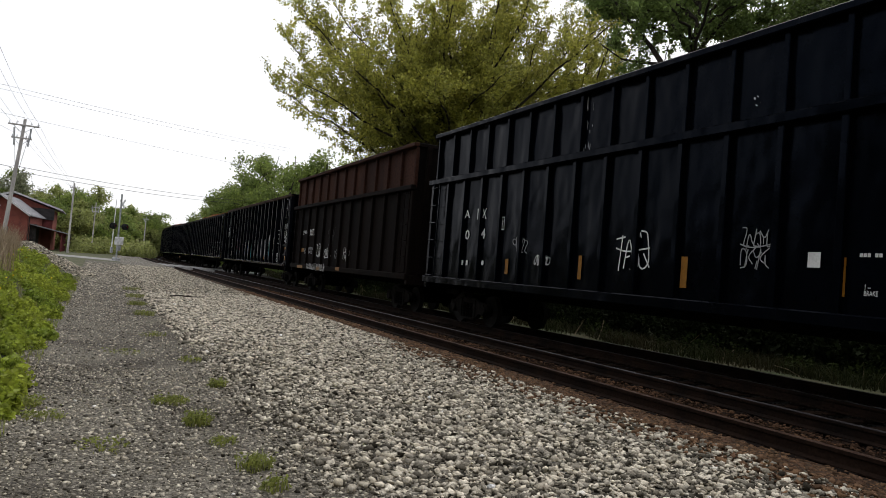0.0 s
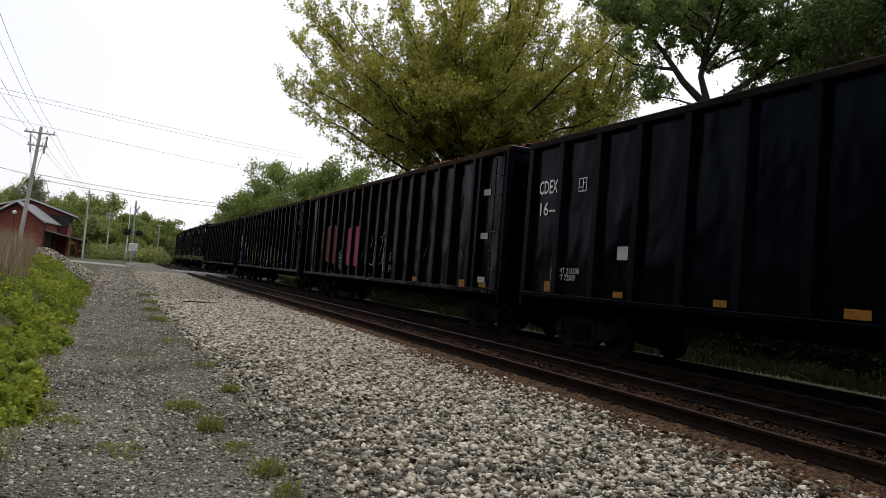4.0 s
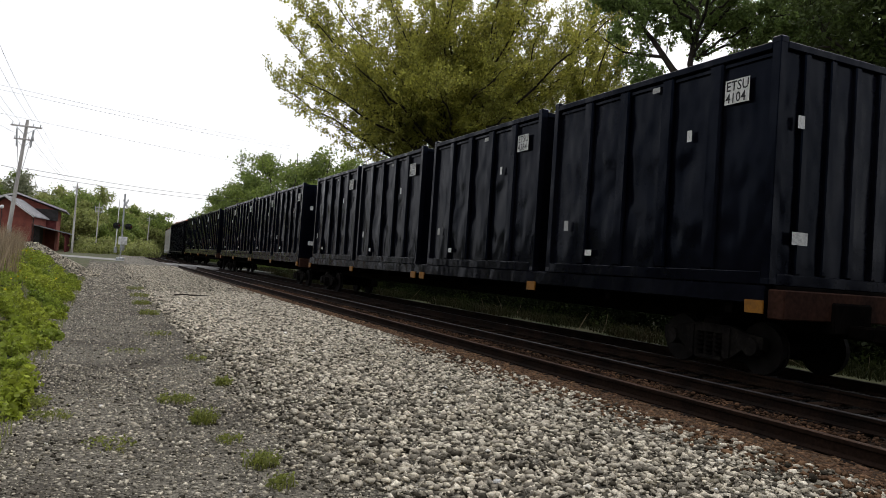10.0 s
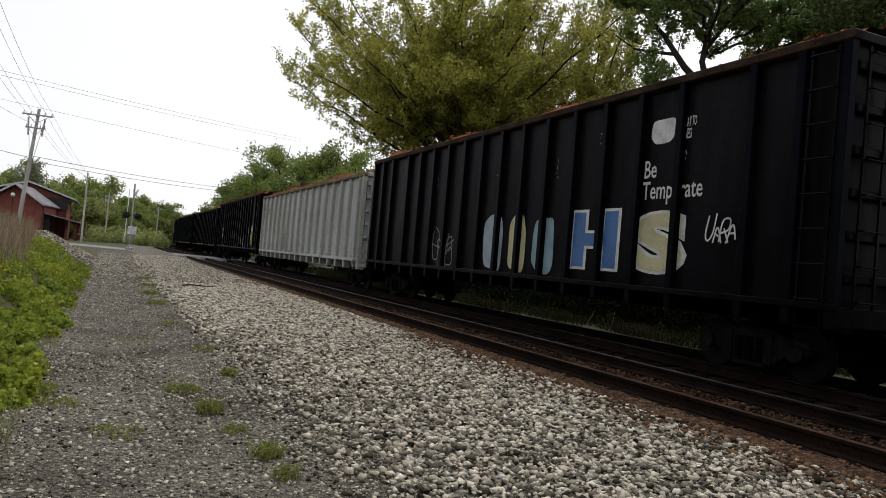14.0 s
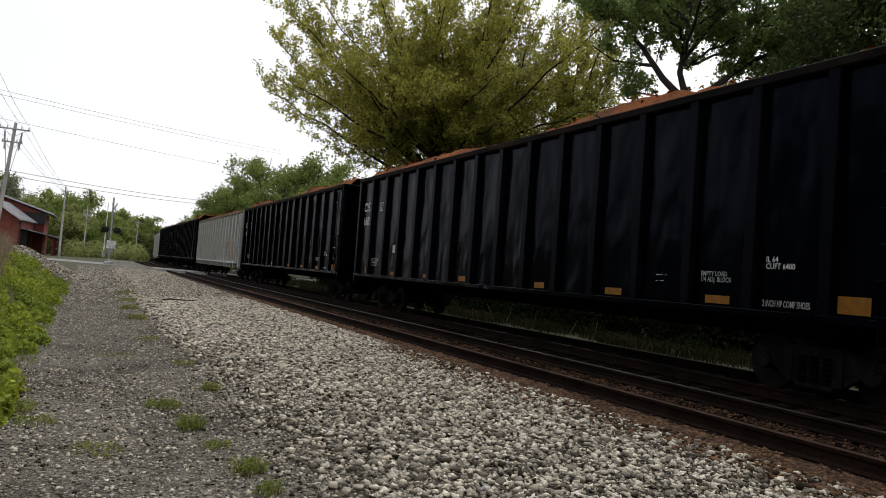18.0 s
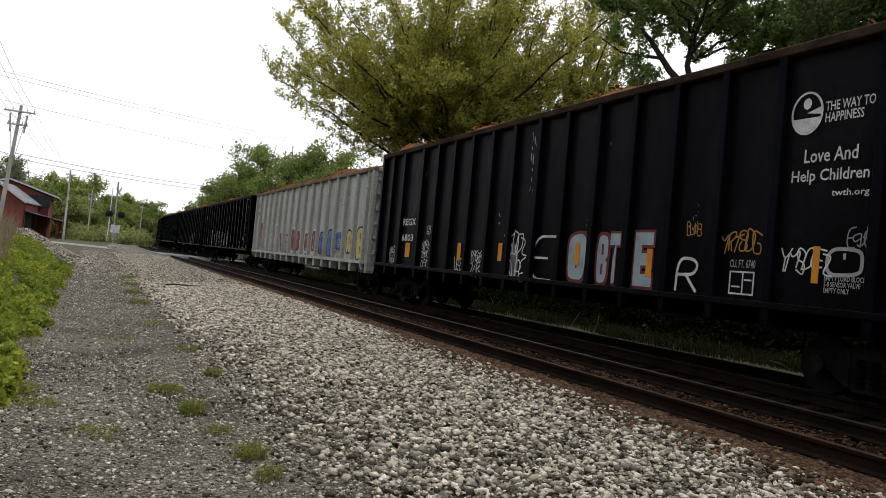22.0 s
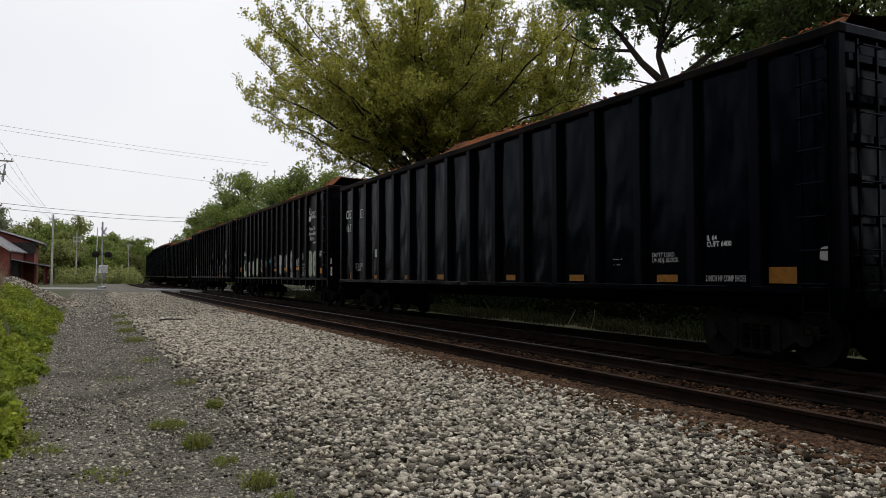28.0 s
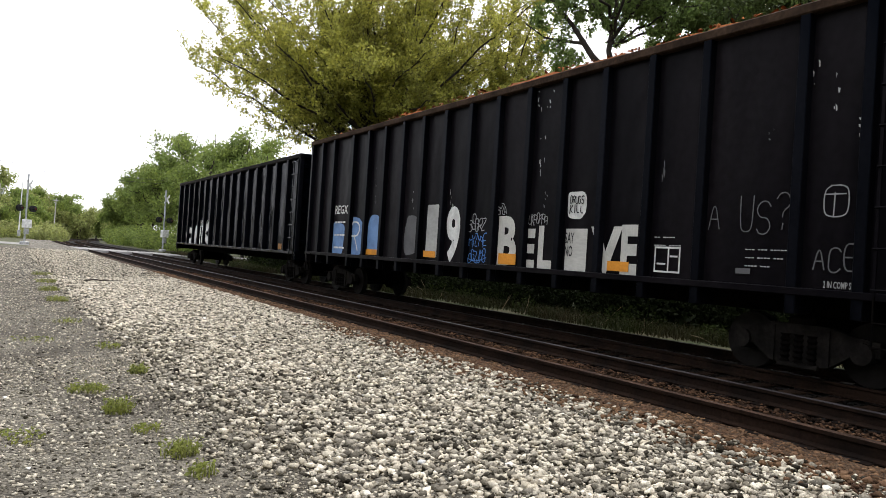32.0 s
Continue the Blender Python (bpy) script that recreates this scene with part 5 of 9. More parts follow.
scribble(6, "tag", 0.22, 2.45, 1.08, 1.30, "white")
stencil(6, "CDEX", 2.20, 3.02, 0.85, 0.30, "white")
stencil(6, "20629", 2.12, 2.58, 0.91, 0.29, "white")
stencil(6, "LEGEND", 2.20, 2.24, 0.87, 0.29, "dullwhite")
scribble(6, "tag", 2.17, 1.82, 0.89, 0.37, "grey")
scribble(6, "tag", 2.05, 1.23, 0.90, 0.38, "grey")
plate(6, "", 0.73, 1.93, 0.52, 0.14, "yellow")
plate(6, "", 0.80, 1.32, 0.47, 0.26, "yellow")
scribble(6, "tag", 0.04, 1.25, 0.72, 1.05, "bluetag")
stencil(6, "----\n--", 0.69, 2.13, 0.56, 0.19, "dullwhite")
scribble(6, "tag", -0.45, 0.97, 0.31, 1.22, "grey")
databox(6, "", 4.81, 2.88, 0.31, 0.31, "white")
outline(6, "TO", 3.37, 1.82, 0.87, 0.61, "white")
outline(6, "ON", 3.49, 1.24, 0.79, 0.55, "white")
fat(6, "V", 4.64, 1.23, 0.71, 1.31, "olive")
fat(6, "W", 5.45, 1.23, 0.88, 1.22, "olive")
fat(6, "N", 6.44, 1.33, 0.34, 1.15, "olive")
fat(6, "B", 6.87, 1.45, 0.65, 1.04, "olive")
scribble(6, "tag", 6.81, 2.28, 0.68, 0.55, "white")
hand(6, "CAVS", 7.81, 1.72, 0.68, 0.42, "grey")
fat(6, "RB", 7.97, 1.23, 0.50, 0.47, "grey")
scuff(6, "", 5.30, 3.26, 0.09, 0.49, "dullwhite")
scuff(6, "", 8.09, 3.03, 0.24, 1.32, "dullwhite")

scribble(6, "tag", 8.50, 1.20, 1.10, 1.19, "cyan")
scribble(6, "tag", 11.82, 1.54, 1.00, 0.99, "grey")
scribble(6, "tag", 14.30, 1.78, 0.58, 0.42, "grey")
scribble(6, "tag", 15.45, 1.43, 0.54, 1.03, "yellowtag")
fat(6, "BB", 16.51, 1.50, 0.55, 0.63, "bluetag")
plate(6, "", 16.62, 1.32, 0.42, 0.12, "yellow")
plate(6, "", 13.26, 1.25, 0.43, 0.12, "yellow")
scribble(6, "tag", 10.06, 1.47, 1.34, 0.91, "yellowtag")

fat(7, "G", 4.66, 1.20, 0.76, 1.60, "paleblue")
fat(7, "O", 5.71, 1.22, 0.81, 1.49, "paleblue")
fat(7, "D", 6.84, 1.27, 0.81, 1.47, "paleblue")
fat(7, "i", 9.21, 1.20, 0.54, 2.00, "paleblue")
fat(7, "S", 10.04, 1.28, 0.83, 1.53, "paleblue")
fat(7, "A", 12.23, 1.23, 0.87, 1.89, "paleblue")
fat(7, "L", 13.34, 1.33, 0.74, 1.58, "paleblue")
fat(7, "i", 14.74, 1.25, 0.47, 2.00, "paleblue")
fat(7, "V", 15.51, 1.22, 0.84, 1.57, "paleblue")
fat(7, "E", 16.61, 1.36, 0.72, 1.65, "paleblue")
hand(7, "WISH\nYOU\nWERE\nHERE", 3.70, 1.60, 0.72, 1.36, "white", 0.024)
hand(7, "PLEASE", 7.99, 1.86, 0.56, 0.28, "white")
scribble(7, "tag", 8.11, 1.50, 0.46, 0.33, "white")
hand(7, "BELIEVE", 11.25, 1.88, 0.69, 0.28, "white")
scribble(7, "tag", 11.16, 1.23, 0.76, 0.62, "white")
stencil(7, "CDEX", 2.42, 3.05, 0.70, 0.25, "white")
stencil(7, "20615", 2.36, 2.57, 0.85, 0.28, "white")
scribble(7, "tag", 2.33, 1.38, 0.77, 0.86, "white")
plate(7, "", 13.69, 1.35, 0.44, 0.10, "yellow")
plate(7, "", 16.95, 1.35, 0.43, 0.09, "yellow")
plate(7, "", 14.88, 1.34, 0.28, 0.15, "white")
scribble(7, "tag", 0.68, 2.75, 0.71, 1.01, "grey")
plate(7, "", 6.94, 1.30, 0.34, 0.09, "yellow")

stencil(7, "----\n----\n----\n---\n---", 17.74, 1.87, 0.96, 1.15, "dullwhite")
databox(7, "", 17.79, 1.35, 0.51, 0.39, "white")
scribble(7, "tag", 19.42, 1.58, 0.81, 0.48, "white")
scribble(7, "tag", 20.17, 1.41, 0.42, 0.91, "orange")
plate(7, "", 19.58, 1.90, 0.43, 0.16, "yellow")
plate(7, "", 19.62, 1.37, 0.45, 0.18, "yellow")


stencil(14, "WCTX", 0.15, 3.79, 1.09, 0.37, "black")
stencil(14, "569", 0.29, 3.28, 0.96, 0.37, "black")
databox(14, "", 1.53, 3.59, 0.53, 0.31, "black")
scribble(14, "tag", 6.84, 1.34, 0.47, 1.22, "black")
blob(14, "", 4.29, 1.49, 0.81, 0.44, "cyanpale")
stencil(14, "-----\n----", 2.96, 1.14, 0.93, 0.45, "black")
plate(14, "", 1.50, 0.96, 0.93, 0.17, "yellow")
scribble(14, "tag", 2.82, 2.30, 0.45, 0.47, "rusttag")
scribble(14, "tag", 5.22, 2.49, 0.90, 0.70, "rusttag")

stencil(15, "REGX", 2.08, 2.53, 1.07, 0.29, "white")
stencil(15, "6860", 2.07, 2.02, 0.96, 0.29, "white")
databox(15, "", 3.92, 2.20, 0.28, 0.30, "white")
scribble(15, "tag", 3.69, 1.24, 0.53, 0.94, "white")
plate(15, "", 2.43, 1.25, 0.59, 0.11, "yellow")
plate(15, "", 5.99, 1.28, 0.38, 0.11, "yellow")
plate(15, "", 10.28, 1.28, 0.49, 0.14, "yellow")
plate(15, "", 14.65, 1.29, 0.49, 0.13, "yellow")
blob(15, "", 8.76, 1.21, 0.36, 1.23, "skyblue")
blob(15, "", 9.23, 1.20, 0.73, 1.31, "skyblue")
blob(15, "", 10.16, 1.18, 1.04, 1.38, "skyblue")
blob(15, "", 11.31, 1.23, 0.95, 1.38, "skyblue")
blob(15, "", 12.41, 1.20, 0.88, 1.37, "skyblue")
blob(15, "", 13.48, 1.27, 0.81, 1.17, "skyblue")
bubble(15, "T", 8.90, 1.33, 1.11, 0.98, "cream", "paleblue")
bubble(15, "F", 10.29, 1.34, 0.90, 0.94, "cream", "paleblue")
bubble(15, "R", 11.33, 1.30, 0.93, 1.06, "cream", "paleblue")
bubble(15, "O", 12.42, 1.31, 0.88, 1.04, "cream", "paleblue")
bubble(15, "B", 13.50, 1.30, 0.70, 0.97, "cream", "paleblue")
scribble(15, "tag", 8.00, 1.94, 0.62, 0.67, "white")
scuff(15, "", 14.87, 2.26, 0.36, 2.52, "dullwhite")
scribble(15, "tag", 15.56, 2.60, 0.70, 0.61, "white")
scribble(15, "tag", 15.60, 2.07, 0.67, 0.42, "white")
databox(15, "", 15.72, 1.39, 0.50, 0.35, "white")
stencil(15, "CU. FT. 6740", 15.69, 1.79, 0.52, 0.11, "dullwhite")
hand(15, "ABSOE", 16.74, 2.45, 0.96, 0.44, "white")
bubble(15, "SEC", 16.62, 1.42, 1.30, 1.06, "lime", "black", 0.24)
scribble(15, "tag", 14.58, 1.44, 0.74, 0.78, "bluetag")
scuff(15, "", 11.20, 2.57, 0.34, 2.23, "dullwhite")
scuff(15, "", 13.07, 2.91, 0.19, 1.23, "dullwhite")
scribble(15, "tag", 8.31, 1.67, 0.35, 0.40, "cyan")

scribble(16, "tag", 4.39, 1.33, 1.06, 0.91, "white")
scribble(16, "tag", 5.81, 1.34, 0.70, 0.91, "bluetag")
scribble(16, "tag", 7.11, 1.62, 1.00, 0.61, "darkred")
scribble(16, "tag", 9.65, 1.37, 0.83, 0.71, "mustard")
scuff(16, "", 10.53, 1.33, 0.11, 3.36, "dim")
scuff(16, "", 9.50, 4.03, 0.27, 0.54, "dim")

outline(23, "I", 4.26, 1.29, 0.73, 1.24, "white")
outline(23, "C", 5.66, 1.30, 0.65, 1.18, "white")
outline(23, "H", 6.81, 1.26, 0.81, 1.19, "white")
outline(23, "A", 7.69, 1.27, 1.14, 1.19, "white")
outline(23, "B", 9.44, 1.28, 0.77, 1.10, "white")
outline(23, "O", 10.67, 1.24, 0.81, 1.14, "white")
outline(23, "D", 12.00, 1.26, 0.82, 1.15, "white")
hand(23, "T", 13.50, 1.66, 0.36, 0.42, "white", 0.022)
hand(23, "O", 13.42, 1.60, 0.50, 0.58, "white", 0.022)


scribble(25, "tag", 0.81, 1.99, 0.96, 0.40, "yellowtag")
scribble(25, "tag", 0.82, 1.06, 0.45, 0.81, "yellowtag")
outline(25, "T", 1.19, 1.78, 0.25, 0.21, "yellowtag")
scribble(25, "tag", 1.35, 1.10, 0.43, 0.66, "yellowtag")

scribble(25, "tag", 0.74, 1.12, 1.00, 1.58, "yellowtag")
scribble(25, "tag", 2.01, 1.18, 0.69, 1.53, "yellowtag")



stencil(20, "REGX", 2.18, 2.46, 1.05, 0.28, "white")
stencil(20, "6848", 2.16, 1.98, 0.98, 0.31, "white")
figure(20, "", -0.06, 2.19, 0.70, 1.65, "ghost")
figure(20, "", 0.86, 2.94, 0.70, 0.96, "ghost")
figure(20, "", 3.59, 2.67, 0.77, 1.30, "ghost")
figure(20, "", 4.84, 2.88, 0.67, 1.11, "ghost")
figure(20, "", 5.78, 2.78, 0.76, 1.17, "ghost")
figure(20, "", 6.98, 2.69, 0.65, 1.20, "ghost")
figure(20, "", 8.05, 2.35, 0.66, 1.60, "ghost")
figure(20, "", 9.04, 2.53, 0.72, 1.41, "ghost")
figure(20, "", 9.97, 2.66, 0.89, 1.29, "ghost")
figure(20, "", 11.12, 2.78, 0.85, 1.22, "ghost")
figure(20, "", 12.20, 2.47, 0.82, 1.48, "ghost")
figure(20, "", 13.27, 2.45, 0.89, 1.53, "ghost")
figure(20, "", 14.36, 2.73, 0.87, 1.30, "ghost")
figure(20, "", 15.52, 2.72, 0.83, 1.16, "ghost")
blob(20, "", 5.83, 1.19, 0.81, 1.44, "mint")
blob(20, "", 6.93, 1.23, 0.71, 1.23, "mint")
fat(20, "S", 9.18, 1.04, 0.79, 1.14, "acid", "black")
fat(20, "I", 10.16, 1.08, 0.29, 1.10, "acid", "black")
fat(20, "R", 10.53, 1.11, 0.47, 1.07, "acid", "black")
fat(20, "E", 11.14, 1.16, 0.73, 1.02, "acid", "black")
fat(20, "N", 12.03, 1.23, 1.03, 0.96, "acid", "black")
fat(20, "E", 13.85, 1.14, 1.05, 1.16, "crimson", "darkred")
fat(20, "M", 15.00, 1.12, 0.95, 1.02, "crimson", "darkred")
fat(20, "R", 16.02, 1.12, 1.10, 1.16, "crimson", "darkred")
blob(20, "", 17.05, 1.22, 0.50, 0.30, "crimson")
hand(20, "NYC.", 18.52, 1.68, 0.95, 0.44, "grey")
scribble(20, "tag", 18.52, 1.26, 0.90, 0.36, "dim")
hand(20, "U\nP\nS", 19.45, 2.62, 0.22, 1.15, "dim")
hand(20, "Y", 19.02, 3.15, 0.30, 0.45, "dim")
scuff(20, "", 14.62, 1.43, 0.45, 1.07, "white")
scribble(20, "tag", 13.43, 2.10, 0.52, 0.47, "white")
hand(20, "RESKEU", 16.66, 1.92, 1.20, 0.52, "dullwhite", 0.013)
scribble(20, "tag", 17.19, 2.94, 0.70, 0.74, "dim")
scribble(20, "tag", 7.94, 1.25, 0.71, 1.14, "white")
scribble(20, "tag", 12.31, 2.16, 0.58, 0.29, "white")
scribble(20, "tag", 16.92, 2.69, 0.30, 0.35, "dim")
scribble(20, "tag", 13.44, 1.40, 0.32, 0.63, "grey")
plate(20, "", 2.69, 1.22, 0.46, 0.12, "yellow")
plate(20, "", 3.78, 1.21, 0.42, 0.12, "yellow")
plate(20, "", 6.00, 1.22, 0.40, 0.12, "yellow")
plate(20, "", 10.50, 1.25, 0.37, 0.12, "yellow")
plate(20, "", 13.61, 1.25, 0.55, 0.14, "yellow")
plate(20, "", 17.62, 1.30, 0.32, 0.11, "yellow")
scuff(20, "", 14.27, 2.46, 0.10, 2.61, "dullwhite")
scuff(20, "", 10.24, 4.35, 0.34, 0.45, "dullwhite")
scribble(20, "tag", 3.68, 1.38, 0.66, 1.19, "grey")







stencil(29, "REGX", 2.25, 2.60, 0.98, 0.23, "white")
stencil(29, "6832", 2.30, 2.07, 0.95, 0.25, "white")
databox(29, "", 4.07, 2.31, 0.30, 0.30, "white")
scribble(29, "tag", 4.83, 2.20, 0.74, 0.46, "white")
scribble(29, "tag", 5.00, 1.39, 0.53, 0.65, "white")
scribble(29, "tag", 5.98, 1.41, 0.66, 1.04, "white")
scribble(29, "tag", 2.33, 1.27, 0.92, 0.72, "white")
scribble(29, "tag", 3.80, 1.44, 0.56, 0.69, "white")
scribble(29, "tag", 0.10, 2.44, 0.46, 0.51, "grey")
scribble(29, "tag", 0.97, 2.14, 0.78, 0.39, "grey")
scribble(29, "tag", 7.13, 1.46, 0.61, 0.35, "white")
scribble(29, "tag", 9.19, 1.38, 0.84, 0.65, "bluetag")
scribble(29, "tag", 10.31, 1.28, 0.89, 0.98, "white")
scribble(29, "tag", 8.19, 2.65, 0.66, 0.86, "white")
scribble(29, "tag", 11.40, 2.74, 0.70, 0.45, "palegreen")
scribble(29, "tag", 8.19, 1.30, 0.66, 0.59, "white")
outline(29, "O", 11.33, 2.51, 0.80, 0.80, "palegreen")
scribble(29, "tag", 11.39, 1.43, 0.65, 0.54, "white")
hand(29, "R", 12.46, 1.30, 0.62, 1.0, "grey", 0.012)
scuff(29, "", 12.82, 2.89, 0.52, 1.71, "dullwhite")
scuff(29, "", 9.12, 3.11, 0.19, 1.77, "dullwhite")
scuff(29, "", 10.18, 2.58, 1.03, 1.05, "grey")
plate(29, "", 3.91, 1.28, 0.55, 0.14, "orange")
plate(29, "", 7.21, 1.31, 0.54, 0.13, "orange")
plate(29, "", 9.39, 1.48, 0.55, 0.12, "orange")
plate(29, "", 11.56, 1.32, 0.53, 0.13, "orange")

scribble(29, "tag", 16.52, 2.52, 0.95, 0.66, "white")
scribble(29, "tag", 16.50, 1.55, 1.10, 0.70, "dullwhite")
hand(29, "PIN", 18.24, 2.63, 0.62, 0.50, "dullwhite", 0.012)
scribble(29, "tag", 15.52, 2.10, 0.52, 0.42, "dullwhite")
databox(29, "", 15.60, 1.26, 0.46, 0.46, "dullwhite")
scribble(29, "tag", 13.44, 2.15, 0.55, 0.45, "grey")
scribble(29, "tag", 13.44, 1.45, 0.50, 0.42, "grey")
scribble(29, "tag", 14.25, 1.42, 0.65, 0.70, "white")
plate(29, "", 14.32, 1.28, 0.52, 0.13, "orange")
scribble(29, "tag", 18.24, 1.52, 0.66, 0.48, "dim")
plate(29, "", 19.23, 1.25, 0.13, 1.25, "orange")

scuff(29, "", -3.86, 3.50, 0.35, 1.03, "white")

stencil(31, "REGX", 2.21, 2.52, 0.99, 0.27, "white")
blob(31, "", 1.80, 1.15, 1.28, 1.14, "skyblue")
blob(31, "", 3.33, 1.18, 1.11, 1.27, "skyblue")
blob(31, "", 4.63, 1.22, 0.97, 1.24, "skyblue")
stencil(31, "----\n----\n----", 2.25, 1.42, 0.81, 0.86, "white")
hand(31, "R", 3.42, 1.28, 0.82, 1.03, "white")
blob(31, "", 6.95, 1.30, 0.80, 1.13, "dim")
fat(31, "I", 8.17, 1.34, 0.64, 1.31, "dullwhite")
fat(31, "9", 9.13, 1.23, 0.61, 1.36, "white")
scribble(31, "tag", 10.12, 1.96, 0.66, 0.41, "grey")
scribble(31, "tag", 10.18, 1.28, 0.66, 0.65, "bluetag")
fat(31, "B", 11.29, 1.27, 0.66, 1.05, "offwhite")
fat(31, "E", 12.07, 1.23, 0.50, 0.82, "offwhite")
fat(31, "L", 12.67, 1.22, 0.43, 0.89, "offwhite")
fat(31, "I", 13.49, 1.24, 0.59, 0.81, "offwhite")
fat(31, "V", 14.17, 1.26, 0.79, 0.83, "offwhite")
fat(31, "E", 14.94, 1.25, 0.38, 0.87, "offwhite")
blob(31, "", 13.46, 2.20, 0.55, 0.60, "white")
hand(31, "DRUGS\nKILL", 13.55, 2.34, 0.39, 0.35, "black")
stencil(31, "SAY\nNO", 13.48, 1.52, 0.25, 0.46, "black")
databox(31, "", 15.71, 1.34, 0.53, 0.42, "white")
stencil(31, "-- ----\n---- ----", 15.69, 1.77, 0.55, 0.15, "dullwhite")
hand(31, "A US?", 16.69, 1.97, 1.39, 0.64, "dim", 0.009)
hand(31, "O", 18.46, 2.16, 0.46, 0.56, "grey", 0.009)
hand(31, "T", 18.50, 2.20, 0.38, 0.40, "grey", 0.009)
hand(31, "ACE", 18.40, 1.47, 0.62, 0.42, "dim", 0.010)
stencil(31, "--- --- -----\n--- ---- ---\n---- ---", 17.40, 1.51, 0.65, 0.25, "dullwhite")
stencil(31, "2 IN COMP SHOES", 18.58, 1.28, 0.53, 0.09, "dullwhite")
plate(31, "", 4.51, 1.29, 0.90, 0.16, "orange")
plate(31, "", 8.10, 1.33, 0.59, 0.16, "orange")
plate(31, "", 11.35, 1.29, 0.62, 0.23, "orange")
plate(31, "", 14.64, 1.31, 0.51, 0.17, "orange")
scuff(31, "", 12.37, 4.50, 0.54, 0.46, "dullwhite")
scuff(31, "", 12.48, 3.25, 0.23, 0.69, "dullwhite")
scuff(31, "", 18.22, 3.99, 0.14, 0.46, "dullwhite")
scuff(31, "", 18.56, 3.56, 0.16, 0.67, "dullwhite")
scuff(31, "", 18.89, 3.24, 0.07, 0.29, "dullwhite")
scuff(31, "", 9.14, 2.39, 0.21, 0.68, "dullwhite")
scribble(31, "tag", 11.13, 2.34, 0.41, 0.27, "grey")
scribble(31, "tag", 12.34, 2.11, 0.57, 0.25, "grey")

plate(31, "", 17.26, 1.40, 0.24, 0.08, "dim")

bubble(32, "C", 1.99, 1.11, 1.90, 1.04, "white", "dim", 0.15)
bubble(32, "R", 4.16, 1.12, 1.61, 1.15, "white", "dim", 0.15)
bubble(32, "K", 5.87, 1.18, 1.74, 1.26, "white", "dim", 0.15)
scribble(32, "tag", 4.93, 2.14, 2.55, 0.36, "white")
scuff(32, "", 8.76, 3.44, 0.56, 0.37, "white")
scuff(32, "", 16.39, 1.89, 0.53, 0.28, "white")
scuff(32, "", 17.79, 1.72, 0.42, 0.56, "white")
plate(32, "", 18.68, 1.25, 0.53, 0.22, "yellow")

blob(13, "", 15.71, 3.92, 0.72, 0.49, "white")
stencil(13, "THE WAY TO\nHAPPINESS", 16.44, 3.94, 0.48, 0.40, "white")
stencil(13, "Be\nTemperate", 15.63, 2.78, 1.55, 0.85, "white")
blob(13, "", 9.25, 1.19, 1.12, 1.66, "icepaint")
blob(13, "", 10.59, 1.23, 0.93, 1.53, "cream")
blob(13, "", 11.73, 1.27, 1.05, 1.40, "paleblue")
fat(13, "H", 13.46, 1.54, 1.50, 1.16, "bluepaint", "white")
fat(13, "S", 15.51, 1.54, 1.29, 1.08, "cream", "white")
scribble(13, "tag", 17.35, 2.06, 0.64, 0.54, "white")
scribble(13, "tag", 5.99, 1.20, 1.35, 1.24, "grey")

fat(24, "B", 4.23, 1.01, 2.41, 1.43, "mint", "black")
fat(24, "A", 6.77, 1.01, 1.76, 1.41, "pinktag", "black")
fat(24, "R", 10.56, 1.08, 2.27, 1.08, "offwhite", "black")
fat(24, "B", 12.97, 1.16, 1.79, 1.21, "offwhite", "black")
outline(24, "S", 18.76, 2.09, 0.90, 0.79, "grey")
scribble(24, "tag", 18.45, 1.37, 2.05, 0.96, "grey")
scribble(24, "tag", 13.20, 1.92, 1.25, 0.59, "cyan")

scribble(6, "tag", 8.29, 1.59, 1.14, 0.74, "cyan")
scribble(6, "tag", 10.76, 1.29, 0.61, 1.18, "grey")
scribble(6, "tag", 11.90, 1.92, 0.48, 0.66, "grey")
scribble(6, "tag", 12.98, 1.57, 0.45, 0.84, "grey")
scribble(6, "tag", 13.87, 1.62, 0.84, 0.58, "dullwhite")
plate(6, "", 13.15, 1.31, 0.41, 0.13, "yellow")
plate(6, "", 14.36, 1.35, 0.31, 0.13, "white")

blob(5, "", 2.53, 1.57, 2.99, 1.91, "darkred")
blob(5, "", 6.02, 1.51, 2.99, 1.77, "wine")
scribble(5, "tag", 9.43, 1.64, 2.23, 1.37, "grey")
stencil(5, "--\n--\n--", 18.32, 1.32, 1.18, 2.56, "dullwhite")
plate(5, "", 17.95, 1.08, 0.97, 0.29, "yellow")



stencil(1, "JAMX", 1.60, 2.69, 0.80, 0.22, "white")
stencil(1, "1072", 2.87, 2.65, 0.83, 0.31, "white")
stencil(1, "LD LMT\nLT WT", 2.02, 1.77, 0.49, 0.27, "dullwhite")
stencil(1, "204700 LB\n81400 LB", 2.80, 1.79, 0.79, 0.32, "dullwhite")
plate(1, "", 1.56, 1.87, 0.41, 0.17, "yellow")
scribble(1, "tag", 4.23, 1.65, 0.93, 0.60, "white")
scribble(1, "tag", 5.55, 1.61, 0.92, 0.57, "white")
scribble(1, "tag", 7.05, 1.64, 0.65, 0.34, "grey")
scribble(1, "tag", 8.34, 1.59, 0.67, 0.49, "white")
scuff(1, "", 5.89, 2.24, 0.95, 0.84, "dim")
scribble(1, "tag", 3.32, 1.05, 1.56, 0.29, "white")
scribble(1, "tag", 5.04, 1.03, 1.31, 0.31, "white")
plate(1, "", 1.66, 1.06, 0.98, 0.14, "yellow")
plate(1, "", 5.11, 1.07, 0.48, 0.13, "yellow")
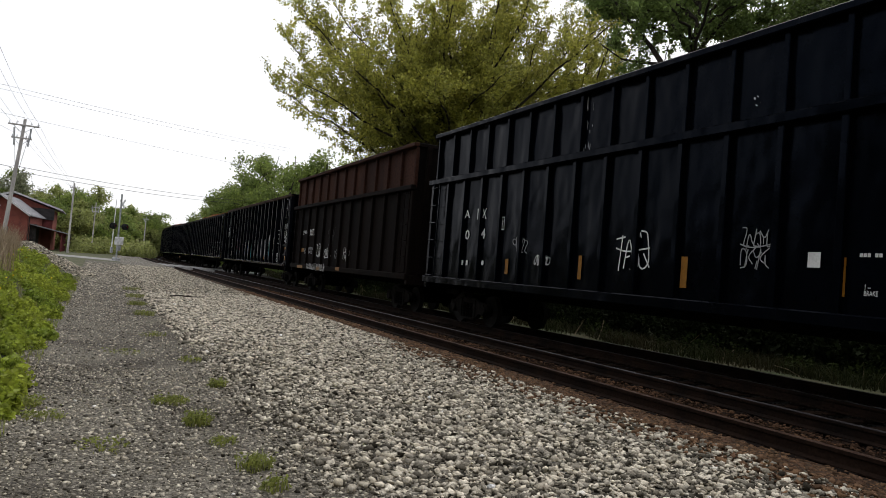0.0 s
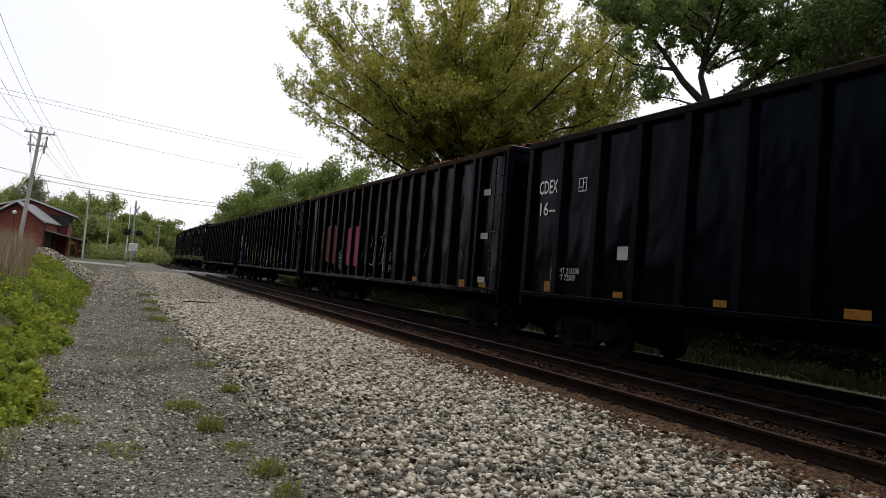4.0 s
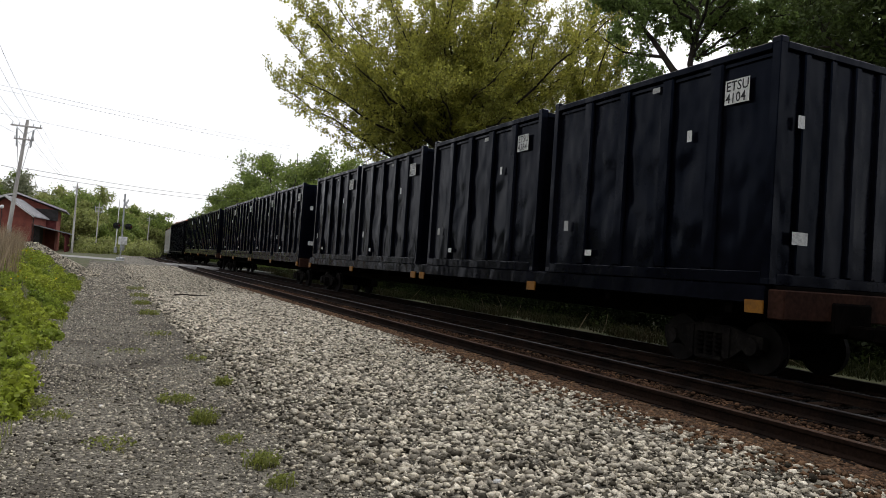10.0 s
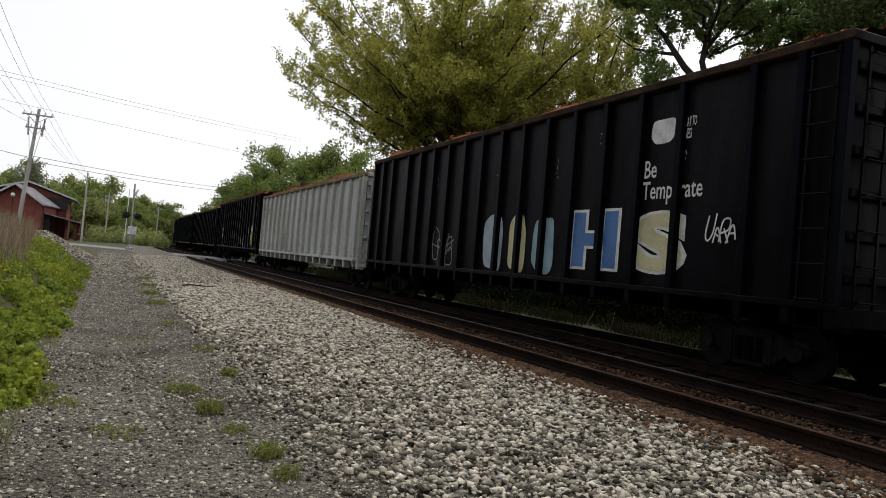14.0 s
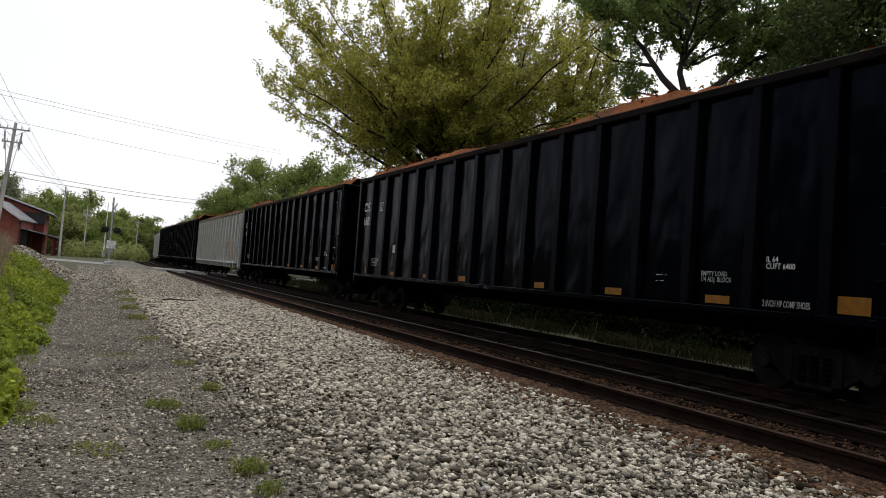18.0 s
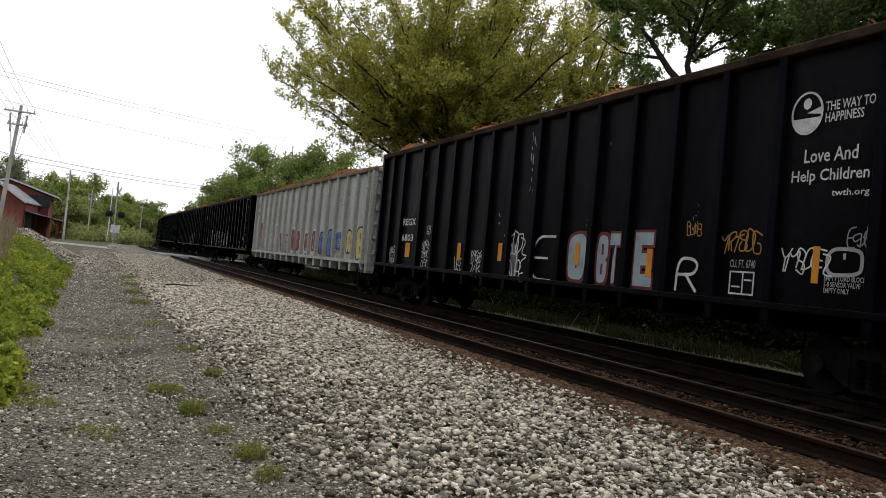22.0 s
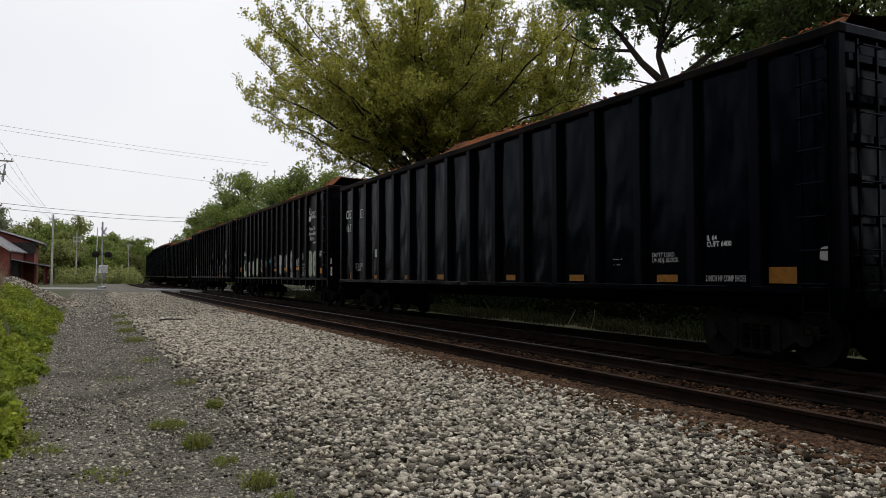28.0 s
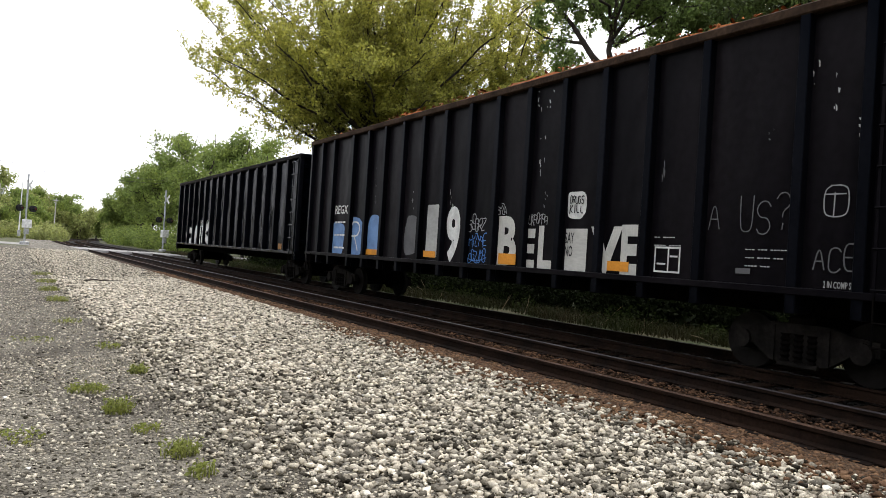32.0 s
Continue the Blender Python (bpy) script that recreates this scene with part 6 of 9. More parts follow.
plate(1, "", 7.96, 1.13, 0.48, 0.14, "yellow")
stencil(19, "LEWX", 0.53, 3.75, 0.76, 0.33, "black")
stencil(19, "1013", 0.65, 3.28, 0.75, 0.30, "black")
fat(19, "O", 0.31, 1.62, 0.70, 1.21, "navy", "white")
fat(19, "O", 1.51, 1.64, 0.82, 1.20, "navy", "white")
fat(19, "A", 2.73, 1.20, 1.07, 1.53, "palegreen", "black")
fat(19, "B", 4.05, 1.28, 1.07, 1.46, "mintwhite", "black")
fat(19, "O", 5.50, 1.30, 1.00, 1.42, "mintwhite", "black")
fat(19, "B", 6.71, 1.29, 1.03, 1.47, "mintwhite", "black")
fat(19, "B", 7.99, 1.35, 0.96, 1.44, "mintwhite", "black")
fat(19, "O", 9.23, 1.22, 1.08, 1.57, "mintwhite", "black")
fat(19, "O", 10.59, 1.33, 0.76, 1.51, "leafgreen", "black")
blob(19, "", 11.64, 2.13, 1.14, 0.70, "fadeorange")
blob(19, "", 11.70, 1.84, 1.14, 0.51, "fadegrey")
blob(19, "", 11.77, 1.33, 1.13, 0.69, "fadepink")
blob(19, "", 13.11, 2.13, 1.02, 0.65, "fadeorange")
blob(19, "", 13.16, 1.86, 1.02, 0.47, "fadegrey")
blob(19, "", 13.21, 1.40, 1.01, 0.64, "fadepink")
blob(19, "", 14.37, 2.14, 0.64, 0.61, "fadeorange")
blob(19, "", 14.42, 1.88, 0.64, 0.44, "fadegrey")
blob(19, "", 14.46, 1.44, 0.63, 0.60, "fadepink")
outline(19, "B", 11.91, 1.57, 0.79, 1.00, "fadedim")
outline(19, "A", 13.35, 1.43, 0.74, 1.23, "fadedim")
border(19, "", 15.57, 1.79, 0.98, 0.80, "black")
blob(19, "", 15.69, 1.91, 0.85, 0.56, "orangepaint")
hand(19, "OQB", 15.77, 2.02, 0.69, 0.34, "black")
databox(19, "", 15.97, 1.53, 0.47, 0.33, "black")
fat(19, "A", 16.95, 1.49, 0.84, 1.27, "orangepaint", "black")
fat(19, "B", 18.26, 1.39, 0.77, 1.26, "orangepaint", "black")
border(19, "", 19.55, 1.35, 0.89, 1.05, "black")
blob(19, "", 19.62, 1.49, 0.79, 0.82, "orangepaint")
hand(19, "PLEASE\nBELIEVE\nDRUGS\nKILL!", 19.70, 1.57, 0.66, 0.70, "black")
hand(19, "RB", 20.59, 2.03, 0.35, 0.37, "black")
hand(19, "RR", 20.58, 1.44, 0.42, 0.40, "black")
plate(19, "", 17.24, 1.31, 0.52, 0.12, "orangetag")
plate(19, "", 19.88, 1.30, 0.43, 0.11, "orangetag")
blob(19, "", 19.89, 4.00, 0.31, 0.63, "rustpatch")
blob(19, "", 19.48, 3.82, 0.11, 0.34, "rustpatch")
scribble(19, "tag", 19.34, 3.79, 0.43, 0.68, "rusttag")
scribble(19, "tag", 19.82, 4.37, 0.44, 0.37, "rusttag")
scribble(19, "tag", 18.14, 3.55, 0.35, 0.51, "rusttag")
scribble(19, "tag", 18.32, 4.11, 0.56, 0.64, "rusttag")
scribble(19, "tag", 17.06, 4.40, 0.54, 0.20, "rusttag")
scribble(19, "tag", 15.70, 4.34, 0.49, 0.44, "rusttag")
scribble(19, "tag", 15.96, 3.52, 0.24, 0.44, "rusttag")
scribble(19, "tag", 14.30, 3.99, 0.76, 0.60, "rusttag")
scribble(19, "tag", 13.42, 3.35, 0.53, 1.13, "rusttag")
scribble(19, "tag", 13.11, 3.22, 1.07, 1.01, "rusttag")
scribble(19, "tag", 11.58, 3.87, 0.77, 0.83, "rusttag")
scribble(19, "tag", 9.21, 3.31, 0.65, 0.31, "rusttag")
scribble(19, "tag", 10.47, 3.97, 0.72, 0.74, "rusttag")
scribble(19, "tag", 14.79, 3.03, 0.37, 0.70, "rusttag")
scribble(19, "tag", 7.54, 3.38, 1.10, 1.00, "rusttag")
stencil(22, "LEWX", 0.27, 3.84, 0.56, 0.27, "black")
stencil(22, "1049", 0.28, 3.36, 0.67, 0.25, "black")
blob(22, "", 1.49, 1.14, 0.72, 1.79, "maroon")
scribble(22, "tag", 1.48, 1.14, 0.77, 1.44, "white")
hand(22, "C", 2.95, 1.10, 0.73, 1.27, "white")
hand(22, "RB", 3.86, 1.23, 1.01, 1.13, "white")
fat(22, "i", 5.56, 1.13, 0.67, 1.62, "fadegrey", "white")
fat(22, "V", 6.69, 1.20, 0.87, 1.11, "maroon", "white")
outline(22, "RR", 7.31, 1.24, 0.32, 0.94, "black")
blob(22, "", 8.01, 1.25, 0.77, 0.99, "maroon")
hand(22, "DRUGS\nKILL\nBELIEVE", 8.10, 1.34, 0.62, 0.82, "white")
outline(22, "RR", 8.72, 1.33, 0.23, 0.83, "black")
fat(22, "R", 9.25, 1.36, 0.74, 1.18, "maroon", "white")
fat(22, "B", 10.10, 1.38, 0.95, 1.07, "maroon", "white")
fat(22, "R", 11.90, 1.38, 0.58, 0.97, "maroon", "white")
fat(22, "O", 12.53, 1.33, 0.24, 0.23, "maroon", "white")
fat(22, "B", 13.16, 1.39, 0.63, 1.05, "maroon", "white")
fat(22, "O", 13.84, 1.33, 0.24, 0.23, "maroon", "white")
fat(22, "R", 14.45, 1.36, 0.66, 0.97, "bluepaint", "black")
fat(22, "O", 15.17, 1.33, 0.23, 0.25, "bluepaint", "black")
fat(22, "B", 15.69, 1.32, 0.70, 1.11, "bluepaint", "black")
fat(22, "O", 16.46, 1.30, 0.21, 0.23, "bluepaint", "black")
border(22, "", 16.88, 1.59, 0.91, 0.75, "black")
blob(22, "", 16.93, 1.62, 0.82, 0.68, "bluepaint")
hand(22, "DRUGS", 17.02, 2.08, 0.65, 0.14, "black")
databox(22, "", 17.21, 1.71, 0.48, 0.31, "white")
scribble(22, "tag", 16.96, 1.42, 0.77, 0.25, "black")
fat(22, "R", 18.32, 1.50, 0.59, 0.89, "butter", "black")
plate(22, "", 12.16, 1.21, 0.31, 0.11, "orangetag")
plate(22, "", 14.60, 1.23, 0.54, 0.12, "orangetag")
plate(22, "", 17.18, 1.26, 0.50, 0.11, "orangetag")
plate(22, "", 5.61, 1.17, 0.38, 0.11, "orangetag")
scribble(22, "tag", 17.08, 3.21, 0.15, 0.61, "rusttag")
scribble(22, "tag", 17.32, 3.31, 0.26, 0.42, "rusttag")
scribble(22, "tag", 15.79, 3.16, 0.60, 0.61, "rusttag")
scribble(22, "tag", 16.93, 3.81, 0.50, 0.52, "rusttag")
scribble(22, "tag", 18.18, 3.19, 0.17, 0.71, "rusttag")
scribble(22, "tag", 18.36, 3.79, 0.20, 0.55, "rusttag")
scribble(22, "tag", 15.79, 3.78, 0.36, 0.96, "rusttag")
scribble(22, "tag", 13.52, 3.49, 0.65, 0.66, "rusttag")
scribble(22, "tag", 12.90, 3.44, 0.27, 1.05, "rusttag")
scribble(22, "tag", 11.90, 3.22, 0.30, 0.43, "rusttag")
scribble(22, "tag", 9.21, 3.86, 0.59, 0.43, "rusttag")
scribble(22, "tag", 10.04, 2.32, 0.37, 1.15, "rusttag")
scribble(22, "tag", 8.18, 4.25, 0.45, 0.15, "rusttag")
scribble(22, "tag", 5.12, 3.94, 0.77, 0.26, "rusttag")
scribble(22, "tag", 3.21, 3.82, 0.46, 0.56, "rusttag")
ring(3, "O", 3.23, 1.25, 0.92, 1.33, "white")
ring(3, "B", 4.46, 1.28, 0.80, 1.28, "white")
ring(3, "A", 5.84, 1.25, 0.82, 1.34, "white")
ring(3, "B", 7.13, 1.27, 0.75, 1.28, "white")
ring(3, "A", 8.38, 1.26, 0.60, 1.29, "white")
plate(3, "", 1.10, 1.26, 0.36, 0.24, "orangetag")
plate(3, "", 3.56, 1.25, 0.50, 0.11, "orangetag")
plate(3, "", 6.09, 1.24, 0.50, 0.13, "orangetag")
plate(3, "", 8.58, 1.26, 0.33, 0.13, "orangetag")
plate(3, "", 3.54, 2.00, 0.36, 0.26, "dullwhite")
scribble(3, "tag", 0.79, 1.90, 0.58, 0.62, "white")
scribble(3, "tag", 1.89, 1.86, 0.69, 0.62, "white")
scribble(3, "tag", 0.12, 1.29, 0.30, 1.01, "dullwhite")
emblem(28, "", 16.52, 3.76, 0.58, 0.62, "white")
stencil(28, "THE WAY TO\nHAPPINESS", 17.13, 3.88, 0.76, 0.33, "white")
stencil(28, "Respect The", 16.79, 3.32, 0.89, 0.21, "white")
stencil(28, "Religious Beliefs", 16.65, 3.11, 1.20, 0.19, "white")
stencil(28, "Of Others", 16.86, 2.91, 0.70, 0.17, "white")
stencil(28, "twth.org", 17.30, 2.73, 0.56, 0.15, "white")
fat(28, "R", 16.61, 1.29, 0.62, 1.21, "palegreen", "black")
fat(28, "B", 17.31, 1.33, 0.58, 1.13, "palegreen", "black")
scribble(28, "tag", 18.31, 2.18, 0.76, 0.29, "white")
plate(28, "", 18.46, 1.45, 0.49, 0.23, "orange")
scribble(28, "tag", 18.50, 4.61, 0.43, 0.26, "grey")
scuff(28, "", 19.27, 3.00, 0.10, 1.22, "dullwhite")
scribble(28, "tag", 19.38, 1.67, 0.17, 0.39, "grey")
hand(28, "RB", 19.79, 1.84, 0.25, 0.30, "white")
hand(28, "RB", 19.82, 1.34, 0.29, 0.40, "white")
databox(28, "", 15.60, 1.36, 0.51, 0.36, "white")
stencil(28, "CU. FT. 6740", 15.61, 1.79, 0.48, 0.12, "dullwhite")
scribble(28, "H", 15.56, 2.07, 0.27, 0.36, "white")
plate(28, "", 14.60, 1.62, 0.47, 0.13, "orange")
scribble(28, "tag", 14.47, 1.77, 0.60, 0.39, "white")
scribble(28, "tag", 14.48, 1.26, 0.51, 0.29, "dim")
blob(28, "", 11.08, 1.83, 0.74, 0.60, "offwhite")
blob(28, "", 11.23, 1.40, 0.44, 0.59, "offwhite")
blob(28, "", 12.60, 1.45, 0.34, 1.01, "offwhite")
blob(28, "", 12.23, 1.46, 0.22, 0.91, "grey")
figure(28, "", 13.38, 1.50, 0.50, 1.18, "offwhite")
blob(28, "", 13.40, 1.23, 0.50, 0.33, "grey")
plate(28, "", 12.23, 1.61, 0.65, 0.12, "orange")
plate(28, "", 10.20, 1.58, 0.49, 0.12, "orange")
plate(28, "", 7.02, 1.57, 0.37, 0.11, "orange")
plate(28, "", 1.10, 1.61, 0.34, 0.26, "orange")
scribble(28, "tag", 9.12, 1.96, 0.48, 0.37, "cyan")
scribble(28, "tag", 8.00, 1.81, 0.60, 0.39, "grey")
scribble(28, "tag", 6.94, 1.64, 0.48, 0.62, "white")
scribble(28, "tag", 10.18, 1.83, 0.49, 0.59, "grey")
stencil(28, "REGX", 2.20, 2.57, 0.84, 0.23, "white")
bubble(28, "L", 2.07, 1.22, 1.15, 0.89, "palegreen", "black")
bubble(28, "B", 3.35, 1.26, 0.86, 0.98, "palegreen", "black")
bubble(28, "R", 4.40, 1.29, 0.97, 0.96, "palegreen", "black")
bubble(28, "K", 5.57, 1.28, 0.89, 1.15, "palegreen", "black")
stencil(28, "6813", 2.29, 2.11, 0.73, 0.19, "dullwhite")
scuff(28, "", 10.58, 2.73, 0.11, 0.35, "white")
scuff(28, "", 14.78, 3.95, 0.10, 0.73, "dullwhite")
emblem(21, "", 16.74, 3.73, 0.51, 0.63, "white")
stencil(21, "THE WAY TO\nHAPPINESS", 17.29, 3.87, 0.73, 0.30, "white")
stencil(21, "Love And", 17.01, 3.31, 0.82, 0.20, "white")
stencil(21, "Help Children", 16.82, 2.99, 1.19, 0.22, "white")
stencil(21, "twth.org", 17.48, 2.79, 0.55, 0.12, "white")
scribble(21, "tag", 16.75, 1.72, 0.82, 0.40, "white")
plate(21, "", 17.27, 1.59, 0.11, 0.52, "orange")
ring(21, "O", 17.48, 1.71, 0.53, 0.38, "white")
stencil(21, "EMPTY LOAD BLOCK\n5-8 SENSOR VALVE\nEMPTY ONLY", 17.47, 1.47, 0.61, 0.24, "dullwhite")
scribble(21, "tag", 17.79, 2.09, 0.31, 0.30, "grey")
databox(21, "", 15.82, 1.33, 0.48, 0.37, "white")
stencil(21, "CU. FT. 6740", 15.81, 1.75, 0.49, 0.13, "dullwhite")
scribble(21, "tag", 15.60, 1.97, 0.77, 0.40, "orangetag")
scribble(21, "tag", 14.83, 2.23, 0.32, 0.27, "orangetag")
hand(21, "R", 14.62, 1.28, 0.61, 0.75, "white")
fat(21, "E", 13.53, 1.31, 0.50, 1.00, "icepaint", "darkred")
fat(21, "T", 12.80, 1.32, 0.30, 0.97, "icepaint", "darkred")
fat(21, "B", 12.41, 1.29, 0.35, 0.99, "icepaint", "darkred")
fat(21, "O", 11.43, 1.29, 0.63, 1.02, "icepaint", "darkred")
blob(21, "", 8.78, 1.13, 0.66, 1.00, "ghost")
scribble(21, "tag", 8.77, 1.11, 0.98, 1.20, "white")
hand(21, "E", 9.85, 1.18, 1.10, 1.15, "white")
plate(21, "", 11.68, 1.62, 0.16, 0.47, "orange")
plate(21, "", 13.88, 1.50, 0.15, 0.51, "orange")
plate(21, "", 8.47, 1.60, 0.19, 0.45, "orange")
plate(21, "", 6.22, 1.55, 0.21, 0.47, "orange")
plate(21, "", 2.49, 1.52, 0.37, 0.46, "orange")
stencil(21, "REGX", 2.12, 2.55, 1.03, 0.22, "white")
stencil(21, "6803", 2.10, 2.04, 0.94, 0.22, "white")
scribble(21, "tag", 3.82, 1.22, 0.50, 0.86, "white")
scribble(21, "tag", 7.08, 1.14, 0.56, 0.74, "white")
scribble(21, "tag", 6.11, 1.24, 0.45, 0.39, "white")
scribble(21, "tag", 0.97, 1.29, 0.62, 0.61, "white")
databox(21, "", 4.07, 2.26, 0.25, 0.26, "white")
scuff(21, "", 7.70, 2.19, 0.18, 1.33, "dullwhite")
scuff(21, "", 9.60, 3.13, 0.25, 2.04, "dullwhite")
fat(22, "B", 19.55, 1.25, 0.85, 1.30, "butter", "black")
ring(3, "B", 9.68, 1.25, 0.72, 1.27, "white")
ring(3, "R", 10.86, 1.25, 0.72, 1.26, "white")

def side_markings(i, number):
    """What every wagon of this make carries: initials, number, load data, reflectors."""
    stencil(i, "CDEX", 0.42, 3.52, 0.77, 0.33, "white")
    stencil(i, number, 0.50, 3.01, 0.80, 0.32, "white")
    databox(i, "", 2.02, 3.48, 0.29, 0.30, "white")
    stencil(i, "LD LMT 213500\nLT WT 72500", 1.15, 1.53, 1.1, 0.28, "dullwhite")
    for d, w, h in ((0.92, 0.40, 0.24), (3.45, 0.3, 0.12), (6.10, 0.29, 0.12), (8.46, 0.40, 0.14), (12.22, 0.40, 0.13), (14.73, 0.49, 0.13), (17.30, 0.50, 0.13), (19.64, 0.47, 0.24)):
        plate(i, "", d, 1.25, w, h, "yellow")
    plate(i, "", 3.50, 2.00, 0.33, 0.27, "dullwhite")
    stencil(i, "IL 64\nCUFT 6400", 18.45, 1.83, 0.5, 0.19, "white")
    stencil(i, "EMPTY LOAD\n1/4 ADJ. BLOCK", 17.18, 1.57, 0.64, 0.20, "dullwhite")
    stencil(i, "2 INCH HP COMP SHOES", 18.42, 1.27, 0.8, 0.10, "dullwhite")
    stencil(i, "--- -\n- --", 16.12, 1.56, 0.26, 0.12, "dullwhite")
    blob(i, "", 20.45, 1.56, 0.22, 0.22, "dullwhite")


for wagon, number in ((3, "16177"), (4, "16---"), (16, "16197"), (17, "16055"), (18, "16005"), (23, "1602-"), (24, "160--"), (25, "16227"), (26, "1600-"), (27, "16121"), (30, "1600-")):
    side_markings(wagon, number)
for wagon in (5,):
    stencil(wagon, "CDEX", 0.98, 3.2, 0.6, 0.28, "white")
    stencil(wagon, "206--", 0.98, 2.7, 0.6, 0.28, "white")
    for d in (0.95, 4.2, 9.5, 14.4, 19.2):
        plate(wagon, "", d, 1.2, 0.4, 0.14, "yellow")
scribble(5, "tag", 5.2, 1.4, 0.8, 0.9, "grey")
scribble(5, "tag", 11.4, 1.4, 0.8, 0.8, "dullwhite")
# chipped paint on the older wagons
for wagon in (13, 15, 20, 21, 28, 29, 31, 2, 6, 7):
    rs = random.Random(wagon)
    for k in range(9):
        scuff(wagon, "", rs.uniform(1.5, 18.5), rs.uniform(2.2, 4.2), rs.uniform(0.05, 0.14), rs.uniform(0.15, 0.7), rs.choice(("dim", "grey", "dullwhite", "dim")))
for wagon in (14, 19, 22):
    rs = random.Random(wagon)
    for k in range(16):
        scribble(wagon, "tag", rs.uniform(1.0, 19), rs.uniform(2.6, 3.7), rs.uniform(0.2, 0.4), rs.uniform(0.3, 0.8), "rusttag")
        plate(wagon, "", 1.3 * k + 0.5, 1.24, 0.3, 0.11, "yellow") if k % 3 == 0 else None


# labels on the waste containers
def container_labels():
    numbers = ("4104", "4384", "4027", "4321")
    boxes = [ob for ob, u in MOVERS if ob.name.startswith("waste_container")]
    lab = polygon("label", [[(0, 0), (1, 0), (1, 1), (0, 1)]], PAINTS["white"])
    dull = polygon("label", [[(0, 0), (1, 0), (1, 1), (0, 1)]], PAINTS["dullwhite"])
    for k, c in enumerate(boxes):
        def at(d, z, out=0.0):
            return Matrix(((0, 0, -1, -1.495 - out), (-1, 0, 0, 3.03 - d), (0, 1, 0, z), (0, 0, 0, 1)))
        rs = random.Random(k)
        stick(0, "number_label", lab, "plate", 0, 0, 0.50, 0.40, "white label with the container's code", c, at(4.98, 4.37, 0.012))
        QUEUE.append((c, "ETSU\n" + {5: "4142", 11: "4031", 17: "4184"}.get(k, numbers[k % 4]), at(5.0, 4.39, 0.015), 0, 0.46, 0.36, "black", None, "stencil"))
        for d, z, w, h, me in ((3.25, 4.86, 0.20, 0.10, dull), (4.22, 3.85, 0.11, 0.20, lab), (1.28, 3.57, 0.10, 0.17, lab), (0.55, 2.4, 0.15, 0.22, dull), (1.35, 1.85, 0.27, 0.12, lab)):
            stick(0, "sticker", me, "plate", 0, 0, w, h, "", c, at(d + rs.uniform(-0.06, 0.06), z + rs.uniform(-0.04, 0.04), 0.014))
        for z, w in ((2.1, 0.35), (3.9, 0.15)):
            stick(0, "sticker", me, "plate", 0, 0, w, 0.2, "", c, Matrix(((1, 0, 0, -1.1), (0, 0, -1, -3.05), (0, 1, 0, z), (0, 0, 0, 1))))


container_labels()


def cut_letters():
    """Turns the queued words into flat meshes in one go, stretched to their size on the wagon."""
    made, obs = {}, []
    for row in QUEUE:
        text, edge, kind = row[1], row[-2], row[-1]
        for layer in ([kind] if not edge else [kind, "edge"]):
            key = (text, layer)
            if key in made:
                continue
            cu = bpy.data.curves.new("lettering", 'FONT')
            cu.body, cu.resolution_u, cu.size = text, 4 if layer in ("fat", "edge") else 2, 1.0
            cu.align_x = 'LEFT'
            cu.space_line = 0.85
            if layer == "fat":
                cu.offset = 0.045
            elif layer == "edge":
                cu.offset = 0.085
            elif layer == "outline":
                cu.fill_mode, cu.bevel_depth, cu.bevel_resolution, cu.offset = 'NONE', 0.022, 0, 0.03
            else:
                cu.offset = 0.012
            ob = new("lettering", cu)
            made[key] = ob
    bpy.context.view_layer.update()
    dg = bpy.context.evaluated_depsgraph_get()
    size = {}
    for key, ob in made.items():
        me = bpy.data.meshes.new_from_object(ob.evaluated_get(dg))
        co = np.empty(len(me.vertices) * 3, np.float32)
        me.vertices.foreach_get("co", co)
        co = co.reshape(-1, 3)
        if len(co) == 0:
            co = np.zeros((1, 3), np.float32)
        size[key] = (me, co[:, :2].min(0), co[:, :2].max(0))
        cu = ob.data
        bpy.data.objects.remove(ob)
        bpy.data.curves.remove(cu)
    tinted = {}
    for i, text, d, z, w, h, fill, edge, kind in QUEUE:
        me, lo, hi = size[(text, kind)]
        span = np.maximum(hi - lo, 1e-3)
        for layer, colour in ([(kind, fill)] if not edge else [("edge", edge), (kind, fill)]):
            k2 = (text, layer, colour)
            if k2 not in tinted:
                c = size[(text, layer)][0].copy()
                c.materials.clear()
                c.materials.append(PAINTS[colour])
                tinted[k2] = c
            name = "lettering" if kind == "stencil" else "graffiti_letter"
            m = d if isinstance(d, Matrix) else on_side(i, d, z, layer)
            sx, sy = w / span[0], h / span[1]
            if set(text) <= set("-\n "):
                sy = min(sy, sx * 2.5)
            if kind != "stencil" and ORDER[i][0] == "W":
                at = m @ Matrix.Diagonal((sx, sy, 0.3 if layer == "outline" else 1, 1)) @ Matrix.Translation((-lo[0], -lo[1], 0))
                part(name, over_ribs(i, tinted[k2], at), None, cars[i])
                continue
            ob = part(name, tinted[k2], None, i if not isinstance(i, int) else cars[i])
            ob.matrix_basis = m @ Matrix.Diagonal((sx, sy, 0.3 if layer == "outline" else 1, 1)) @ Matrix.Translation((-lo[0], -lo[1], 0))


cut_letters()


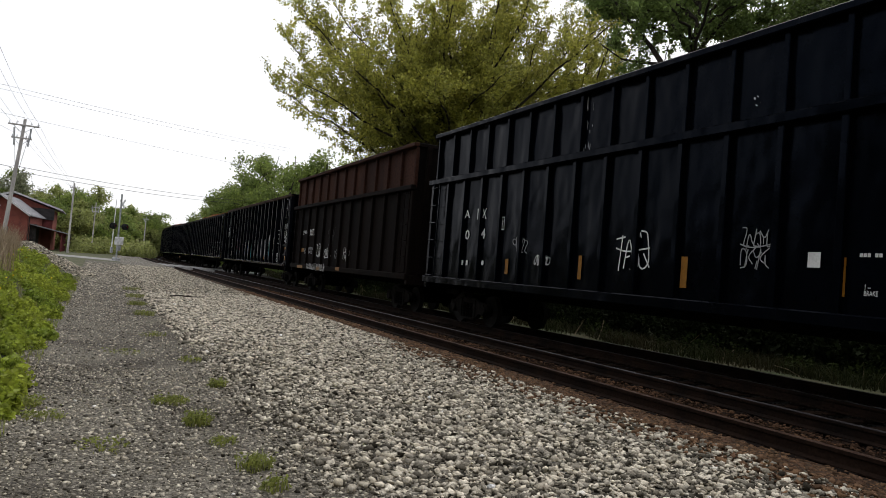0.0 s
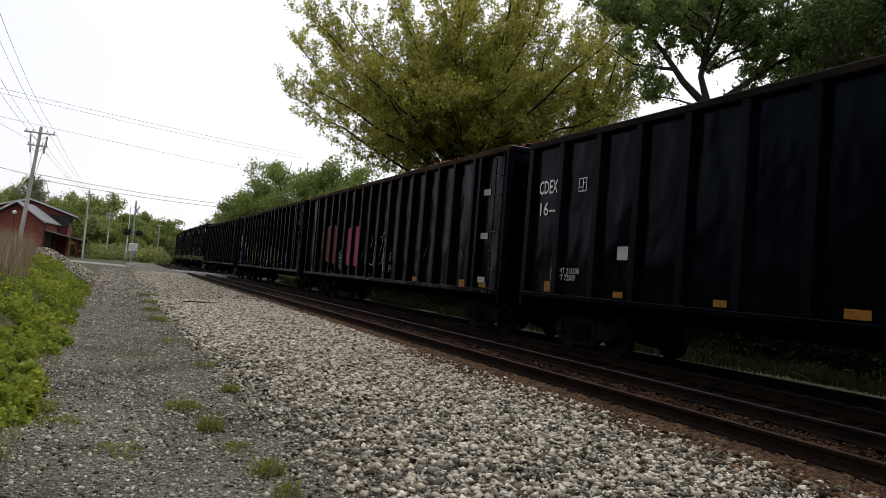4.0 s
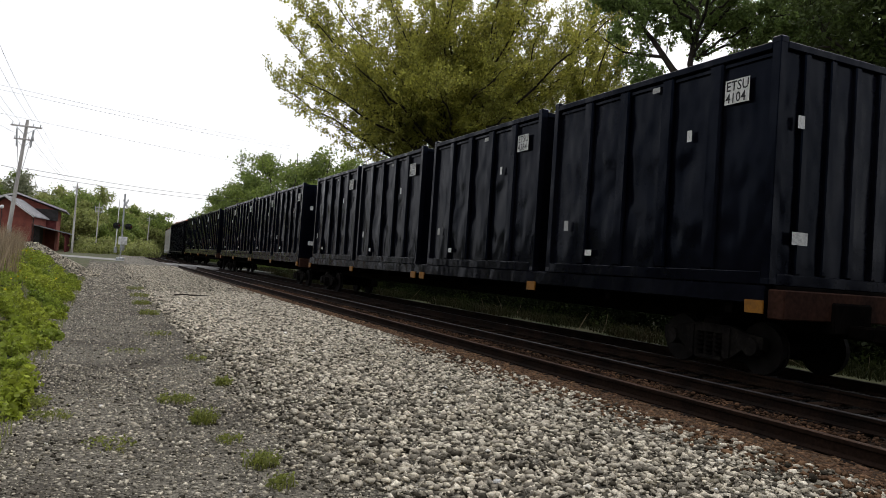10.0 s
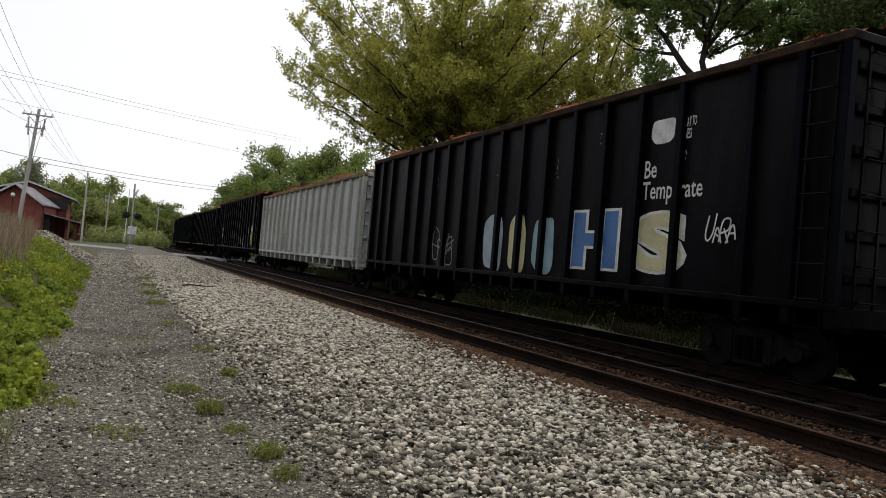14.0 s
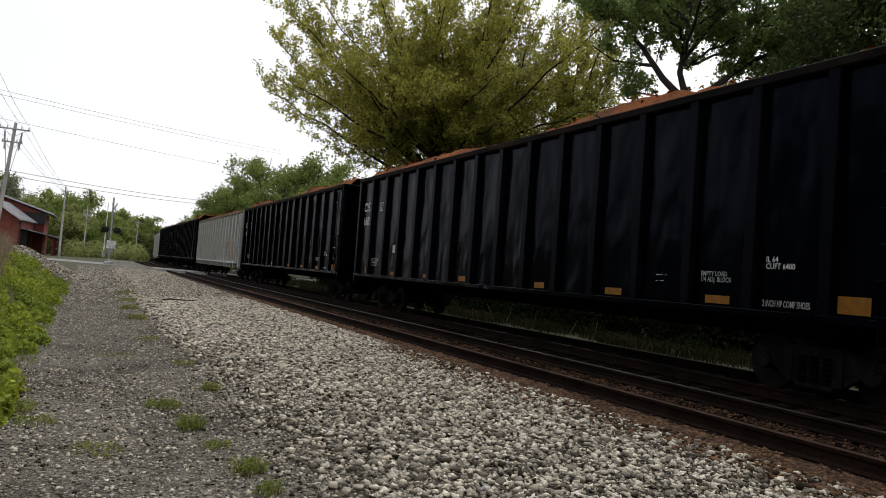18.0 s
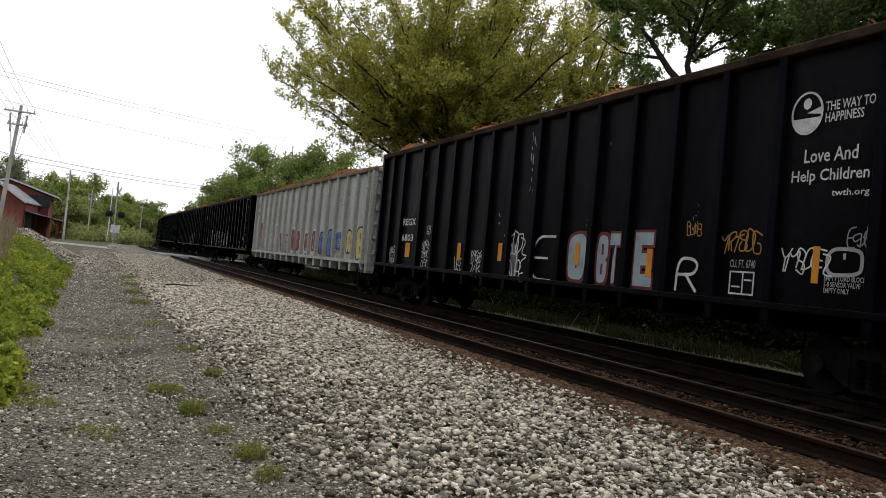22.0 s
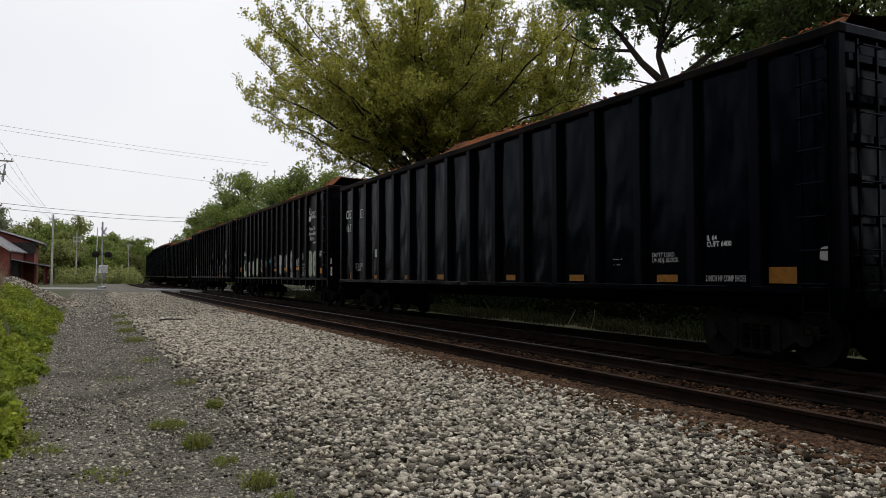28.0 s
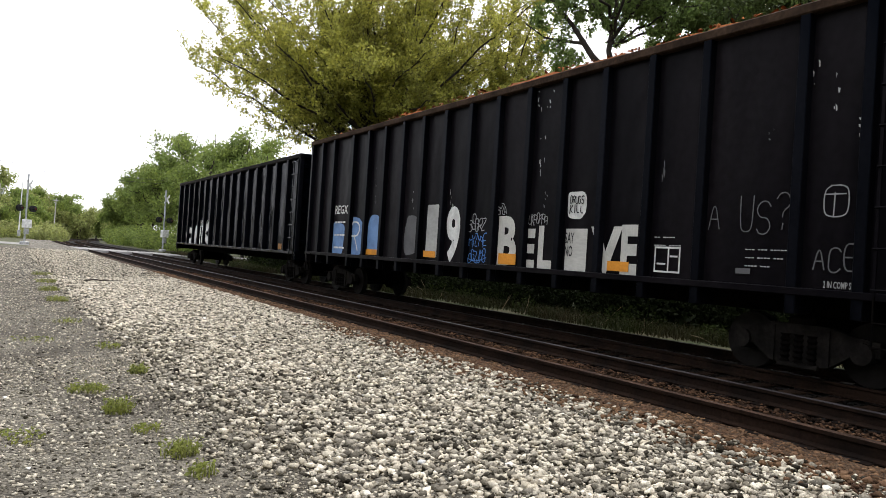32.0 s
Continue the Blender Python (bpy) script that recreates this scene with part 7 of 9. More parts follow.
# ---- crossing, signals, poles, wires, station building ----
ASPHALT = material("pale_worn_asphalt", (0.30, 0.29, 0.28), 0.9, vary=0.15, scale=1.2, fine=30, bump=0.2, tint=(0.22, 0.215, 0.205))
POLEWOOD = material("weathered_pole_wood", (0.50, 0.475, 0.45), 0.9, vary=0.2, scale=2, fine=30, bump=0.4, tint=(0.28, 0.26, 0.24), streak=True)
GALV = material("galvanised_steel", (0.42, 0.43, 0.44), 0.5, metal=0.4, vary=0.12, scale=3, fine=20, bump=0.05)
BOXWHITE = material("white_enamel", (0.75, 0.75, 0.74), 0.5, vary=0.06, scale=3, fine=20, bump=0.03)
SIGBLACK = material("matt_black_housing", (0.02, 0.02, 0.02), 0.6, vary=0.2, scale=6, fine=30, bump=0.05)
GLASSM = material("dark_signal_lens", (0.10, 0.015, 0.012), 0.2, vary=0.1, scale=6, fine=30, bump=0)
BRICK = material("red_brick_wall", (0.22, 0.068, 0.052), 0.9, vary=0.2, scale=1.5, fine=25, bump=0.3, tint=(0.16, 0.052, 0.042))
SLATE = material("grey_roof_shingle", (0.24, 0.24, 0.25), 0.85, vary=0.2, scale=1.2, fine=10, bump=0.3, tint=(0.17, 0.17, 0.18))
TRIM = material("dark_eave_boards", (0.035, 0.032, 0.032), 0.8, vary=0.2, scale=2, fine=20, bump=0.1)
PALETRIM = material("pale_barge_board_paint", (0.52, 0.51, 0.50), 0.7, vary=0.1, scale=2, fine=20, bump=0.05)
REDTRIM = material("dark_red_painted_wood", (0.13, 0.03, 0.03), 0.7, vary=0.2, scale=2, fine=20, bump=0.1)
PANE = material("dull_window_glass", (0.10, 0.12, 0.14), 0.15, vary=0.1, scale=1, fine=6, bump=0)
CABLE = material("black_cable", (0.05, 0.05, 0.055), 0.6, vary=0.1, scale=3, fine=20, bump=0)


def build_road():
    bm = bmesh.new()
    line = ((-75, 158), (-34, 121), (-14, 102.5), (-4, 91.5), (3, 81.5), (8, 74.5), (14.5, 69.5), (22, 66.5), (40, 62))
    rows = []
    for i, (x, y) in enumerate(line):
        a, b = Vector(line[max(0, i - 1)]), Vector(line[min(len(line) - 1, i + 1)])
        d = (b - a).normalized()
        n = Vector((d.y, -d.x))
        k = -3.4
        rows.append([bm.verts.new((x + n.x * s, y + n.y * s, z)) for s, z in ((k, -0.35), (k, -0.016), (0, 0.0 - 0.008), (-k, -0.016), (-k, -0.35))])
    for a, b in zip(rows, rows[1:]):
        for i in range(4):
            bm.faces.new((a[i], b[i], b[i + 1], a[i + 1]))
    bmesh.ops.recalc_face_normals(bm, faces=bm.faces)
    ob = new("road", mesh_of(bm, "road", ASPHALT))
    return tagged(ob, "pale worn asphalt road crossing the railway on the level", "road", kind="structure")


build_road()


def signal(x, y, z, turn, label, arm=True):
    s = empty("crossing_signal", pose(x, y, z, 0, 0, turn), label=label, category="crossing signal", group="crossing signals")
    bm = bmesh.new()
    box(bm, -0.3, 0.3, -0.3, 0.3, -0.3, 0.25, bevel=0.05)
    part("base", bm, GALV, s)
    bm = bmesh.new()
    rod(bm, (0, 0, 0.2), (0, 0, 6.7), 0.085, 10)
    part("mast", bm, GALV, s)
    part("junction_box", one_box(-0.44, 0.44, -0.34, -0.02, 1.55, 2.35, bevel=0.04), BOXWHITE, s, "white equipment box on the mast")
    part("meter_box", one_box(-0.2, 0.2, -0.3, -0.02, 0.95, 1.5, bevel=0.03), GALV, s)
    bm = bmesh.new()
    rod(bm, (-0.85, 0, 3.45), (0.85, 0, 3.45), 0.04, 8)
    part("cross_arm", bm, SIGBLACK, s)
    for sx in (-1, 1):
        for sy in (-1, 1):
            bm = bmesh.new()
            rod(bm, (sx * 0.72, sy * 0.10, 3.42), (sx * 0.72, sy * 0.16, 3.42), 0.31, 20)
            hood = part("background_disc", bm, SIGBLACK, s)
            bm = bmesh.new()
            rod(bm, (sx * 0.72, sy * 0.16, 3.42), (sx * 0.72, sy * 0.36, 3.44), 0.13, 14, 0.10)
            part("hood", bm, SIGBLACK, hood)
            bm = bmesh.new()
            rod(bm, (sx * 0.72, sy * 0.362, 3.42), (sx * 0.72, sy * 0.367, 3.42), 0.095, 14)
            part("lens", bm, GLASSM, hood, "dark red signal lens")
    for a in (-45, 45):
        bm = bmesh.new()
        vs = box(bm, -0.6, 0.6, -0.015, 0.015, -0.11, 0.11)
        bmesh.ops.transform(bm, matrix=pose(0.02, 0, 5.7, 0, 0, 84) @ pose(0, -0.12 - (0.035 if a > 0 else 0), 0, 0, a, 0), verts=vs)
        part("crossbuck_board", bm, BOXWHITE, s)
    if arm:
        bm = bmesh.new()
        rod(bm, (-0.5, 0.2, 1.2), (-0.42, 0.2, 6.1), 0.06, 6, 0.04)
        part("raised_gate_arm", bm, BOXWHITE, s, "raised white gate arm")
        part("counterweight", one_box(-0.62, -0.36, 0.1, 0.3, 0.7, 1.3, bevel=0.03), GALV, s)
    return s


signal(1.8, 80.0, 0.03, 38, "grey crossing signal with white box and black lamps beside the road")
signal(14.9, 83.0, -0.05, 30, "grey crossing signal beyond the tracks before the trees", arm=False)


def utility_pole(x0, x1, y, top, base, arms, label, r=0.16, gear=False):
    """x0 at the foot, x1 at the top."""
    p = empty("utility_pole", pose(x0, y, base), label=label, category="utility pole", group="utility poles")
    h = top - base
    d = x1 - x0
    bm = bmesh.new()
    rod(bm, (0, 0, -0.4), (d, 0, h), r, 10, r * 0.65)
    part("pole", bm, POLEWOOD, p)
    for z, half in arms:
        k = d * z / h
        part("cross_arm", one_box(k - half, k + half, -0.22, -0.1, z - 0.06, z + 0.06, bevel=0.01), POLEWOOD, p)
        for s in (-0.9, -0.45, 0.45, 0.9):
            bm = bmesh.new()
            rod(bm, (k + s * half, -0.16, z + 0.06), (k + s * half, -0.16, z + 0.26), 0.045, 8, 0.03)
            part("insulator", bm, GALV, p)
        bm = bmesh.new()
        rod(bm, (k - half * 0.7, -0.16, z - 0.05), (k * 0.95, -0.16, z - 0.7), 0.02, 5)
        rod(bm, (k + half * 0.7, -0.16, z - 0.05), (k * 0.95, -0.16, z - 0.7), 0.02, 5)
        part("brace", bm, GALV, p)
    if gear:
        for s in (-1, 1):
            bm = bmesh.new()
            rod(bm, (d * 0.86 + s * 0.5, -0.2, h * 0.80), (d * 0.9 + s * 0.62, -0.2, h * 0.93), 0.07, 8)
            part("cutout", bm, GALV, p)
            bm = bmesh.new()
            rod(bm, (d * 0.9 + s * 0.6, -0.2, h * 0.93), (d * 0.72 + s * 0.12, -0.1, h * 0.62), 0.018, 5)
            part("drop_wire", bm, CABLE, p)
    return p


utility_pole(-7.28, -6.36, 70, 11.46, -0.1, ((11.0, 1.15), (9.9, 0.75)), "tall leaning grey wooden utility pole with crossarms", 0.19, True)
utility_pole(-3.78, -3.72, 116, 10.0, 0, ((9.3, 0.5),), "grey wooden utility pole behind the station")
utility_pole(-1.0, -0.9, 150, 9.3, 0, ((8.4, 0.7), (7.6, 0.5)), "distant utility pole with pale transformers", 0.14, True)
utility_pole(9.2, 9.3, 175, 8.6, 0, ((8.0, 0.6),), "distant utility pole near the bend", 0.13)
utility_pole(11.2, 11.3, 205, 8.4, 0, ((7.9, 0.6),), "distant utility pole near the bend", 0.13)
utility_pole(8.2, 8.3, 240, 9.4, 0, ((8.8, 0.6),), "distant utility pole near the bend", 0.13)


def wire(a, b, sag, r=0.012):
    a, b = Vector(a), Vector(b)
    cu = bpy.data.curves.new("overhead_wire", 'CURVE')
    cu.dimensions, cu.bevel_depth, cu.bevel_resolution = '3D', r, 1
    sp = cu.splines.new('POLY')
    n = 24
    sp.points.add(n)
    for i in range(n + 1):
        k = i / n
        p = a.lerp(b, k)
        sp.points[i].co = (p.x, p.y, p.z - sag * 4 * k * (1 - k), 1)
    cu.materials.append(CABLE)
    return tagged(new("overhead_wire", cu), "thin dark overhead wire strung between poles", "wire", group="overhead wires")


# low pair across the lane towards the trees
for dz in (0.0, -0.42):
    wire((-6.9, 69.8, 7.45 + dz), (16.5, 94, 8.5 + dz), 0.35, 0.02)
wire((-6.9, 69.8, 7.3), (-9.5, 62, 7.2), 0.05, 0.02)
for k, s in enumerate((-1.03, -0.5, 0.5, 1.03)):
    wire((-6.4 + s, 69.84, 11.25), (-6.2 + s * 0.8, 20, 12.4 + 0.1 * k), 0.9, 0.010)
    wire((-6.4 + s, 69.84, 11.25), (-3.74 + s * 0.45, 115.8, 9.45), 0.5, 0.010)
wire((-7.0, 69.8, 10.2), (-10, 50, 10.4), 0.2, 0.010)
# long thin lines high over the crossing
wire((-27, 41, 11.3), (20, 87, 14.9), 0.5, 0.010)
wire((-27, 41.5, 11.1), (20, 87.5, 14.6), 0.5, 0.010)
wire((-27, 41, 9.8), (18, 92, 12.6), 0.3, 0.010)


def gable(bm, x0, x1, y0, y1, z0, ze, zr):
    """Walls with gables towards -y and +y."""
    c = (x0 + x1) / 2
    f = [bm.verts.new((x, y0, z)) for x, z in ((x0, z0), (x1, z0), (x1, ze), (c, zr), (x0, ze))]
    b = [bm.verts.new((x, y1, z)) for x, z in ((x0, z0), (x1, z0), (x1, ze), (c, zr), (x0, ze))]
    bm.faces.new(f)
    bm.faces.new(b[::-1])
    for i in range(5):
        bm.faces.new((f[i], b[i], b[(i + 1) % 5], f[(i + 1) % 5]))
    bmesh.ops.recalc_face_normals(bm, faces=bm.faces)


def slab(bm, p, q, y0, y1, t):
    """A sloping roof board between two points of the cross-section."""
    (xa, za), (xb, zb) = p, q
    vs = [bm.verts.new(c) for c in ((xa, y0, za), (xb, y0, zb), (xb, y1, zb), (xa, y1, za), (xa, y0, za - t), (xb, y0, zb - t), (xb, y1, zb - t), (xa, y1, za - t))]
    for f in ((0, 1, 2, 3), (7, 6, 5, 4), (0, 4, 5, 1), (1, 5, 6, 2), (2, 6, 7, 3), (3, 7, 4, 0)):
        bm.faces.new([vs[i] for i in f])
    bmesh.ops.recalc_face_normals(bm, faces=bm.faces)


def build_station():
    h = empty("station_building", label="red brick railway station with grey gabled roofs and porch", category="building")
    x0, x1, c = -17.5, -10.1, -13.8
    turn = Matrix.Translation((c, 130, 0)) @ Matrix.Rotation(radians(-7), 4, 'Z') @ Matrix.Translation((-c, -130, 0))
    bm = bmesh.new()
    gable(bm, x0, x1, 130, 141, -0.2, 5.1, 7.75)
    part("wall", bm, BRICK, h, m=turn)
    for s, xe in ((-1, -18.05), (1, -9.55)):
        bm = bmesh.new()
        slab(bm, (c, 8.14), (xe, 5.22), 128.8, 141, 0.18)
        part("roof", bm, SLATE, h, "grey shingled roof slope", m=turn)
        bm = bmesh.new()
        slab(bm, (c, 8.2), (xe, 5.28), 128.62, 128.8, 0.34)
        part("barge_board", bm, PALETRIM, h, m=turn)
    # taller block behind
    bm = bmesh.new()
    gable(bm, -19.3, -7.3, 141, 155, -0.2, 6.9, 8.9)
    part("wall", bm, BRICK, h)
    for xe in (-20.7, -5.9):
        bm = bmesh.new()
        slab(bm, (-13.3, 9.3), (xe, 6.95), 140.2, 156, 0.2)
        part("roof", bm, SLATE, h, "grey shingled roof slope")
        bm = bmesh.new()
        slab(bm, (-13.3, 9.34), (xe, 6.99), 140.0, 140.2, 0.3)
        part("barge_board", bm, PALETRIM, h)
    part("clerestory", one_box(-12.9, -7.1, 140.4, 140.95, 5.0, 6.9), TRIM, h, "dark boarded upper wall")
    part("band", one_box(-9.85, -7.25, 140.7, 140.98, 3.2, 5.0), REDTRIM, h)
    # porch on the track side
    bm = bmesh.new()
    slab(bm, (-9.8, 3.95), (-4.7, 2.95), 130.5, 150, 0.16)
    part("porch_roof", bm, SLATE, h)
    for y in (131, 136, 141, 146):
        part("porch_post", one_box(-5.4, -5.2, y, y + 0.2, -0.2, 2.95), REDTRIM, h)
        bm = bmesh.new()
        rod(bm, (-5.3, y + 0.1, 2.2), (-6.3, y + 0.1, 3.1), 0.06, 6)
        part("porch_brace", bm, REDTRIM, h)
    part("side_wall", one_box(-9.9, -9.0, 131.5, 150, -0.2, 3.9), TRIM, h)
    for x in (-15.6, -12.6):
        w = part("window", one_box(x - 0.6, x + 0.6, 129.9, 130.05, 1.2, 3.3), REDTRIM, h)
        part("pane", one_box(x - 0.5, x - 0.03, 129.86, 129.9, 1.3, 3.2), PANE, w)
        part("pane", one_box(x + 0.03, x + 0.5, 129.86, 129.9, 1.3, 3.2), PANE, w)
    part("downpipe", one_box(-9.98, -9.86, 129.85, 129.98, -0.1, 4.9), TRIM, h)
    return h


build_station()


def street_lamp(x, y, top):
    s = empty("street_lamp", pose(x, y, 0), label="slender dark lamp post with a round pale globe", category="street lamp")
    bm = bmesh.new()
    rod(bm, (0, 0, -0.1), (0, 0, top), 0.07, 8, 0.05)
    part("post", bm, SIGBLACK, s)
    bm = bmesh.new()
    bmesh.ops.create_uvsphere(bm, u_segments=14, v_segments=8, radius=0.26, matrix=pose(0, 0, top + 0.22))
    part("globe", bm, BOXWHITE, s)
    return s


street_lamp(-12.3, 112, 5.4)


# ---- trees and woods ----
BARK = material("grey_brown_bark", (0.045, 0.036, 0.029), 0.95, vary=0.3, scale=3, fine=18, bump=0.6, tint=(0.025, 0.021, 0.018), streak=True)
SPRING = leaf_material("spring_leaves", (0.45, 0.44, 0.088), (0.27, 0.27, 0.058))
GREEN = leaf_material("green_leaves", (0.205, 0.26, 0.06), (0.13, 0.18, 0.045))
DARKGREEN = leaf_material("maple_leaves", (0.20, 0.27, 0.075), (0.13, 0.185, 0.05))
# Far foliage: the haze of distance is put into this paler green.
HAZEGREEN = leaf_material("hazy_wood_leaves", (0.31, 0.33, 0.11), (0.21, 0.24, 0.08))
# Darker leaf copy; the shading inside the crowns is put into its colour.
DEEPGREEN = leaf_material("shade_deep_green_leaves", (0.085, 0.115, 0.030), (0.05, 0.072, 0.020))
PALEGREEN = leaf_material("pale_budding_leaves", (0.25, 0.26, 0.17), (0.17, 0.19, 0.11))


def quads(name, centres, size, mat, rng, flat=0.0, aspect=0.6):
    """One mesh of small pointed leaves at the given places."""
    n = len(centres)
    a = rng.normal(size=(n, 3))
    a[:, 2] *= 1 - flat
    a /= np.linalg.norm(a, axis=1)[:, None]
    b = rng.normal(size=(n, 3))
    b -= (b * a).sum(1)[:, None] * a
    b /= np.linalg.norm(b, axis=1)[:, None]
    s = (size * rng.uniform(0.6, 1.35, n))[:, None]
    v = np.empty((n, 4, 3))
    v[:, 0], v[:, 2] = centres - a * s, centres + a * s
    v[:, 1], v[:, 3] = centres + b * s * aspect, centres - b * s * aspect
    me = bpy.data.meshes.new(name)
    me.vertices.add(4 * n)
    me.vertices.foreach_set("co", v.reshape(-1).astype(np.float32))
    me.loops.add(4 * n)
    me.loops.foreach_set("vertex_index", np.arange(4 * n, dtype=np.int32))
    me.polygons.add(n)
    me.polygons.foreach_set("loop_start", np.arange(0, 4 * n, 4, dtype=np.int32))
    me.update(calc_edges=True)
    me.materials.append(mat)
    return me


def limb(bm, pts, r0, r1, seg=6):
    """A tapered bent limb through the points."""
    rings = []
    n = len(pts)
    for i, p in enumerate(pts):
        d = (pts[min(n - 1, i + 1)] - pts[max(0, i - 1)]).normalized()
        q = Vector((0, 0, 1)).rotation_difference(d).to_matrix()
        r = r0 + (r1 - r0) * i / (n - 1)
        rings.append([bm.verts.new(p + q @ Vector((r * math.cos(6.283 * k / seg), r * math.sin(6.283 * k / seg), 0))) for k in range(seg)])
    for a, b in zip(rings, rings[1:]):
        for k in range(seg):
            bm.faces.new((a[k], a[(k + 1) % seg], b[(k + 1) % seg], b[k]))


def bent(a, b, rnd, wob, n=4):
    pts = []
    for i in range(n + 1):
        k = i / n
        p = a.lerp(b, k)
        if 0 < i < n:
            p += Vector((rnd.uniform(-1, 1), rnd.uniform(-1, 1), rnd.uniform(-0.5, 0.8))) * wob * (b - a).length
        pts.append(p)
    return pts


def build_tree(x, y, height, crown, radii, leaves, size, mat, seed, label, limbs=12, subs=7, trunk=0.3, spread=0.9, fork=0.3, twigs=4, lean=(0, 0), low=-0.75, fan=0.55, shoot=0.34, inner=False):
    """Trunk, limbs and twigs reaching out to an uneven crown; the leaves sit round the twig ends."""
    rnd, rng = random.Random(seed), np.random.default_rng(seed)
    z0 = ground_z(x, y)
    t = empty("tree", pose(x, y, z0 - 0.1), label=label, category="tree", group="trees beside the railway")
    c = Vector(crown)
    bm = bmesh.new()
    forkp = Vector((lean[0], lean[1], height * fork))
    top = Vector((c.x, c.y, min(height * 0.9, c.z + radii[2] * 0.7)))
    limb(bm, bent(Vector((0, 0, 0)), forkp, rnd, 0.02), trunk, trunk * 0.8, 9)
    limb(bm, bent(forkp, top, rnd, 0.05), trunk * 0.75, 0.03, 7)
    tips, along = [], []
    for i in range(limbs):
        az = 6.283 * (i + rnd.random() * 0.7) / limbs * 2.4
        el = rnd.uniform(low, 0.95)
        k = math.sqrt(max(0.05, 1 - el * el))
        f = rnd.uniform(0.55, 1.0)
        end = c + Vector((radii[0] * k * math.cos(az) * f, radii[1] * k * math.sin(az) * f, radii[2] * el * f))
        start = forkp.lerp(top, rnd.uniform(0.0, fan))
        pts = bent(start, end, rnd, 0.07, 5)
        limb(bm, pts, trunk * rnd.uniform(0.28, 0.45), 0.03, 6)
        tips.append((end, 1.0))
        for j in range(subs):
            base = pts[rnd.randint(1, 4)].lerp(pts[-1], rnd.random() * 0.8)
            d = Vector((rnd.gauss(0, 1), rnd.gauss(0, 1), rnd.gauss(0.35, 0.8))).normalized()
            tip = base + d * rnd.uniform(0.44 * shoot, shoot) * sum(radii) / 3
            q = Vector(((tip.x - c.x) / radii[0], (tip.y - c.y) / radii[1], (tip.z - c.z) / radii[2]))
            if q.length > 1.08:
                tip = c + Vector((q.x * radii[0], q.y * radii[1], q.z * radii[2])) / q.length * rnd.uniform(0.9, 1.1)
            sp = bent(base, tip, rnd, 0.08, 3)
            limb(bm, sp, 0.05, 0.015, 4)
            tips.append((tip, 1.0))
            along += [sp[1], sp[2], base]
            for w in range(twigs):
                a = sp[rnd.randint(1, 3)]
                e = a + Vector((rnd.gauss(0, 1), rnd.gauss(0, 1), rnd.gauss(0.3, 0.8))).normalized() * rnd.uniform(0.06, 0.17) * sum(radii) / 3
                limb(bm, [a, (a + e) / 2 + Vector((0, 0, 0.05)), e], 0.018, 0.007, 3)
                tips.append((e, 0.8))
    part("trunk", bm, BARK, t, smooth=True)
    tp = np.array([p[:] for p, _ in tips])
    if inner:
        tp = np.concatenate([tp, np.array([p[:] for p in along])])
    per = rng.gamma(1.6, 1.0, len(tp)) + 0.2
    idx = rng.choice(len(tp), size=leaves, p=per / per.sum())
    off = rng.normal(size=(leaves, 3)) * spread * np.array([1, 1, 0.75])
    part("crown", quads("crown", tp[idx] + off, size, mat, rng), None, t)
    return t


def curve(a, c, b, rnd, wob, n=9):
    """Points along a bowed limb from a to b, drawn towards c, with small kinks."""
    pts = []
    for i in range(n + 1):
        k = i / n
        p = a * (1 - k) ** 2 + c * (2 * k * (1 - k)) + b * k * k
        if 0 < i < n:
            p = p + Vector((rnd.uniform(-1, 1), rnd.uniform(-1, 1), rnd.uniform(-1, 1))) * wob
        pts.append(p)
    return pts


def along(pts, k):
    """Place and direction at the share k of a line of points."""
    f = min(len(pts) - 1.001, k * (len(pts) - 1))
    i = int(f)
    return pts[i].lerp(pts[i + 1], f - i), (pts[i + 1] - pts[i]).normalized()


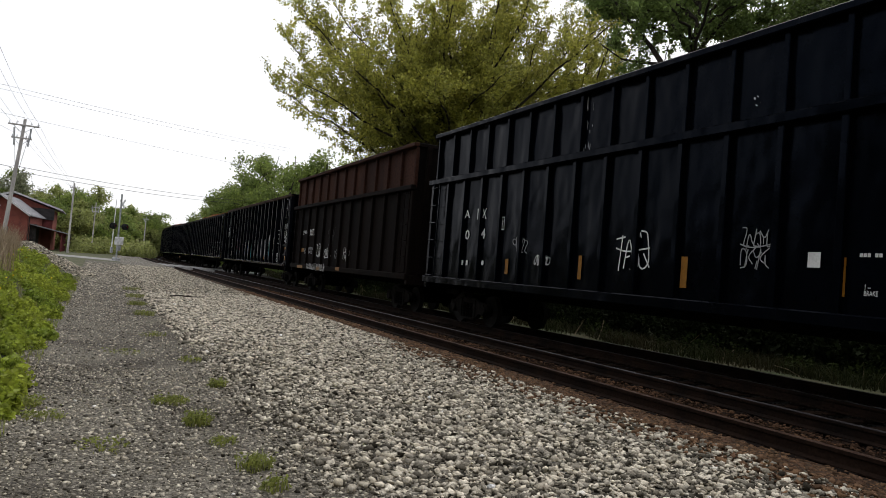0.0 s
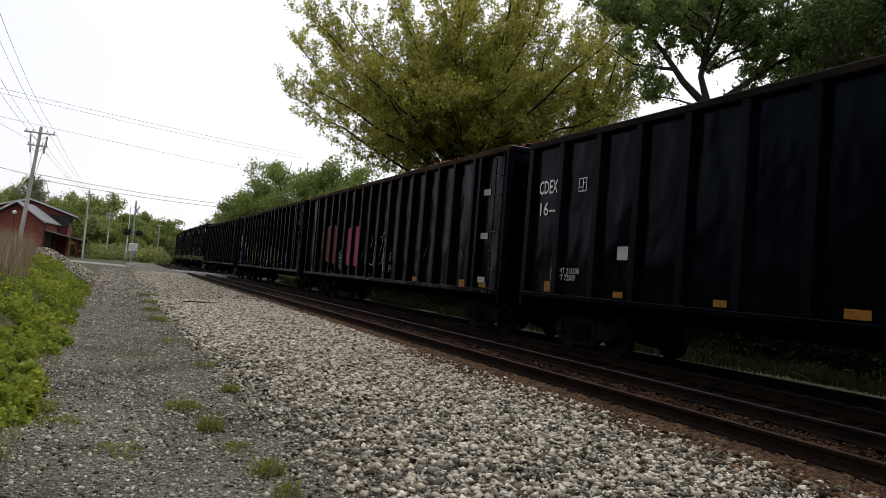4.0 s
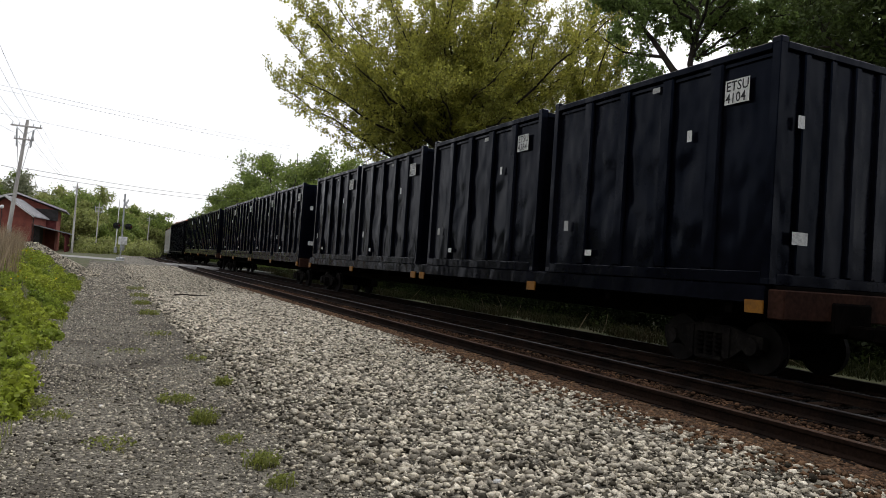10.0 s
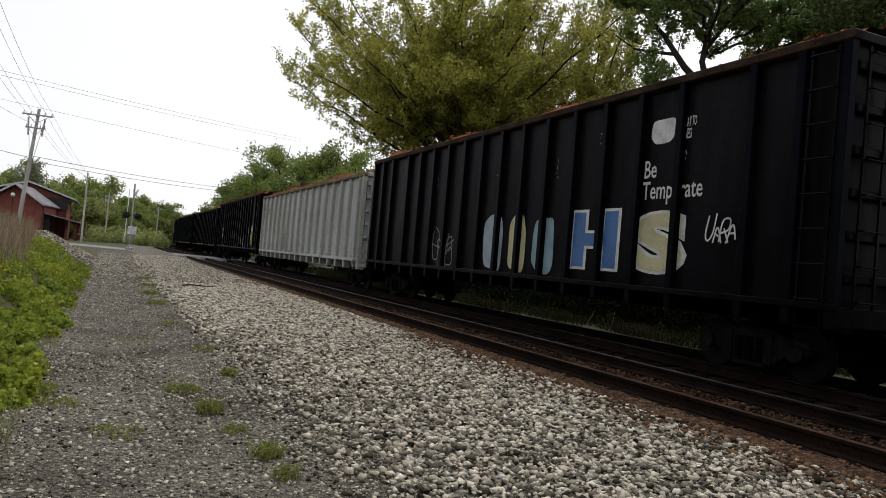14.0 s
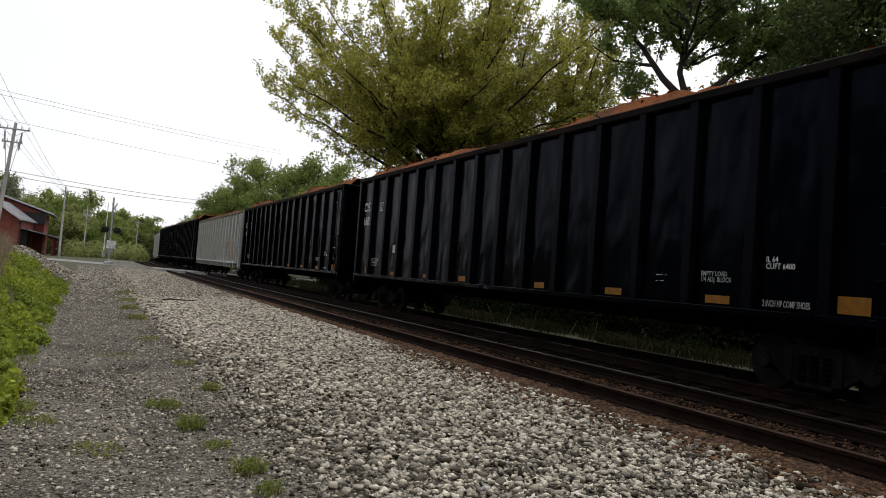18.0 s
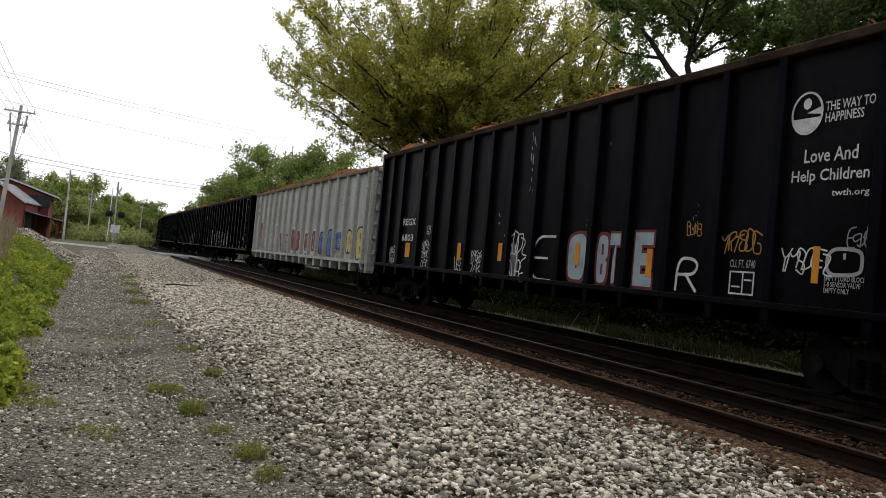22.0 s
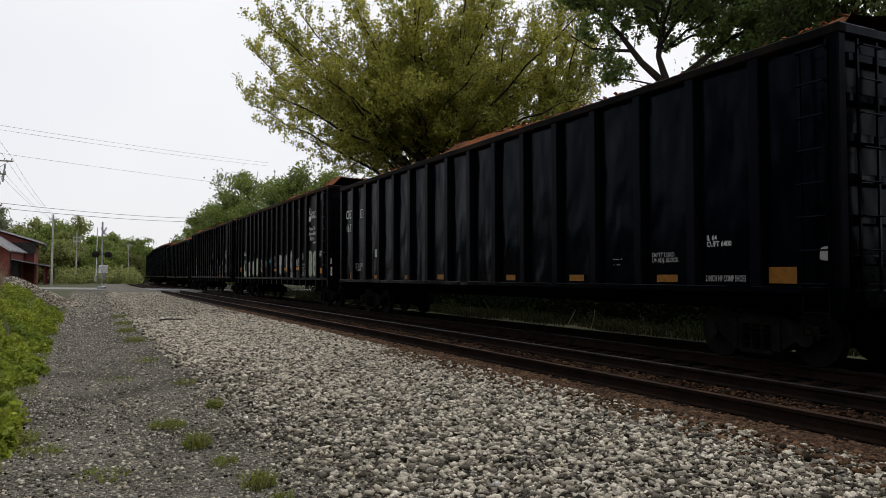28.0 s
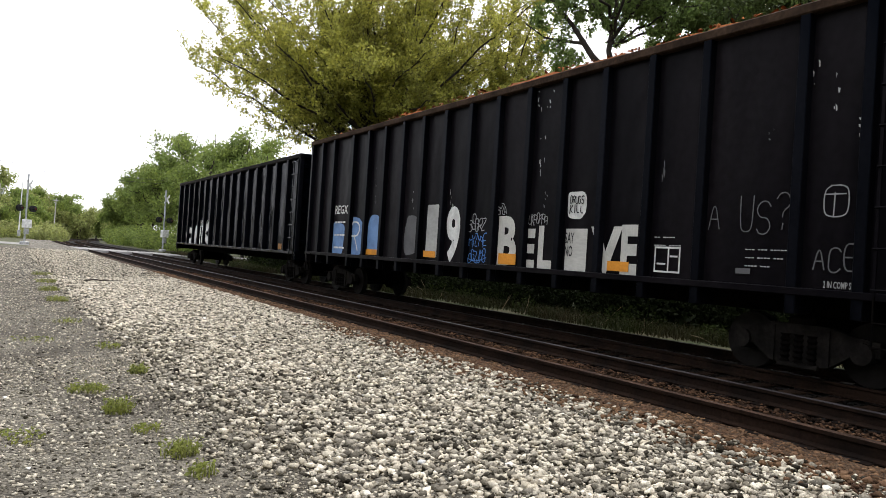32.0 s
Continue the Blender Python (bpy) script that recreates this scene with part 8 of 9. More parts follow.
def branch_leaves(stems, seed, mat, leaves, size, thing, first=0.22, pitch=0.75, reach=3.4, twig=0.34, rise=0.3, spread=0.08, ends=False):
    """Branches and twigs along every stem, and leaves in rows along the twigs."""
    rnd, rg = random.Random(seed), np.random.default_rng(seed)
    bm = bmesh.new()
    starts, stops = [], []
    for pts, r, full in stems:
        limb(bm, pts, r, 0.025, 7)
        ln = sum((b - a).length for a, b in zip(pts, pts[1:]))
        s = first * ln
        while s < ln:
            k = s / ln
            p, d = along(pts, k)
            side = Vector((rnd.gauss(0, 1), rnd.gauss(0, 1), rnd.gauss(0.15, 0.8)))
            side = (side - d * side.dot(d)).normalized()
            go = (d * rnd.uniform(0.6, 1.1) + side * rnd.uniform(0.5, 1.0) + Vector((0, 0, rise))).normalized()
            far = (0.7 + reach * (1 - 0.72 * k)) * rnd.uniform(0.45, 1.1)
            tip = p + go * far
            bough = curve(p, p + go * far * 0.5 - Vector((0, 0, 0.05 * far)), tip + Vector((0, 0, 0.06 * far)), rnd, 0.05 * far, 4)
            limb(bm, bough, max(0.014, r * 0.2 * (1.1 - k)), 0.008, 4)
            q = 0.15 * far
            while q < far * 1.02:
                a, e = along(bough, q / far)
                out = (e * rnd.uniform(0.5, 1.2) + Vector((rnd.gauss(0, 0.6), rnd.gauss(0, 0.6), rnd.gauss(rise * 0.6, 0.5)))).normalized()
                b = a + out * rnd.uniform(0.25, 0.9) * (1.15 - 0.5 * q / far)
                if rnd.random() < 0.6:
                    limb(bm, [a, b], 0.010, 0.004, 3)
                if rnd.random() < full:
                    starts.append(a[:])
                    stops.append(b[:])
                q += twig * rnd.uniform(0.6, 1.4)
            s += pitch * rnd.uniform(0.6, 1.4)
    part("trunk", bm, BARK, thing, smooth=True)
    a, b = np.array(starts), np.array(stops)
    ln = np.linalg.norm(b - a, axis=1) * rg.gamma(4.0, 0.25, len(a))
    idx = rg.choice(len(a), size=leaves, p=ln / ln.sum())
    k = (rg.random((leaves, 1)) ** (0.35 if ends else 0.7)) * 1.08
    part("crown", quads("crown", a[idx] + (b - a)[idx] * k + rg.normal(size=(leaves, 3)) * spread, size, mat, rg), None, thing)
    return thing


def build_spring_tree():
    """The big tree: limbs fan out from a low fork, the lowest sweeping sideways."""
    rnd = random.Random(12)
    x, y = 22.2, 46.0
    t = empty("tree", pose(x, y, ground_z(x, y) - 0.1), label="large spreading tree in yellow-green spring leaf behind the train", category="tree", group="trees beside the railway")
    fork = Vector((0, 0, 8.6))
    stems = [([Vector((0, 0, 0)), Vector((0.1, 0, 3)), Vector((-0.1, 0.1, 6)), fork], 0.62, 0.0)]
    n = 62
    for i in range(n):
        az = 2.39996 * i + rnd.uniform(-0.25, 0.25)
        el = 0.02 + 0.98 * ((i + 0.5) / n) ** 0.75 + rnd.uniform(-0.04, 0.04)
        el = min(1.0, max(0.0, el))
        h = math.sqrt(1 - el ** 2.6) * (0.60 + 0.40 * smooth(el, 0.0, 0.32))
        f = rnd.uniform(0.60, 1.0)
        end = Vector((15.2 * h * math.cos(az) * f, 15.2 * h * math.sin(az) * f, 10.2 + 16.0 * el * f))
        a = fork + Vector((rnd.uniform(-0.4, 0.4), rnd.uniform(-0.4, 0.4), rnd.uniform(-2.6, 2.4)))
        c = a.lerp(end, 0.5) + Vector((0, 0, 1.4 - 2.0 * el)) + Vector((rnd.uniform(-1, 1), rnd.uniform(-1, 1), 0)) * 1.2
        stems.append((curve(a, c, end, rnd, 0.22), rnd.uniform(0.07, 0.16), 1.0))
    # a broken bough hanging on the lane side
    stems.append((curve(Vector((-2.2, 1.0, 11.0)), Vector((-4.2, 2.0, 10.9)), Vector((-6.0, 2.4, 9.0)), rnd, 0.1), 0.13, 0.3))
    return branch_leaves(stems, 13, SPRING, 245000, 0.098, t, pitch=0.46, reach=4.6, twig=0.30, spread=0.14)


build_spring_tree()


def build_thin_tree():
    """A slim tree with few leaves at the edge of the big crown."""
    rnd = random.Random(4)
    x, y = 29.3, 41.6
    t = empty("tree", pose(x, y, ground_z(x, y) - 0.1), label="slim sparsely leaved tree beside the big spring tree", category="tree", group="trees beside the railway")
    fork = Vector((0, 0, 10.5))
    stems = [([Vector((0, 0, 0)), Vector((0.1, 0, 5)), fork], 0.2, 0.0)]
    for dx, dy, z in ((-1.0, 0.8, 21), (0.6, -0.4, 22), (1.9, -1.4, 20.5), (2.6, -2.0, 17.6), (1.2, -0.8, 15.2), (3.0, -2.4, 19.2)):
        stems.append((curve(fork + Vector((0, 0, rnd.uniform(0, 2))), Vector((dx * 0.35, dy * 0.35, z * 0.72)), Vector((dx, dy, z)), rnd, 0.08), 0.09, 0.75))
    return branch_leaves(stems, 5, SPRING, 17000, 0.075, t, pitch=0.4, reach=2.2, spread=0.12)


build_thin_tree()


def build_maple():
    """A maple with one limb leaning out over the line and leaves in flat clumps."""
    rnd = random.Random(8)
    x, y = 25.9, 26.5
    t = empty("tree", pose(x, y, 0), label="dark green maple with a leaning limb behind the train", category="tree", group="trees beside the railway")
    fork = Vector((-0.15, 0.15, 10.6))
    stems = [([Vector((0, 0, -1.0)), Vector((0.1, 0, 3)), Vector((0, 0, 7)), fork], 0.34, 0.0),
             ([fork, Vector((-1.05, 1.05, 11.96)), Vector((-1.8, 1.76, 13.5)), Vector((-3.0, 2.7, 15.2)), Vector((-4.2, 3.6, 17.5))], 0.21, 1.0),
             ([Vector((-1.35, 1.35, 12.6)), Vector((-2.0, 1.95, 12.7)), Vector((-2.9, 2.6, 12.85)), Vector((-3.7, 3.3, 13.6))], 0.10, 0.5),
             ([fork, Vector((-0.45, 0.5, 12.2)), Vector((-0.2, 0.2, 15.7)), Vector((0.2, -0.1, 20))], 0.20, 1.0),
             ([Vector((-0.5, 0.5, 12.6)), Vector((0.4, -0.4, 14.4)), Vector((1.8, -1.6, 16.5)), Vector((3, -2.6, 18.5))], 0.13, 1.0),
             ([fork, Vector((1.6, -1.3, 12.4)), Vector((3.4, -3.0, 13.8)), Vector((5.0, -4.4, 15.6))], 0.15, 1.0),
             ([fork, Vector((1.5, -1.5, 11.3)), Vector((3.3, -3.2, 11.9)), Vector((5.2, -5.0, 12.4))], 0.10, 1.0),
             ([fork, Vector((0.9, -0.9, 11.6)), Vector((2.0, -2.0, 12.9)), Vector((3.2, -3.2, 13.4))], 0.08, 1.0),
             ([fork, Vector((-1.2, 1.6, 11.2)), Vector((-2.0, 2.2, 11.3))], 0.05, 0.9)]
    for i in range(17):
        az, h = 2.4 * i, rnd.uniform(13.4, 20)
        r = rnd.uniform(2.6, 6.4)
        a = Vector((-0.3, 0.3, rnd.uniform(12, 16)))
        e = Vector((r * math.cos(az) - 0.6, r * math.sin(az) + 0.6, h))
        stems.append((curve(a, a.lerp(e, 0.5) + Vector((0, 0, 0.5)), e, rnd, 0.12), 0.08, 0.95))
    for i in range(13):      # boughs on the far side of the trunk from the big tree
        r, h = rnd.uniform(2.6, 7.2), rnd.uniform(11.4, 17)
        e = Vector((0.72 * r + rnd.uniform(-1.4, 1.4), -0.70 * r + rnd.uniform(-1.4, 1.4), h))
        a = Vector((0.25 * r, -0.22 * r, 11.4 + 0.42 * r)).lerp(e, rnd.uniform(0.0, 0.4))
        stems.append((curve(a, a.lerp(e, 0.5) + Vector((rnd.uniform(-0.4, 0.4), 0, 0.4)), e, rnd, 0.15), 0.035, 1.0))
    return branch_leaves(stems, 9, DARKGREEN, 76000, 0.095, t, first=0.34, pitch=0.5, reach=2.2, twig=0.36, rise=0.15, spread=0.15, ends=True)


build_maple()
# more maples
build_tree(29.0, 20.0, 19, (0, 0, 12.0), (7.0, 6.5, 7.0), 48000, 0.105, DEEPGREEN, 22, "dark green maple behind the train", limbs=15, subs=7, trunk=0.3, spread=0.42, fork=0.35)
build_tree(27.0, 10.0, 18, (0, 0, 11.0), (6.5, 6.5, 7.0), 34000, 0.11, DEEPGREEN, 23, "dark green maple behind the train", limbs=12, subs=6, trunk=0.3, spread=0.6)
build_tree(36.0, 33.0, 17, (0, 0, 9.5), (6.5, 6.5, 7.0), 22000, 0.12, DEEPGREEN, 24, "green tree in the wood behind the train", limbs=12, subs=6, trunk=0.25, spread=0.7)
# trees along the bend
for i, (x, y, h, r) in enumerate(((19.6, 63, 11.0, 3.6), (20.5, 72, 13.5, 4.4), (19.5, 82, 15.5, 4.8), (20.0, 93, 17.0, 5.2), (19.0, 105, 16.5, 4.8), (19.5, 118, 15.5, 4.8),
                                  (20.0, 132, 14.0, 4.6), (22.0, 148, 13.0, 4.6), (25.0, 168, 13.5, 4.6), (18.6, 150, 12.5, 3.4), (24.5, 78, 14.0, 4.4), (26, 96, 16.0, 5.0))):
    build_tree(x, y, h, (0, 0, h * 0.55), (r, r * 1.2, h * 0.46), 15000, 0.16, GREEN, 40 + i, "leafy green tree beside the bend of the railway", limbs=12, subs=6, trunk=0.2, spread=0.5, fork=0.2, twigs=3, low=-0.95)
# woods beyond the crossing: a continuous mass, lower towards the bend
rndw = random.Random(5)
CRESTS = ((-0.25, 0.080), (-0.15, 0.080), (-0.12, 0.084), (-0.088, 0.093), (-0.053, 0.082), (0.0, 0.074), (0.042, 0.060), (0.081, 0.041), (0.16, 0.036))
for i in range(34):
    y = rndw.uniform(196, 262)
    k = -0.215 + 0.0105 * i
    h = 1.4 + lerp_table(k, CRESTS) * y + rndw.uniform(-2.2, 0.6)
    build_tree(k * y, y, h, (0, 0, h * 0.5), (rndw.uniform(4.2, 6.2), 5, h * 0.5), 5600, 0.30, PALEGREEN if i in (12, 13) else (HAZEGREEN, GREEN, GREEN, HAZEGREEN, GREEN)[i % 5], 70 + i,
               "broadleaf tree in the far wood beyond the crossing", limbs=11, subs=6, trunk=0.22, spread=0.7, twigs=2, fork=0.15, low=-0.98)
for i, (x, y, h, r) in enumerate(((-8.5, 165, 11.5, 5), (-2.0, 175, 11.0, 4.5), (4.5, 185, 9.0, 4.5), (-14, 178, 14, 5), (-22, 150, 12.5, 5), (9.5, 200, 8.0, 4.5), (-27, 168, 14, 6), (-5.0, 160, 9.0, 4.5), (1.0, 165, 7.5, 4.5))):
    build_tree(x, y, h, (0, 0, h * 0.5), (r, 4, h * 0.5), 7500, 0.22, (GREEN, HAZEGREEN)[i % 2], 115 + i, "shrubby green tree behind the station", limbs=11, subs=6, trunk=0.16, spread=0.55, twigs=2, fork=0.12, low=-0.98)
# an unseen belt of low trees, added as a dark skyline for the glossy panels to reflect
for i in range(11):
    y = 14 + 9.5 * i
    h = 6.2 + (i * 5 % 7) * 0.45
    build_tree(-15.5 - 0.215 * y - 2.0 * (i % 2), y, h, (0, 0, h * 0.52), (5.2, 5.2, h * 0.48), 5200, 0.26, GREEN, 150 + i, "unseen low broadleaf tree added for the wagon panels to reflect", limbs=11, subs=6, trunk=0.18, spread=0.6, twigs=1, fork=0.15, low=-0.98)
# unseen trees added behind the camera to darken the wagon sides
for i in range(13):
    a = i / 12
    x, y = (-24 - 3 * (i % 2), 26 - 8.5 * i) if i < 9 else (-16 + 9 * (i - 9), -52 - 4 * (i % 2))
    build_tree(x, y, 17 + (i * 7 % 4), (0, 0, 9), (6.5, 6.5, 8.5), 3500, 0.5, GREEN, 120 + i, "unseen broadleaf tree added to darken the wagon sides", limbs=9, subs=5, trunk=0.3, spread=1.1, twigs=1, low=-0.98)


# ---- stones, weeds and grass ----
def stones(name, places, sizes, mat, rng, squash=0.65):
    """Many broken stones in one mesh; each an angular lump of twelve faces."""
    base = np.array([(-1, -1, -1), (1, -1, -1), (1, 1, -1), (-1, 1, -1), (-1, -1, 1), (1, -1, 1), (1, 1, 1), (-1, 1, 1)]) * 0.62
    tri = np.array([(0, 2, 1), (0, 3, 2), (4, 5, 6), (4, 6, 7), (0, 1, 5), (0, 5, 4), (1, 2, 6), (1, 6, 5), (2, 3, 7), (2, 7, 6), (3, 0, 4), (3, 4, 7)])
    n = len(places)
    v = base[None] * rng.uniform(0.7, 1.2, (n, 1, 3)) + rng.uniform(-0.42, 0.42, (n, 8, 3))
    q = rng.normal(size=(n, 4))
    q /= np.linalg.norm(q, axis=1)[:, None]
    w, x, y, z = q.T
    R = np.stack([1 - 2 * (y * y + z * z), 2 * (x * y - z * w), 2 * (x * z + y * w), 2 * (x * y + z * w), 1 - 2 * (x * x + z * z), 2 * (y * z - x * w),
                  2 * (x * z - y * w), 2 * (y * z + x * w), 1 - 2 * (x * x + y * y)], 1).reshape(n, 3, 3)
    v = np.einsum('nij,nkj->nki', R, v)
    v[:, :, 2] *= squash
    v = v * (sizes / 2)[:, None, None] + places[:, None, :]
    f = (tri[None] + 8 * np.arange(n)[:, None, None]).reshape(-1)
    me = bpy.data.meshes.new(name)
    me.vertices.add(8 * n)
    me.vertices.foreach_set("co", v.reshape(-1).astype(np.float32))
    me.loops.add(36 * n)
    me.loops.foreach_set("vertex_index", f.astype(np.int32))
    me.polygons.add(12 * n)
    me.polygons.foreach_set("loop_start", np.arange(0, 36 * n, 3, dtype=np.int32))
    me.update(calc_edges=True)
    me.materials.append(mat)
    return me


def strew(x0, x1, y0, y1, pitch, rng, edge=0.0):
    nx, ny = int((x1 - x0) / pitch), int((y1 - y0) / pitch)
    gx, gy = np.meshgrid(np.arange(nx) + 0.5, np.arange(ny) + 0.5)
    p = np.stack([x0 + gx.ravel() * pitch, y0 + gy.ravel() * pitch], 1) + rng.uniform(-0.6, 0.6, (nx * ny, 2)) * pitch
    if edge:
        p = p[(p[:, 0] > x0 + edge * rng.random(len(p)) ** 2) | (rng.random(len(p)) < 0.0)]
    return p


def on_ground(p, lift):
    return np.array([(x, y, ground_z(x, y) + lift) for x, y in p])


rng = np.random.default_rng(3)
near_stones = strew(1.45, 6.0, 2.0, 14, 0.043, rng, 0.9)
far_stones = np.concatenate([strew(1.5, 6.0, 14, 30, 0.062, rng, 0.8), strew(1.5, 6.0, 30, 66, 0.12, rng, 0.8)])
sizes = 0.028 + 0.066 * rng.random(len(near_stones)) ** 1.9
pieces = rng.choice(len(near_stones), 300, replace=False)
pieces = pieces[np.argsort(near_stones[pieces][:, 1])]
keep = np.ones(len(near_stones), bool)
keep[pieces] = False
heights = on_ground(near_stones, 0.045) + rng.uniform(-0.012, 0.018, (len(keep), 1)) * np.array([[0, 0, 1]])
rusty = keep & (near_stones[:, 0] > 5.15 + 1.2 * rng.random(len(keep)))
dusty = keep & ~rusty & (near_stones[:, 0] < 1.6 + 1.5 * rng.random(len(keep)) ** 1.5)
clean = keep & ~rusty & ~dusty
tagged(part("ballast_stones", stones("ballast_stones", heights[clean], sizes[clean], STONE, rng), None, ballast), kind="stuff")
tagged(part("dusty_stones", stones("dusty_stones", heights[dusty] - np.array([[0, 0, 0.015]]), sizes[dusty] * 0.68, GRIT, rng), None, ballast), kind="stuff")
tagged(part("stained_stones", stones("stained_stones", heights[rusty], sizes[rusty], RUSTSTONE, rng), None, ballast), kind="stuff")
tagged(part("distant_ballast_stones", stones("distant_ballast_stones", on_ground(far_stones, 0.045), 0.055 + 0.05 * rng.random(len(far_stones)) ** 1.6, STONE, rng), None, ballast), kind="stuff")
shapes = [stones("stone", np.zeros((1, 3)), np.array([1.0]), STONEOBJ, rng) for k in range(12)]
for i, (x, y) in enumerate(near_stones[pieces]):
    o = part("stone", shapes[i % 12], None, ballast, m=pose(x, y, ground_z(x, y) + 0.055, 0, 0, (i * 77) % 360))
    o.scale = (0.075, 0.07, 0.06)
bed = strew(5.55, 6.55, 2.2, 36, 0.046, rng)
tagged(part("rusty_stones", stones("rusty_stones", on_ground(bed, 0.03), 0.03 + 0.05 * rng.random(len(bed)) ** 2.0, RUSTSTONE, rng), None, track_bed), kind="stuff")
between = strew(6.74, 8.02, 1.5, 40, 0.050, rng)
lift = (0.045 + 0.03 * rng.random(len(between)))[:, None] * np.array([[0, 0, 1]])
tagged(part("rust_dusted_stones", stones("rust_dusted_stones", on_ground(between, 0) + lift, 0.028 + 0.042 * rng.random(len(between)) ** 1.6, BROWNSTONE, rng), None, track_bed), kind="stuff")
shade_bed = strew(8.2, 9.8, 4, 40, 0.11, rng)
tagged(part("oily_stones", stones("oily_stones", on_ground(shade_bed, 0.03), 0.045 + 0.05 * rng.random(len(shade_bed)) ** 1.5, DARKSTONE, rng), None, track_bed), kind="stuff")
grit = np.concatenate([strew(-0.9, 2.3, 3.0, 11, 0.036, rng), strew(-0.9, 2.3, 11, 26, 0.06, rng)])
grit = grit[rng.random(len(grit)) < 0.75]
coarse = strew(-0.7, 2.4, 26, 66, 0.13, rng)
tagged(part("coarse_gravel", stones("coarse_gravel", on_ground(coarse, 0.02), 0.03 + 0.07 * rng.random(len(coarse)) ** 2, GRIT, rng), None, lane), kind="stuff")
tagged(part("pebbles", stones("pebbles", on_ground(grit, 0.026), 0.012 + 0.038 * rng.random(len(grit)) ** 2.6, GRIT, rng), None, lane), kind="stuff")

HEAP = (-3.7, 43.0)


def heap_z(x, y):
    r = math.hypot(x - HEAP[0], (y - HEAP[1]) / 1.5)
    return 1.22 - 0.5 * max(0.0, r - 0.7) + 0.09 * noise.noise(Vector((x * 1.4, y * 1.4, 4)))


def gravel_heap():
    """A mound of gravel tipped at the end of the bank, its stones lying all over it."""
    h = empty("gravel_heap", pose(0, 0, 0), label="pale grey gravel heap tipped at the end of the bank", category="gravel heap")
    n, vs, fs = 40, [], []
    for j in range(n + 1):
        for i in range(n + 1):
            x, y = HEAP[0] + 4.4 * (2 * i / n - 1), HEAP[1] + 6.4 * (2 * j / n - 1)
            vs.append((x, y, max(heap_z(x, y), ground_z(x, y) - 0.15)))
    fs = [(j * (n + 1) + i, j * (n + 1) + i + 1, (j + 1) * (n + 1) + i + 1, (j + 1) * (n + 1) + i) for j in range(n) for i in range(n)]
    me = bpy.data.meshes.new("mound")
    me.from_pydata(vs, [], fs)
    me.materials.append(BALLAST)
    part("mound", me, None, h)
    p = strew(HEAP[0] - 4.2, HEAP[0] + 4.2, HEAP[1] - 6.2, HEAP[1] + 6.2, 0.085, rng)
    p = np.array([(x, y, heap_z(x, y) + 0.03) for x, y in p if heap_z(x, y) > ground_z(x, y) - 0.05])
    o = part("loose_gravel", stones("loose_gravel", p, 0.05 + 0.08 * rng.random(len(p)) ** 2, STONE, rng), None, h)
    o["kind"] = "stuff"


gravel_heap()

# bank plants: broad leaves low down, dry grass on the crest
WEED = leaf_material("bank_weed_leaves", (0.33, 0.38, 0.05), (0.20, 0.27, 0.04))
WEED2 = leaf_material("lane_weed_leaves", (0.21, 0.25, 0.05), (0.20, 0.19, 0.06))
DRY = material("dry_grass_blades", (0.36, 0.28, 0.19), 0.9, vary=0.2, scale=1, fine=6, bump=0, tint=(0.22, 0.16, 0.10), island=0.3)
# The shade beyond the train is put into the next two leaf colours.
GRASS = leaf_material("shaded_verge_grass_blades", (0.024, 0.030, 0.010), (0.044, 0.035, 0.019), 0.02, 0.3)
VERGELEAF = leaf_material("shaded_verge_weed_leaves", (0.034, 0.046, 0.013), (0.020, 0.028, 0.008), 0.02, 0.3)
FLOWER = material("yellow_petals", (0.70, 0.55, 0.03), 0.7, vary=0.1, scale=5, fine=20, bump=0)


def blades(name, feet, length, width, mat, rng, lean=0.35):
    """Grass blades: narrow upright triangles with a bend."""
    n = len(feet)
    a = rng.uniform(0, 6.283, n)
    d = np.stack([np.cos(a), np.sin(a), np.zeros(n)], 1)
    s = np.stack([-np.sin(a), np.cos(a), np.zeros(n)], 1)
    ln = (length * rng.uniform(0.5, 1.3, n))[:, None]
    up = np.array([[0, 0, 1.0]])
    le = rng.uniform(0, lean, n)[:, None]
    v = np.empty((n, 5, 3))
    v[:, 0], v[:, 1] = feet - s * width, feet + s * width
    mid = feet + up * ln * 0.55 + d * ln * le * 0.4
    v[:, 2], v[:, 3] = mid + s * width * 0.7, mid - s * width * 0.7
    v[:, 4] = feet + up * ln + d * ln * le * 1.6
    idx = np.array([0, 1, 2, 3, 3, 2, 4])
    f = (idx[None] + 5 * np.arange(n)[:, None]).reshape(-1)
    me = bpy.data.meshes.new(name)
    me.vertices.add(5 * n)
    me.vertices.foreach_set("co", v.reshape(-1).astype(np.float32))
    me.loops.add(7 * n)
    me.loops.foreach_set("vertex_index", f.astype(np.int32))
    me.polygons.add(2 * n)
    st = np.stack([7 * np.arange(n), 7 * np.arange(n) + 4], 1).reshape(-1)
    me.polygons.foreach_set("loop_start", st.astype(np.int32))
    me.update(calc_edges=True)
    me.materials.append(mat)
    return me


def bank_points(n, x0, x1, y0, y1, rng, clump=0.5):
    p = np.stack([rng.uniform(x0, x1, n), y0 + (y1 - y0) * rng.random(n) ** 1.5], 1)
    ok = [noise.noise(Vector((x * 0.9, y * 0.55, 2.0))) > -0.42 + clump * rng.random() - 0.2 for x, y in p]
    return p[np.array(ok)]


